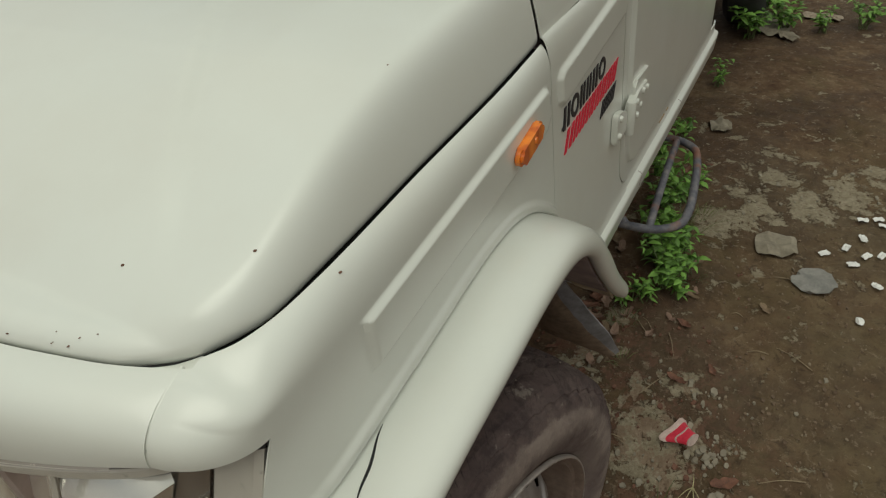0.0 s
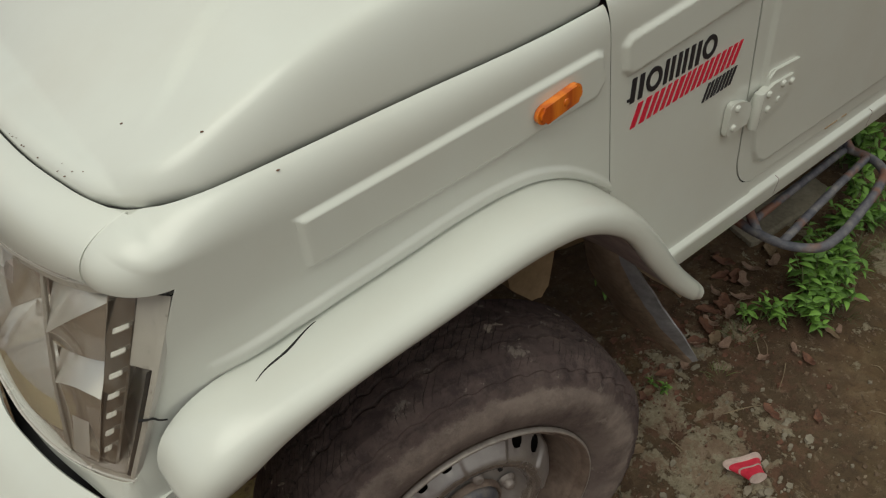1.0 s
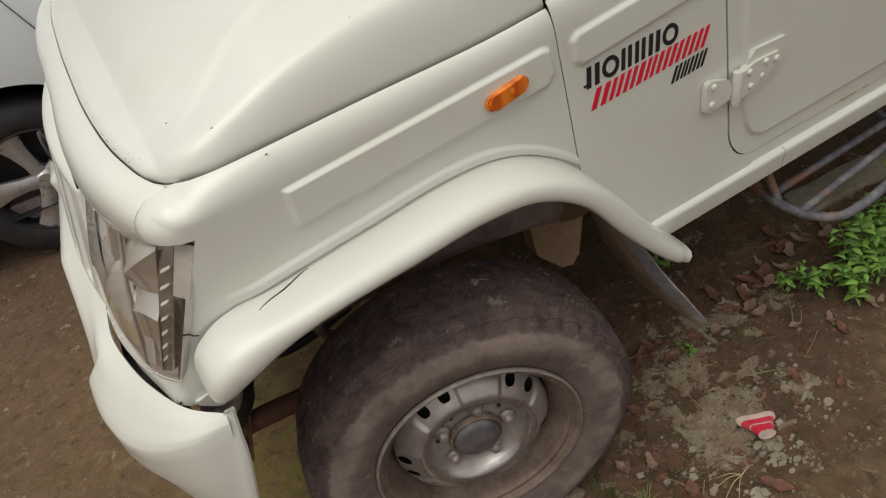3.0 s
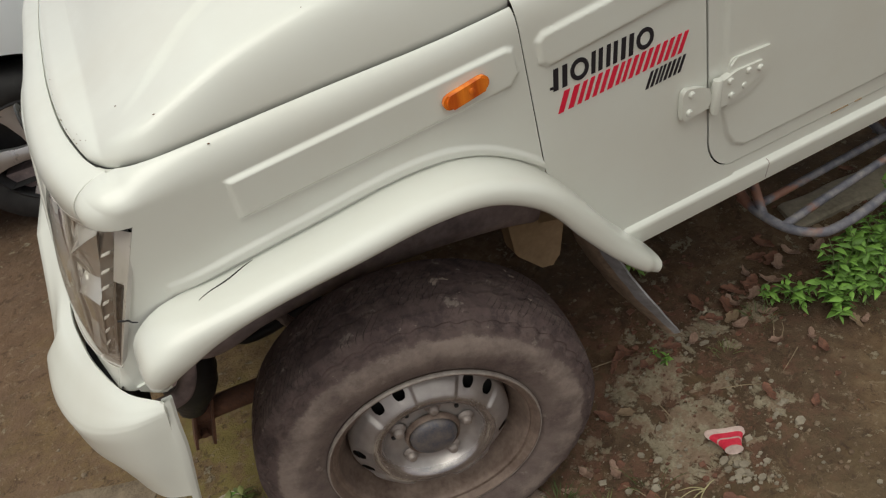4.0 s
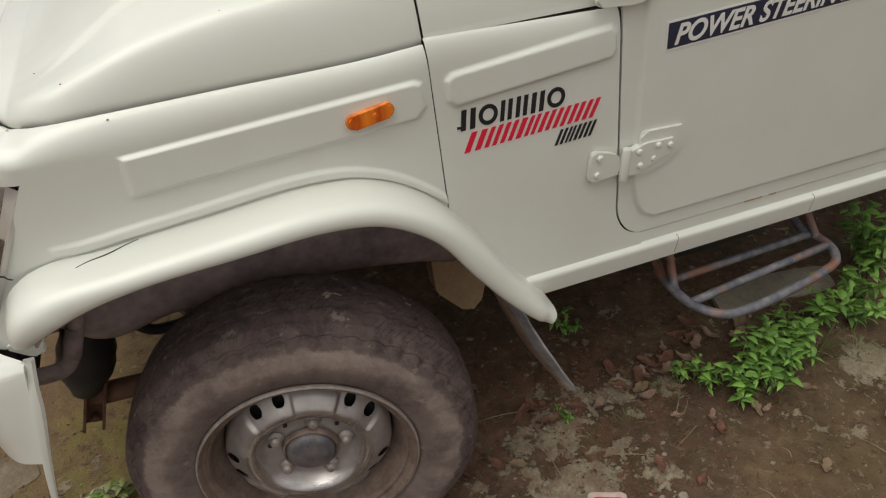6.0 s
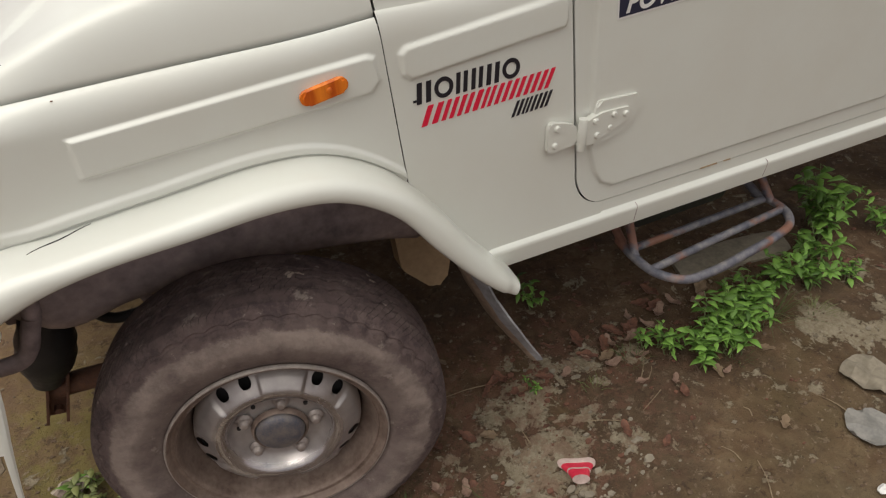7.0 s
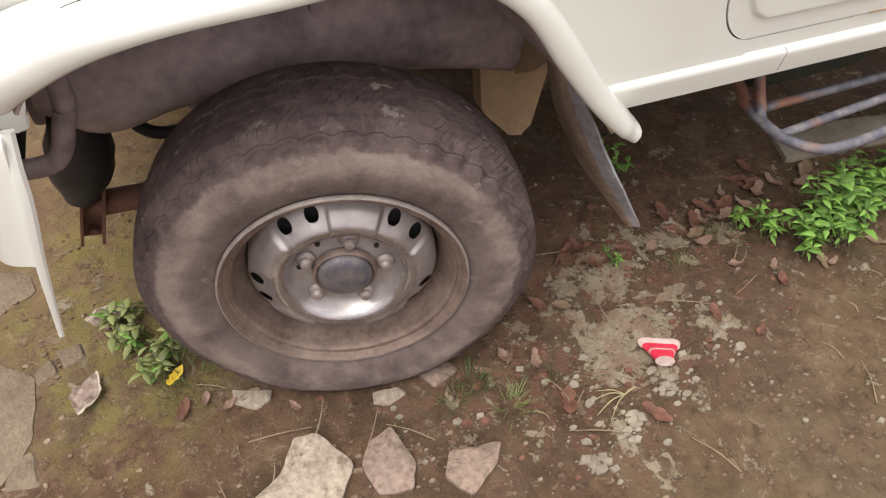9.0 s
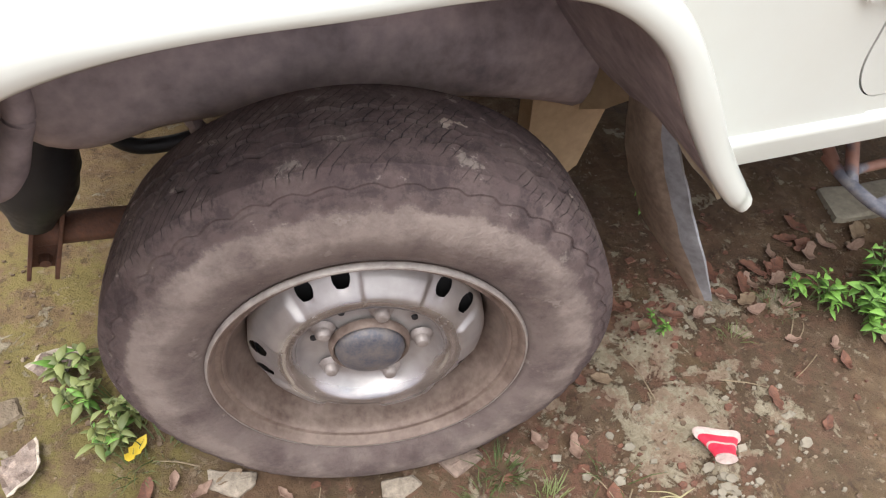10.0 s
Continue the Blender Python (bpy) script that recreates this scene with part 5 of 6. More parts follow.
def bumper():
    lines = [spline(b, 110) for b in BUMP]
    half = []
    for i in range(110):
        row = [lines[0][i].copy()]
        for a, b in zip(lines, lines[1:]):
            row += [a[i].lerp(b[i], k / 3) for k in (1, 2, 3)]
        # outer caps stand proud of the middle
        for k, p in enumerate(row):
            if k >= 4:
                p.x += 0.018 * step(p.y - 0.345, 0.022) * min(1.0, (k - 3) / 3)
        half.append(row)
    rows = half + [[Vector((p.x, 2 * MID - p.y, p.z)) for p in row] for row in half[-2::-1]]
    return thicken(sheet(rows), 0.004)


part("bumper", bumper(), WHITE, TRUCK, "white plastic front bumper", angle=60)


def bumper_end():
    rows = []
    for p in spline([(-0.341, -0.050, 0.716), (-0.350, -0.060, 0.668), (-0.354, -0.063, 0.640), (-0.382, -0.062, 0.520), (-0.414, -0.054, 0.372)], 24):
        w = 0.35 + 0.5 * min(1.0, (p.z - 0.365) / 0.25)
        rows.append([p + w * Vector((-0.014, -0.002, 0)), p + w * Vector((-0.008, -0.0052, 0)), p + w * Vector((0.001, -0.0052, 0)), p + w * Vector((0.006, -0.001, 0)), p + w * Vector((0.005, 0.005, 0)), p + w * Vector((-0.012, 0.006, 0))])
    return sheet(rows, None, True)


part("bumper_flange", bumper_end(), WHITE, TRUCK)
part("bumper_beam", box(-0.50, -0.44, 0.2, 1.4, 0.44, 0.58, 0.01), PLASTIC, TRUCK)

# ---- side repeater lamp
def pill(x0, z0, x1, z1, r, y0, y1):
    d = Vector((x1 - x0, z1 - z0)).normalized()
    n = Vector((-d.y, d.x))
    out = []
    for k in range(11):
        a = math.pi * (0.5 + k / 10)
        out.append(tuple(Vector((x0, z0)) + r * (math.cos(a) * d + math.sin(a) * n)))
    for k in range(11):
        a = math.pi * (-0.5 + k / 10)
        out.append(tuple(Vector((x1, z1)) + r * (math.cos(a) * d + math.sin(a) * n)))
    return prism(out, y0, y1, min(0.004, abs(y1 - y0) * 0.4))


REPEATER = part("side_repeater", pill(0.1735, 0.9565, 0.2265, 0.9665, 0.0115, -0.018, -0.004), AMBER, TRUCK, "orange side repeater lamp")
part("repeater_base", pill(0.1735, 0.9565, 0.2265, 0.9665, 0.0110, -0.0095, -0.002), PLASTIC, REPEATER)
part("bulb", lathe([(0.0, -0.004), (0.005, -0.002), (0.006, 0.004), (0.0, 0.006)], 12, (0.207, -0.0175, 0.963)), AMBER, REPEATER)

# ---- lower door hinge
HINGE = part("door_hinge", lathe([(0.0, -0.033), (0.008, -0.033), (0.009, -0.03), (0.009, 0.03), (0.008, 0.033), (0.0, 0.033)], 18, bend=lambda p, a, j: Vector((0.679 + p.x, -0.016 + p.z, 0.768 + p.y))), WHITE, TRUCK, "white painted two-leaf door hinge")
part("hinge_leaf", prism(rounded([(0.606, 0.741), (0.650, 0.747), (0.672, 0.747), (0.672, 0.785), (0.648, 0.797), (0.606, 0.807)], 0.012), -0.012, -0.001, 0.002), WHITE, HINGE)
part("hinge_leaf", prism(rounded([(0.676, 0.745), (0.70, 0.742), (0.786, 0.775), (0.788, 0.802), (0.72, 0.804), (0.676, 0.79)], 0.008), -0.0185, -0.004, 0.002), WHITE, HINGE)
part("hinge_pad", prism(rounded([(0.702, 0.732), (0.765, 0.744), (0.812, 0.775), (0.812, 0.822), (0.712, 0.826)], 0.012), -0.0135, 0.0, 0.004), WHITE, HINGE)
for bx, bz, by in ((0.621, 0.758, -0.012), (0.624, 0.792, -0.012), (0.706, 0.790, -0.0185), (0.712, 0.760, -0.0185), (0.748, 0.795, -0.0185), (0.776, 0.790, -0.0185), (0.742, 0.768, -0.016)):
    part("hinge_bolt", lathe([(0.0, -0.005), (0.004, -0.005), (0.006, -0.003), (0.0065, 0.0)], 10, (bx, by, bz)), WHITE, HINGE)
part("upper_hinge", prism(rounded([(0.585, 1.066), (0.655, 1.062), (0.70, 1.07), (0.70, 1.10), (0.585, 1.108)], 0.010), -0.014, 0.0, 0.003), WHITE, TRUCK)

# ---- decals: the maker's lettering as plain bars
DECAL = part("lettering_decal", prism([(0.346, 0.9035), (0.352, 0.9035), (0.352, 0.9075), (0.346, 0.9075)], -0.0014, -0.0002), BLACK_DECAL, TRUCK, "black and red lettering drawn as plain bars")


ROUND = 3.3


def blocks(mat, x0, z0, x1, z1, high, slant, widths, gap):
    total = sum(widths) + gap * (len(widths) - 1)
    d = Vector((x1 - x0, z1 - z0))
    at = 0.0
    for w in widths:
        a, b = at / total, (at + w) / total
        at += w + gap
        p, q = Vector((x0, z0)) + a * d, Vector((x0, z0)) + b * d
        up = Vector((slant, high))
        if w == ROUND:
            # a plain ring
            c, rx, rz = p.lerp(q, 0.5) + up * 0.5, (q - p).length * 0.56, high * 0.5
            ring = [[(c.x + f * rx * math.cos(k * math.pi / 16), y, c.y + f * rz * math.sin(k * math.pi / 16)) for f, y in ((1.0, -0.0002), (1.0, -0.0014), (0.6, -0.0014), (0.6, -0.0002))] for k in range(33)]
            part("letter_ring", sheet(ring), mat, DECAL)
            continue
        # two plain slanted bars stand for each letter
        for a0, a1 in ((0.0, 0.34), (0.64, 0.98)) if w > 1.5 else ((0.0, 1.0),):
            u0, u1 = p.lerp(q, a0), p.lerp(q, a1)
            part("letter_bar", prism([tuple(v) for v in (u0, u1, u1 + up, u0 + up)], -0.0014, -0.0002), mat, DECAL)


blocks(BLACK_DECAL, 0.352, 0.899, 0.543, 0.907, 0.036, 0.002, (2.8, ROUND, 2.3, 2.3, 2.6, ROUND), 0.8)
blocks(RED_DECAL, 0.358, 0.858, 0.606, 0.873, 0.035, 0.014, (4, 3, 3, 1.3, 2.6, 3, 3, 3, 3), 0.9)
blocks(BLACK_DECAL, 0.532, 0.833, 0.606, 0.838, 0.029, 0.011, (3, 2.4, 3, 3), 0.9)


def words(text, size, m, mat, parent, name):
    cu = bpy.data.curves.new("text", "FONT")
    cu.body, cu.size, cu.extrude, cu.shear, cu.offset = text, size, 0.0004, 0.28, 0.0012
    tmp = new("text", cu)
    dg = bpy.context.evaluated_depsgraph_get()
    me = bpy.data.meshes.new_from_object(tmp.evaluated_get(dg))
    bpy.data.objects.remove(tmp)
    me.transform(m)
    me.materials.clear()
    me.materials.append(mat)
    ob = new(name, me)
    ob.parent = parent
    ob.matrix_parent_inverse = TRUCK.matrix_world.inverted() if parent == TRUCK else Matrix()
    return ob


DOOR_Y = -0.0072
STRIP = part("door_strip_decal", prism([(0.738, 0.970), (1.21, 1.001), (1.205, 1.053), (0.733, 1.022)], DOOR_Y - 0.0008, DOOR_Y), WHITE_DECAL, TRUCK, "navy strip decal with white words")
part("strip_field", prism([(0.7405, 0.974), (1.2055, 1.0045), (1.2015, 1.0495), (0.7365, 1.019)], DOOR_Y - 0.0014, DOOR_Y - 0.0009), NAVY_DECAL, STRIP)
words("POWER STEERING", 0.049, pose(0.752, DOOR_Y - 0.0022, 0.9805, 90, 0, 0) @ pose(0, 0, 0, 0, 0, 3.8), WHITE_DECAL, STRIP, "strip_lettering")

# ---- side step of bent pipes
PIPE = pipe_paint()
STEP = part("side_step", tube([(0.915, 0.10, 0.365), (0.908, 0.03, 0.36), (0.915, -0.045, 0.36), (0.955, -0.092, 0.36), (1.02, -0.100, 0.36), (1.15, -0.088, 0.36), (1.27, -0.070, 0.36), (1.34, -0.048, 0.36), (1.375, -0.005, 0.36), (1.383, 0.05, 0.36), (1.365, 0.10, 0.365)], 0.011, 90, 10), PIPE, TRUCK, "side step welded from worn blue and rusty pipes")
part("step_bar", tube([(0.915, 0.058, 0.36), (1.15, 0.062, 0.36), (1.378, 0.066, 0.36)], 0.010, 20, 10), PIPE, STEP)
part("step_bar", tube([(0.911, -0.028, 0.36), (1.14, -0.008, 0.36), (1.37, 0.008, 0.36)], 0.010, 20, 10), PIPE, STEP)
part("step_arm", tube([(0.915, 0.08, 0.365), (0.925, 0.16, 0.40), (0.93, 0.26, 0.45), (0.93, 0.36, 0.46)], 0.011, 24, 10), PIPE, STEP)
part("step_arm", tube([(0.912, 0.03, 0.36), (0.935, 0.10, 0.43), (0.95, 0.16, 0.50)], 0.011, 20, 10), PIPE, STEP)
part("step_arm", tube([(1.365, 0.08, 0.365), (1.37, 0.17, 0.40), (1.365, 0.26, 0.45), (1.36, 0.36, 0.46)], 0.011, 24, 10), PIPE, STEP)
part("step_arm", tube([(1.38, 0.05, 0.36), (1.375, 0.11, 0.43), (1.365, 0.16, 0.50)], 0.011, 20, 10), PIPE, STEP)
part("battery_box", box(1.02, 1.37, 0.17, 0.36, 0.30, 0.50, 0.03), PLASTIC, TRUCK)

# ---- upper cab and load bed, closing the body


def scuttle():
    """The panel behind the bonnet, carrying its section on to the windscreen."""
    half = [(0.0125, 1.0535), (0.0130, 1.0575)] + [(0.014 + 0.786 * (k / 60) ** 2, bonnet_z(0.2985, 0.0175 + 0.7825 * (k / 60) ** 2) + 0.001) for k in range(61)]
    prof = half + [(2 * MID - y, z) for y, z in half[-2::-1]]
    rows = []
    for x in (0.3015, 0.33, 0.40, 0.50, 0.64):
        rows.append([(x - 0.1 * (z - 1.05), y, z + (0.25 * (x - 0.33) * min(1.0, y / 0.1, (2 * MID - y) / 0.1) if x > 0.33 else 0)) for y, z in prof])
    return thicken(sheet(rows), 0.002, (0, 0, 1))


part("scuttle", scuttle(), WHITE, TRUCK)
part("windscreen", thicken(sheet([[(0.50, 0.06, 1.15), (0.50, 1.54, 1.15)], [(0.86, 0.13, 1.68), (0.86, 1.47, 1.68)]]), 0.006), WINDOW, TRUCK)
part("roof", box(0.84, 1.72, 0.12, 1.48, 1.68, 1.73, 0.02), WHITE, TRUCK)
for ya, yb in ((0.035, 0.105), (1.565, 1.495)):
    part("pillar", tube([(0.50, ya, 1.14), (0.86, yb, 1.70)], 0.03, 6, 8), WHITE, TRUCK)
    part("pillar", tube([(1.70, ya, 1.10), (1.70, yb, 1.70)], 0.035, 6, 8), WHITE, TRUCK)
    part("side_window", thicken(sheet([[(0.56, ya, 1.14), (1.68, ya, 1.14)], [(0.88, yb, 1.68), (1.68, yb, 1.68)]]), 0.005), WINDOW, TRUCK)
part("cab_back", box(1.70, 1.74, 0.02, 1.58, 0.56, 1.70, 0.01), WHITE, TRUCK)
part("far_side", box(0.30, 1.72, 1.56, 1.60, 0.50, 1.13, 0.01), WHITE, TRUCK)
BED = part("load_bed", box(1.84, 4.3, 0.0, 1.6, 0.70, 0.76, 0.01), WHITE, TRUCK, "white load bed")
for a in ((1.84, 4.3, 0.0, 0.04), (1.84, 4.3, 1.56, 1.60), (1.84, 1.88, 0.04, 1.56), (4.26, 4.3, 0.04, 1.56)):
    part("bed_board", box(*a, 0.76, 1.15, 0.008), WHITE, BED)


def plain_wheel(x, y, side):
    w = part("wheel", lathe([(0.0, 0.04), (0.10, 0.035), (0.16, 0.05), (0.20, 0.0), (0.21, 0.0), (0.26, -0.01), (0.31, 0.005), (0.33, 0.03), (0.333, 0.10), (0.33, 0.16), (0.30, 0.19), (0.2, 0.19)], 64, bend=lambda p, a, j: Vector((x + p.x, y + side * p.y, 0.315 + p.z))), RUBBER, TRUCK, "black tyre on a steel wheel")
    return w


plain_wheel(0.014, 2 * MID + 0.05, -1)
plain_wheel(3.55, -0.0, 1)
plain_wheel(3.55, 2 * MID + 0.03, -1)

# ---------------------------------------------------------------- car behind
CAR = thing("parked_car", (-0.9, 2.9, 0), "pale bluish white car with alloy wheels", "car")
CX, CY, CR = -0.68, 2.02, 0.302


def car_side():
    rows = []
    for i in range(121):
        x = CX - 0.95 + 3.6 * i / 120
        d = abs(x - CX)
        arch = 0.30 + math.sqrt(max(0.0, 0.385**2 - d * d)) if d < 0.385 else 0.20
        row = []
        for k in range(25):
            z = arch + (1.0 - arch) * k / 24
            y = CY - 0.05 + 0.05 * ((z - 0.62) / 0.4) ** 2 - 0.02 * max(0.0, 1 - abs(d - 0.40) / 0.05) * (z < 0.75)
            y += 0.16 * max(0.0, (CX - 0.55 - x) / 0.4) ** 2
            row.append((x, y, z))
        row += [(x, CY + 0.10, 1.06), (x, CY + 0.8, 1.10), (x, CY + 1.5, 1.06), (x, CY + 1.62, 0.6), (x, CY + 1.6, 0.25)]
        rows.append(row)
    return sheet(rows)


part("car_body", car_side(), CAR_WHITE, CAR)
part("car_arch", lathe([(0.382, 0.0), (0.382, 0.30), (0.0, 0.30)], 64, (CX, CY - 0.03, 0.30), bend=lambda p, a, j: Vector((p.x, p.y, max(p.z, -0.10)))), BLACK_GAP, CAR)
part("car_underside", box(CX - 0.9, CX + 2.6, CY + 0.02, CY + 1.55, 0.16, 0.24), LINER, CAR)
part("car_shut_line", thicken(sheet([[(CX + 0.30, CY - 0.054, 0.70), (CX + 0.304, CY - 0.054, 0.70)], [(CX + 0.18, CY - 0.036, 0.97), (CX + 0.184, CY - 0.036, 0.97)]]), 0.003), BLACK_GAP, CAR)
part("car_cabin", prism(rounded([(CX + 0.30, 1.05), (CX + 0.95, 1.49), (CX + 1.95, 1.51), (CX + 2.58, 1.08)], 0.12), CY + 0.14, CY + 1.44, 0.05), CAR_WHITE, CAR)
for y0, y1 in ((CY + 0.132, CY + 0.145), (CY + 1.435, CY + 1.448)):
    part("car_window", prism(rounded([(CX + 0.55, 1.11), (CX + 1.0, 1.43), (CX + 1.32, 1.44), (CX + 1.32, 1.11)], 0.04), y0, y1), WINDOW, CAR)
    part("car_window", prism(rounded([(CX + 1.39, 1.11), (CX + 1.39, 1.44), (CX + 1.92, 1.45), (CX + 2.32, 1.14)], 0.04), y0, y1), WINDOW, CAR)
part("car_wheel", lathe([(0.0, 0.02), (0.12, 0.015), (0.205, 0.0), (0.24, -0.014), (0.295, 0.0), (0.316, 0.08), (0.29, 0.19), (0.21, 0.18)], 64, (CX + 2.15, CY - 0.02, CR)), RUBBER, CAR)
part("car_arch", lathe([(0.37, -0.034), (0.37, -0.028), (0.0, -0.028)], 64, (CX + 2.15, CY - 0.025, CR)), BLACK_GAP, CAR)
CWHEEL = part("car_wheel", lathe([(0.205, 0.0), (0.215, -0.008), (0.24, -0.014), (0.27, -0.012), (0.295, 0.0), (0.31, 0.02), (0.316, 0.08), (0.312, 0.16), (0.29, 0.19), (0.21, 0.18)], 96, (CX, CY - 0.02, CR)), RUBBER, CAR, "black low-profile tyre")
part("rim_barrel", lathe([(0.206, 0.0), (0.21, -0.004), (0.203, -0.006), (0.196, 0.004), (0.188, 0.02), (0.18, 0.10), (0.0, 0.11)], 72, (CX, CY - 0.02, CR)), PLASTIC, CWHEEL)
part("car_hub", lathe([(0.0, -0.004), (0.028, -0.003), (0.034, 0.004), (0.05, 0.02), (0.05, 0.06)], 32, (CX, CY - 0.02, CR)), ALLOY, CWHEEL)
for k in range(5):
    a = radians(90 + 72 * k + 14)
    bm = bmesh.new()
    rows = []
    for r, w, y in ((0.03, 0.028, 0.004), (0.08, 0.026, 0.006), (0.14, 0.034, 0.004), (0.199, 0.052, 0.0)):
        rows.append([Vector((CX, CY - 0.02 + y + dy, CR)) + Vector((r * math.cos(a) - q * w * math.sin(a), 0, r * math.sin(a) + q * w * math.cos(a))) for q, dy in ((-1, 0.03), (-1, 0.008), (-0.3, 0.0), (0.3, 0.0), (1, 0.008), (1, 0.03))])
    part("spoke", sheet(rows, bm), ALLOY, CWHEEL, "wide flat alloy spoke")

# ---------------------------------------------------------------- things on the ground
def gz(x, y):
    return ground_height(x, y)


def rough_slab(name, corners, high, mat, label, category, group="", tilt=0.0, seed=0, bevel=0.006):
    """A flat broken stone from an outline on the ground, with uneven edges."""
    rnd = random.Random(seed)
    pts = []
    k = len(corners)
    for i in range(k):
        a, b = Vector(corners[i]), Vector(corners[(i + 1) % k])
        for j in range(4):
            p = a.lerp(b, j / 4)
            if j:
                p += Vector((rnd.uniform(-1, 1), rnd.uniform(-1, 1))) * (b - a).length * 0.035
            pts.append(p)
    # corners rounded by wear
    pts = [q for a, b in zip(pts, pts[1:] + pts[:1]) for q in (a.lerp(b, 0.25), a.lerp(b, 0.75))]
    c = sum(pts, Vector((0, 0))) / len(pts)
    base = gz(c.x, c.y) - 0.012
    bm = bmesh.new()
    low = [bm.verts.new((p.x - c.x, p.y - c.y, 0)) for p in pts]
    rim = [bm.verts.new(((p.x - c.x) * 0.985, (p.y - c.y) * 0.985, high + 0.009 + tilt * (p.x - c.x) + rnd.uniform(-1, 1) * high * 0.08)) for p in pts]
    top = [bm.verts.new(((p.x - c.x) * 0.80, (p.y - c.y) * 0.80, high + 0.014 + tilt * (p.x - c.x) * 0.9 + rnd.uniform(-1, 1) * high * 0.1)) for p in pts]
    n = len(pts)
    for a, b in ((low, rim), (rim, top)):
        for i in range(n):
            bm.faces.new((a[i], a[(i + 1) % n], b[(i + 1) % n], b[i]))
    mid = bm.verts.new((0, 0, high + 0.015))
    for i in range(n):
        bm.faces.new((top[i], top[(i + 1) % n], mid))
    ob = part(name, bm, mat, angle=28)
    ob.location = (c.x, c.y, base)
    return tagged(ob, label, category, group)


SLABS = [
    ([(-0.30, -0.24), (-0.19, -0.19), (-0.15, -0.125), (-0.105, -0.13), (-0.055, -0.215), (-0.10, -0.28), (-0.2, -0.33)], 0.016, FLAT_STONE),
    ([(-0.045, -0.225), (-0.02, -0.185), (0.03, -0.165), (0.052, -0.25), (0.03, -0.30), (-0.03, -0.29)], 0.012, FLAT_STONE),
    ([(0.115, -0.255), (0.215, -0.272), (0.19, -0.31), (0.125, -0.35), (0.09, -0.30)], 0.012, FLAT_STONE),
    ([(0.02, -0.08), (0.075, -0.085), (0.085, -0.105), (0.045, -0.12), (0.015, -0.105)], 0.008, FLAT_STONE),
    ([(-0.240, 0.030), (-0.165, 0.000), (-0.172, -0.020), (-0.200, -0.034), (-0.242, -0.006)], 0.008, FLAT_STONE),
    ([(0.12, -0.075), (0.19, -0.07), (0.20, -0.095), (0.14, -0.115)], 0.01, FLAT_STONE),
]
for i, (c, h, m) in enumerate(SLABS):
    rough_slab("flat_stone", c, h, m, "flat broken pale stone lying on the earth", "stone", "flat stones by the wheel", seed=i)
for i, c in enumerate(([(-0.98, 0.62), (-0.62, 0.50), (-0.60, 0.43), (-0.73, 0.35), (-1.0, 0.42)], [(-1.0, 0.39), (-0.75, 0.33), (-0.60, 0.20), (-0.60, 0.05), (-0.72, -0.12), (-1.0, -0.1)])):
    rough_slab("paving_slab", c, 0.008, SLAB, "broken grey cement slab sunk in the earth", "slab", "broken slabs", seed=20 + i)
for i, c in enumerate(([(-0.565, 0.248), (-0.515, 0.252), (-0.503, 0.208), (-0.548, 0.192)], [(-0.605, 0.205), (-0.572, 0.232), (-0.556, 0.186), (-0.598, 0.165)], [(-0.66, 0.02), (-0.60, 0.03), (-0.59, -0.05), (-0.65, -0.04)])):
    rough_slab("broken_chunk", c, 0.003, SLAB, "broken chunk of grey cement", "stone", "broken chunks", seed=40 + i)
rough_slab("cement_board", [(1.30, 0.20), (1.72, 0.155), (1.77, 0.26), (1.34, 0.32)], 0.012, CEMENT, "pale cement board lying under the side step", "board", seed=60)


def leaf(name, x, y, size, turn, mat, label, curl=0.35, wide=0.42, lift=0.004):
    """A curled dry leaf with a midrib fold and ragged edges."""
    rows = []
    sd = x * 31 + y * 17
    for i in range(9):
        s = i / 8
        w = wide * size * math.sin(math.pi * min(1.0, 0.06 + s * 0.94)) ** 0.55 * 0.5 * (1 + 0.95 * noise.noise(Vector((s * 6.5, sd, 0.0))))
        arch = curl * size * (s - 0.5) ** 2 + 0.10 * size * noise.noise(Vector((s * 2.5, sd, 3.0)))
        rows.append([(size * (s - 0.5), -w, arch + 0.35 * w * (1 + 0.4 * math.sin(7 * s))), (size * (s - 0.5), -w * 0.5, arch + 0.08 * w), (size * (s - 0.5), 0, arch), (size * (s - 0.5), w * 0.5, arch + 0.10 * w), (size * (s - 0.5), w, arch + 0.45 * w)])
    ob = part(name, thicken(sheet(rows), 0.0012), mat)
    ob.matrix_world = pose(x, y, gz(x, y) + lift, 0, 0, turn)
    return tagged(ob, label, "leaf", "dry leaves on the ground")


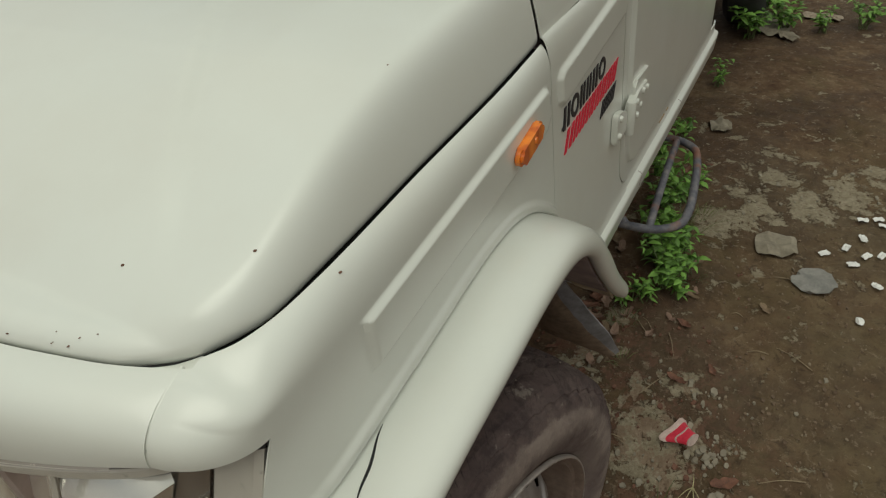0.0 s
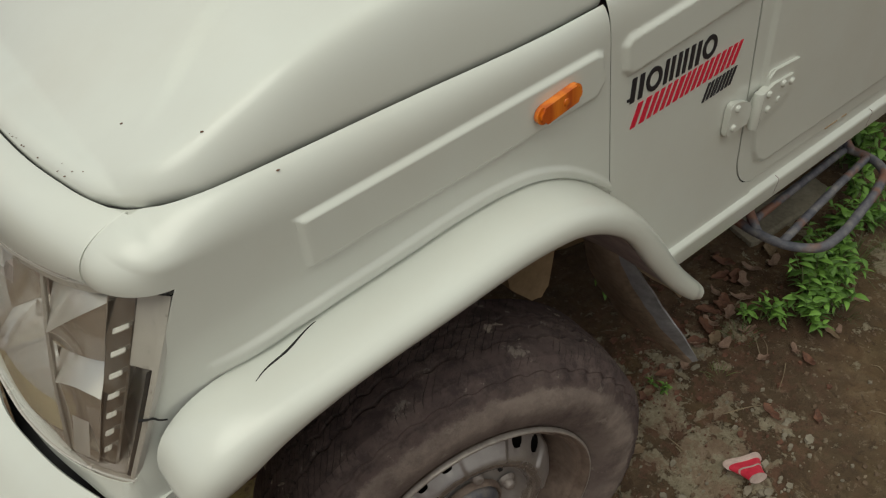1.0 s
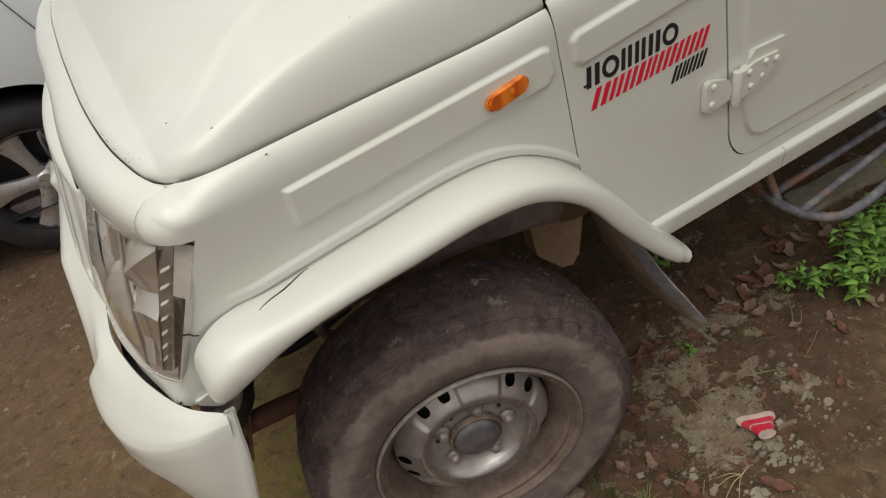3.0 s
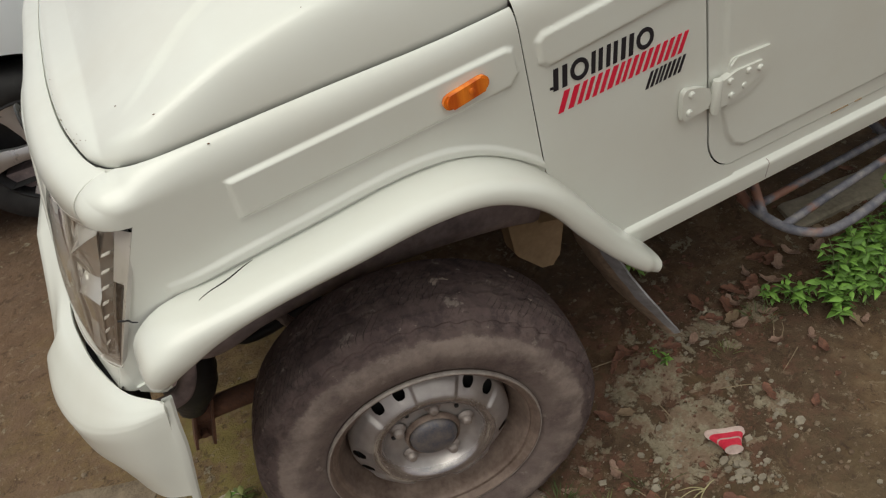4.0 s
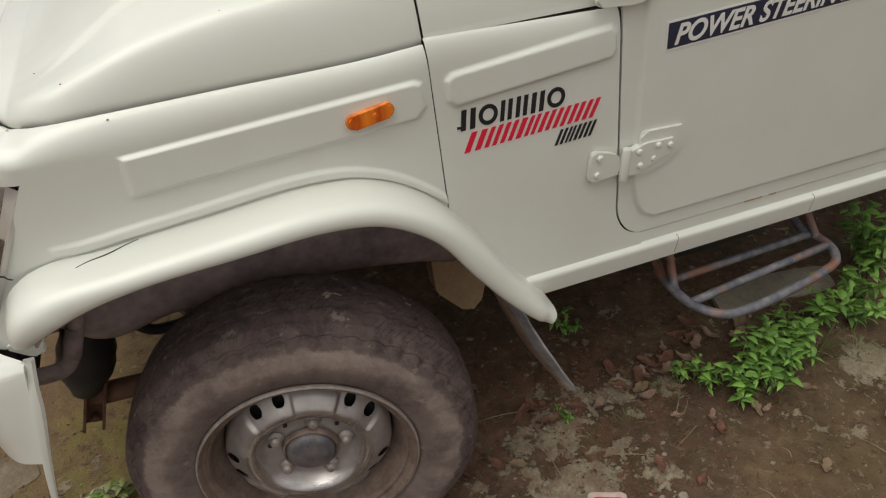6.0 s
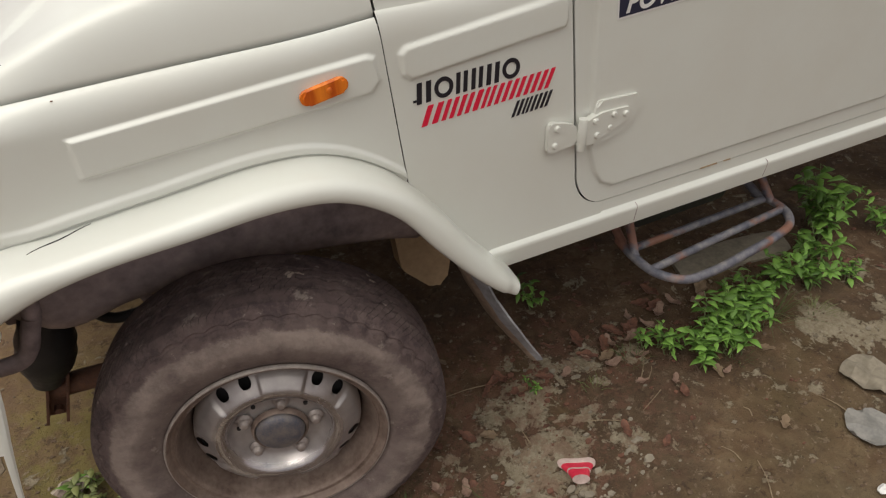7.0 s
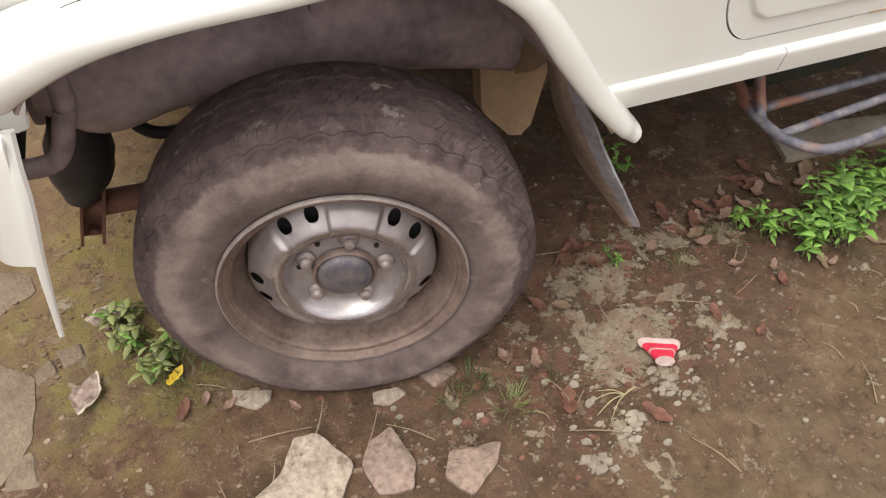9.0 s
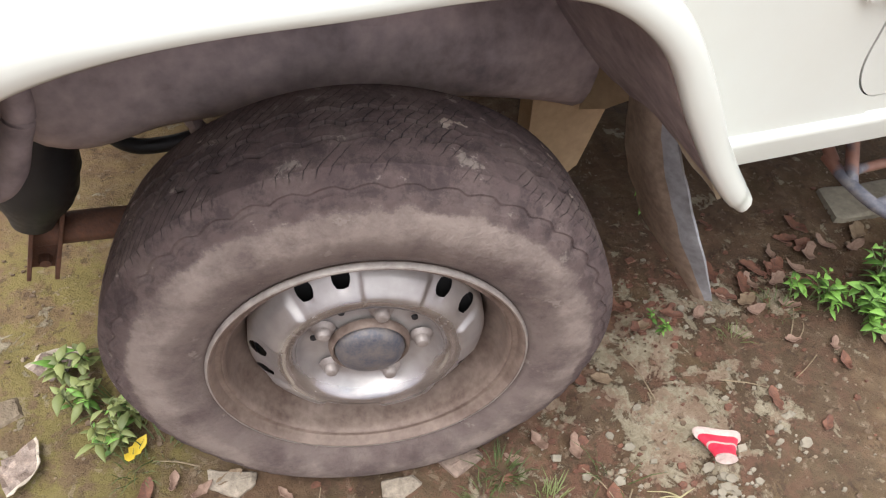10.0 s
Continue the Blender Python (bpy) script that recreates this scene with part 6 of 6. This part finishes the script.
SEEN_LEAVES = [(0.998, -0.136, 0.055, 60, 0), (1.145, -0.328, 0.055, 35, 1), (0.381, -0.236, 0.075, 65, 0), (0.527, -0.328, 0.075, -55, 0), (0.62, 0.06, 0.07, 10, 0), (0.70, 0.07, 0.06, 150, 0), (0.544, 0.105, 0.055, 40, 0), (-0.332, 0.013, 0.06, 70, 0), (0.35, 0.02, 0.06, 110, 0), (1.03, 0.12, 0.09, 30, 0), (1.06, 0.06, 0.08, 140, 0), (0.92, 0.10, 0.08, 60, 0), (1.15, 0.16, 0.085, 20, 0), (1.18, 0.22, 0.08, 100, 0), (1.12, 0.19, 0.07, 160, 0), (0.86, 0.15, 0.085, 75, 0), (0.90, 0.06, 0.07, 15, 1), (0.97, 0.13, 0.075, 120, 0), (1.33, 0.16, 0.09, 35, 1), (1.12, -0.13, 0.06, 70, 1), (1.30, -0.12, 0.06, 130, 1), (0.60, 0.13, 0.06, 100, 0), (0.85, 0.085, 0.07, 140, 0), (-0.207, 0.003, 0.05, 15, 1), (0.43, 0.0, 0.06, 120, 0)]
for x, y, s, turn, tan in SEEN_LEAVES:
    leaf("dry_leaf", x, y, s * 0.88, turn, DRY_TAN if tan else DRY_RED, "curled tan dry leaf" if tan else "curled reddish brown dry leaf")
rnd = random.Random(5)
for i in range(30):
    x, y = rnd.choice(((rnd.uniform(0.35, 1.1), rnd.uniform(-0.05, 0.35)), (rnd.uniform(0.9, 2.4), rnd.uniform(-0.05, 0.5)), (rnd.uniform(0.2, 1.6), rnd.uniform(-0.6, 0.1))))
    tan = rnd.random() < 0.2
    leaf("dry_leaf", x, y, rnd.uniform(0.03, 0.055), rnd.uniform(0, 360), DRY_TAN if tan else DRY_RED, "curled tan dry leaf" if tan else "curled reddish brown dry leaf", rnd.uniform(0.1, 0.6), rnd.uniform(0.3, 0.5))
for x, y, size, turn in ((1.00, 0.085, 0.085, 20), (0.94, 0.10, 0.075, 80), (0.90, 0.03, 0.08, 5), (0.98, 0.02, 0.07, 150), (1.08, 0.10, 0.09, 120), (1.14, 0.13, 0.10, 40), (1.21, 0.15, 0.085, 95), (1.28, 0.12, 0.09, 10), (1.05, 0.16, 0.07, 65), (0.76, 0.055, 0.06, 30), (0.84, 0.075, 0.05, 110), (1.00, -0.10, 0.06, 45), (0.92, -0.06, 0.05, 160), (1.14, -0.14, 0.05, 15), (0.36, -0.13, 0.07, 70), (0.30, -0.10, 0.06, 100), (0.245, -0.115, 0.05, 140), (-0.25, -0.005, 0.055, 30), (-0.29, 0.02, 0.05, 75), (-0.13, -0.05, 0.045, 120)):
    leaf("dry_leaf", x, y, size * 0.72, turn, DRY_PINK, "pale pinkish brown curled dry leaf", 0.9, 0.40)
leaf("yellow_leaf", -0.336, 0.088, 0.05, 50, YELLOW, "bright yellow fallen leaf", lift=0.012)

# crushed paper cup
CUP = thing("paper_cup", pose(0.604, -0.223, gz(0.604, -0.223) + 0.010, -17, 0, -25), "crushed red and pale paper cup lying on the earth", "cup")
CUP.scale = (0.92, 0.92, 0.92)


def cup_ring(s, w, h, y, fold=0.0):
    return [Vector((w * math.cos(a), y + fold * math.sin(3 * a), h * (0.42 + 0.42 * math.sin(a)) + 0.001)) for a in [2 * math.pi * k / 28 for k in range(28)]]


wall = sheet([cup_ring(0, 0.021, 0.030, -0.026), cup_ring(0, 0.023, 0.031, -0.016, 0.002), cup_ring(0, 0.027, 0.031, -0.004, 0.003), cup_ring(0, 0.033, 0.031, 0.008, 0.003), cup_ring(0, 0.041, 0.030, 0.022, 0.003)], None, True)
for nm, bm, mat in (("cup_wall", thicken(wall, 0.0012), RED_CUP), ("cup_rim", thicken(sheet([cup_ring(0, 0.0412, 0.0302, 0.021, 0.003), cup_ring(0, 0.047, 0.034, 0.026, 0.004), cup_ring(0, 0.049, 0.036, 0.034, 0.004)], None, True), 0.0014), PALE_CUP), ("cup_base", thicken(sheet([cup_ring(0, 0.0212, 0.0305, -0.0265), cup_ring(0, 0.0218, 0.0315, -0.0300), cup_ring(0, 0.0195, 0.0285, -0.0305), [Vector((0, -0.0275, 0.013))] * 28], None, True), 0.001), PALE_CUP), ("cup_band", thicken(sheet([cup_ring(0, 0.0282, 0.0330, -0.003, 0.0030), cup_ring(0, 0.0298, 0.0328, 0.001, 0.0032)], None, True), 0.0012), PALE_CUP)):
    ob = part(nm, bm, mat)
    ob.parent = CUP


def crumpled(name, x, y, w, d, turn, mat, label, seed):
    rows = []
    for i in range(9):
        u = 2 * i / 8 - 1
        rows.append([])
        for j in range(8):
            v = 2 * j / 7 - 1
            # a square pulled towards a ragged round
            k = 1 - 0.22 * u * u * v * v + 0.22 * noise.noise(Vector((u * 1.3, v * 1.3, seed + 5)))
            rows[-1].append((0.5 * w * u * k, 0.5 * d * v * k, min(0.012, 0.2 * w) + min(0.016, 0.16 * w) * noise.noise(Vector((i * 0.45, j * 0.5, seed)))))
    ob = part(name, thicken(sheet(rows), 0.001), mat, angle=25)
    ob.matrix_world = pose(x, y, gz(x, y) + 0.004, 0, 0, turn)
    return tagged(ob, label, "litter", "crumpled papers")


def printed_paper(x, y, r0, r1, half, turn, label, seed):
    """A torn fan of printed card, buckled, with a pale unprinted border along its outer edge."""
    def fan(a, b, lift):
        rows = []
        for i in range(13):
            t = math.radians(half) * (i / 6 - 1)
            rows.append([])
            for j in range(6):
                r = a + (b - a) * j / 5
                r *= 1 + 0.10 * noise.noise(Vector((t * 2.5, 0.3, seed)))
                z = 0.009 + 0.014 * noise.noise(Vector((r * 75 * math.cos(t), r * 75 * math.sin(t), seed))) + lift + 0.006 * (r / r1) ** 2
                rows[-1].append((r * math.cos(t), r * math.sin(t), z))
        return thicken(sheet(rows), 0.001)

    ob = part("crumpled_paper", fan(r0, r1 * 0.93, 0.0), PRINTED, angle=30)
    ob.matrix_world = pose(x, y, gz(x, y) - 0.001, 0, 0, turn)
    part("paper_border", fan(r1 * 0.932, r1, 0.001), PALE_PAPER, ob, "pale unprinted border").matrix_world = ob.matrix_world
    return tagged(ob, label, "litter", "crumpled papers")


printed_paper(-0.540, 0.124, 0.010, 0.064, 50, -22, "buckled brown printed card with a pale border", 3.0)
printed_paper(-0.447, 0.245, 0.022, 0.080, 34, 100, "torn brown printed card lying among weeds", 5.0)
crumpled("torn_sheet", 1.46, -0.315, 0.12, 0.13, 20, CEMENT, "pale grey torn sheet lying flat", 11.0)
crumpled("torn_sheet", 1.31, -0.44, 0.11, 0.11, 35, GREY_BAG, "grey crumpled wrapper lying flat", 14.0)
crumpled("torn_sheet", 2.21, -0.02, 0.11, 0.08, 15, CEMENT, "pale torn sheet by the sill", 17.0)
crumpled("torn_sheet", 3.45, -0.06, 0.34, 0.16, 10, CEMENT, "long pale torn sheet among plants", 19.0)
crumpled("torn_sheet", 3.27, -0.155, 0.12, 0.08, 40, CEMENT, "pale torn sheet on the earth", 23.0)
crumpled("torn_sheet", 3.62, -0.28, 0.20, 0.10, 80, PAPER, "pale torn paper on the earth", 29.0)
crumpled("white_scrap", 1.184, -0.562, 0.03, 0.02, 10, WHITE_DECAL, "tiny white paper scrap", 7.0)
for x, y in ((1.691, -0.55), (1.707, -0.593), (1.675, -0.61), (1.581, -0.554), (1.52, -0.511), (1.47, -0.454), (1.494, -0.567), (1.439, -0.533), (1.35, -0.598), (1.509, -0.607)):
    crumpled("white_scrap", x, y, 0.036, 0.02, x * 700, WHITE_DECAL, "small white paper scrap", x * 10)

# pebbles and grit
PEBBLES = bmesh.new()
rnd = random.Random(9)
for i in range(520):
    x, y = rnd.uniform(-1.0, 2.4), rnd.uniform(-0.75, 0.7)
    r = 0.0016 + 0.0065 * rnd.random() ** 5
    bmesh.ops.create_icosphere(PEBBLES, subdivisions=1, radius=r, matrix=pose(x, y, gz(x, y) + r * 0.25, rnd.uniform(0, 90), rnd.uniform(0, 90), rnd.uniform(0, 360)) @ Matrix.Diagonal((rnd.uniform(0.8, 1.5), 1, rnd.uniform(0.4, 0.8), 1)))
tagged(part("pebbles", PEBBLES, STONE, tidy=False), "scattered pale grit and pebbles", "pebbles", kind="stuff")
# flakes of old cement and leaf crumbs
def crumbs(name, mat, count, zones, seed, small, big, label):
    rnd = random.Random(seed)
    verts, faces = [], []
    while count:
        x0, y0, rx, ry = rnd.choice(zones)
        x, y = rnd.gauss(x0, rx * 0.5), rnd.gauss(y0, ry * 0.5)
        if noise.noise(Vector((x * 7, y * 7, seed))) < -0.05:
            continue
        count -= 1
        r = small + (big - small) * rnd.random() ** 3
        k = rnd.randint(4, 7)
        base = len(verts)
        z = gz(x, y)
        a0 = rnd.uniform(0, 6.28)
        tx, ty = rnd.uniform(-0.25, 0.25), rnd.uniform(-0.25, 0.25)
        for ring, h in ((1.0, -0.001), (0.85, r * 0.16 + 0.0012)):
            for i in range(k):
                q = rnd.uniform(0.6, 1.2) if ring == 1.0 else 0.9
                a = a0 + 2 * math.pi * i / k
                dx, dy = r * q * ring * math.cos(a), 0.7 * r * q * ring * math.sin(a)
                verts.append((x + dx, y + dy, z + h + 0.0015 + (tx * dx + ty * dy if ring < 1 else 0)))
        faces.append([base + k + i for i in range(k)])
        for i in range(k):
            faces.append([base + i, base + (i + 1) % k, base + k + (i + 1) % k, base + k + i])
    me = bpy.data.meshes.new(name)
    me.from_pydata(verts, [], faces)
    me.materials.append(mat)
    return tagged(new(name, me), label, "litter", kind="stuff")


crumbs("cement_flakes", CEMENT, 260, [(0.53, -0.12, 0.28, 0.24), (0.75, 0.05, 0.3, 0.15), (1.75, -0.28, 0.3, 0.2), (2.05, -0.46, 0.3, 0.15), (0.25, -0.2, 0.3, 0.15), (0.6, -0.35, 0.4, 0.15)], 3, 0.002, 0.015, "pale flakes of broken cement")
crumbs("cement_crumbs", CEMENT, 150, [(0.50, -0.33, 0.07, 0.04), (0.475, -0.345, 0.06, 0.03), (0.56, -0.30, 0.06, 0.05), (0.367, -0.376, 0.03, 0.02), (0.75, -0.20, 0.08, 0.10), (0.60, -0.28, 0.10, 0.05)], 14, 0.004, 0.017, "rounded crumbs of grey cement in loose heaps")
crumbs("leaf_crumbs", DRY_RED, 480, [(0.72, 0.09, 0.2, 0.09), (0.35, 0.0, 0.12, 0.25), (0.6, 0.1, 0.35, 0.15), (1.0, 0.12, 0.3, 0.15), (0.3, -0.1, 0.4, 0.15), (0.7, -0.1, 0.6, 0.3), (1.6, 0.2, 0.6, 0.2)], 4, 0.002, 0.014, "reddish crumbs of dry leaves")
crumbs("soil_crumbs", STONE_DARK, 1500, [(0.7, -0.2, 0.9, 0.5), (1.2, -0.5, 0.8, 0.4), (0.2, -0.3, 0.7, 0.25), (-0.5, 0.2, 0.4, 0.5), (1.3, 0.1, 0.6, 0.25)], 8, 0.0015, 0.009, "crumbs of brown earth")
crumbs("grey_chips", STONE, 220, [(-0.55, 0.1, 0.3, 0.3), (0.0, -0.25, 0.5, 0.15), (0.9, -0.4, 0.7, 0.3), (-0.5, 0.6, 0.6, 0.5)], 6, 0.0015, 0.008, "small chips of stone")

rnd = random.Random(12)
for i in range(34):
    x, y = rnd.uniform(-0.3, 1.5), rnd.uniform(-0.5, 0.15)
    a, l = rnd.uniform(0, 6.28), rnd.uniform(0.03, 0.12)
    dx, dy = l * math.cos(a), l * math.sin(a)
    ob = part("twig", tube([(0, 0, 0.004), (dx * 0.5 + 0.004, dy * 0.5, 0.008), (dx, dy, 0.004)], 0.0016, 8, 5, taper=0.0008), TWIG)
    ob.location = (x, y, gz(x, y))
    tagged(ob, "thin dry twig on the earth", "twig", "dry twigs")


STALK = thing("dry_stalk", (0.49, -0.268, gz(0.49, -0.268)), "pale dry split grass stalk on the earth", "grass")
for dx, dy, lift in ((-0.075, -0.020, 0.012), (-0.068, 0.012, 0.016), (-0.055, -0.040, 0.010), (0.035, 0.006, 0.006), (-0.048, 0.028, 0.012)):
    blade = part("stalk", tube([(0, 0, 0.006), (dx * 0.5, dy * 0.4, 0.008 + lift), (dx, dy, 0.004)], 0.0016, 10, 5, taper=0.0006), STRAW)
    blade.parent = STALK


# weeds
def leaf_blade():
    """One pointed leaf along x, a metre long, folded at its midrib and drooping."""
    bm = bmesh.new()
    rows = []
    for q, wd in ((0.0, 0.05), (0.18, 0.5), (0.42, 1.0), (0.68, 0.76), (0.88, 0.33), (1.0, 0.02)):
        z = 0.25 * q - 0.5 * q * q
        hw = 0.20 * wd
        rows.append([(q, -hw, z + hw * 0.35), (q, 0, z), (q, hw, z + hw * 0.35)])
    sheet(rows, bm)
    me = bpy.data.meshes.new("leaf")
    bmesh.ops.recalc_face_normals(bm, faces=bm.faces)
    bmesh.ops.solidify(bm, geom=bm.faces[:], thickness=0.012)
    bm.to_mesh(me)
    bm.free()
    me.materials.append(LEAF)
    for f in me.polygons:
        f.use_smooth = True
    return me


BLADE = leaf_blade()


DUSTY_BLADE = BLADE.copy()
DUSTY_BLADE.materials[0] = DUSTY_LEAF


def weed(at, height, leaves, seed, spread=0.5, size=0.045, label="leafy green weed growing beside the truck", dusty=0.0):
    rnd = random.Random(seed)
    w = thing("weed", (at[0], at[1], gz(*at)), label, "plant", "weeds along the truck")
    for _ in range(max(3, leaves // 5)):
        a = rnd.uniform(0, 6.28)
        h = height * rnd.uniform(0.55, 1.0)
        out = spread * h * rnd.uniform(0.3, 1.0)
        tip = Vector((out * math.cos(a), out * math.sin(a), h))
        base = Vector((rnd.uniform(-0.02, 0.02), rnd.uniform(-0.02, 0.02), 0))
        midp = base.lerp(tip, 0.5) + Vector((0, 0, 0.15 * h))
        stem = part("stem", tube([base, midp, tip], 0.0022, 7, 5, None, 0.0010), STEM, tidy=False)
        stem.parent = w
        for j in range(8):
            s = 0.25 + 0.75 * (j + rnd.random()) / 8
            p = base.lerp(midp, s * 2) if s < 0.5 else midp.lerp(tip, s * 2 - 1)
            sz = size * rnd.uniform(0.4, 1.3)
            ob = new("leaf", DUSTY_BLADE if rnd.random() < dusty else BLADE)
            ob.parent = w
            turn = math.degrees(a) + j * 137 + rnd.uniform(-30, 30)
            ob.matrix_basis = pose(*p, 0, 0, turn) @ pose(0, 0, 0, rnd.uniform(-25, 25), rnd.uniform(-35, 12), 0) @ Matrix.Diagonal((sz, sz * rnd.uniform(0.75, 1.25), sz, 1))
    return w


WEEDS = [(1.06, 0.00, 0.10, 36, 0.04), (1.13, -0.05, 0.12, 54, 0.045), (1.20, -0.03, 0.14, 63, 0.05), (1.27, -0.02, 0.15, 63, 0.05), (1.33, 0.02, 0.13, 54, 0.05), (1.42, 0.03, 0.12, 45, 0.05), (1.52, 0.06, 0.14, 54, 0.055), (1.62, 0.0, 0.12, 45, 0.05), (1.70, 0.08, 0.17, 45, 0.06), (1.84, 0.16, 0.22, 54, 0.07), (1.90, 0.24, 0.24, 54, 0.07), (0.83, 0.33, 0.09, 27, 0.04), (-0.41, 0.21, 0.06, 27, 0.030), (-0.37, 0.12, 0.05, 27, 0.030), (-0.43, 0.27, 0.06, 27, 0.03), (-0.35, 0.16, 0.05, 27, 0.026), (2.05, 0.10, 0.12, 36, 0.05), (2.4, 0.25, 0.15, 45, 0.06), (2.62, 0.06, 0.12, 30, 0.05), (3.25, 0.02, 0.18, 54, 0.08), (3.40, -0.12, 0.16, 54, 0.08), (3.55, 0.0, 0.2, 54, 0.09), (3.40, -0.30, 0.14, 45, 0.06), (3.50, -0.48, 0.16, 54, 0.06), (3.65, -0.62, 0.16, 45, 0.06), (0.66, 0.05, 0.04, 18, 0.025), (1.75, -0.02, 0.08, 27, 0.04), (1.10, -0.08, 0.08, 20, 0.05), (1.20, -0.09, 0.09, 25, 0.055), (1.30, -0.06, 0.12, 20, 0.06), (1.02, 0.05, 0.07, 15, 0.04)]
for i, (x, y, h, n, s) in enumerate(WEEDS):
    if x < 0:
        weed((x, y), h * 0.8, int(n * 1.05), i, 1.1, s * 1.05, "low weed with dusty grey-green leaves beside the tyre", 0.72)
    else:
        weed((x, y), h * 0.95, int(n * 1.05), i, 0.85, s * 0.74)


def tuft(at, height, count, seed, radius=0.03):
    rnd = random.Random(seed)
    bm = bmesh.new()
    for _ in range(count):
        a = rnd.uniform(0, 6.28)
        r = radius * math.sqrt(rnd.random())
        h = height * rnd.uniform(0.5, 1.0)
        p = Vector((r * math.cos(a), r * math.sin(a), 0))
        d = Vector((math.cos(a + rnd.uniform(-0.8, 0.8)), math.sin(a + rnd.uniform(-0.8, 0.8)), 0))
        side = Vector((-d.y, d.x, 0)) * 0.0009
        tip = p + d * h * rnd.uniform(0.4, 1.0) + Vector((0, 0, h * 0.55))
        m1 = p.lerp(tip, 0.5) + Vector((0, 0, h * 0.2))
        sheet([[p - side, p + side], [m1 - side, m1 + side], [tip - side * 0.2, tip + side * 0.2]], bm)
    ob = part("grass_tuft", bm, GRASS, tidy=False)
    ob.location = (at[0], at[1], gz(*at))
    return tagged(ob, "thin tuft of pale green grass", "grass", "grass tufts")


for i, (x, y, h, n) in enumerate(((0.22, -0.13, 0.05, 60), (0.27, -0.21, 0.05, 50), (0.40, -0.20, 0.08, 14), (1.38, -0.04, 0.17, 40), (1.43, -0.03, 0.14, 30), (0.95, 0.02, 0.05, 30), (1.2, -0.12, 0.05, 24), (-0.34, 0.06, 0.04, 30), (0.80, -0.02, 0.04, 18), (0.17, -0.16, 0.04, 40), (-0.36, 0.19, 0.09, 26), (-0.33, 0.13, 0.07, 22), (-0.30, 0.08, 0.05, 18), (1.55, -0.08, 0.06, 30))):
    tuft((x, y), h, n, i)
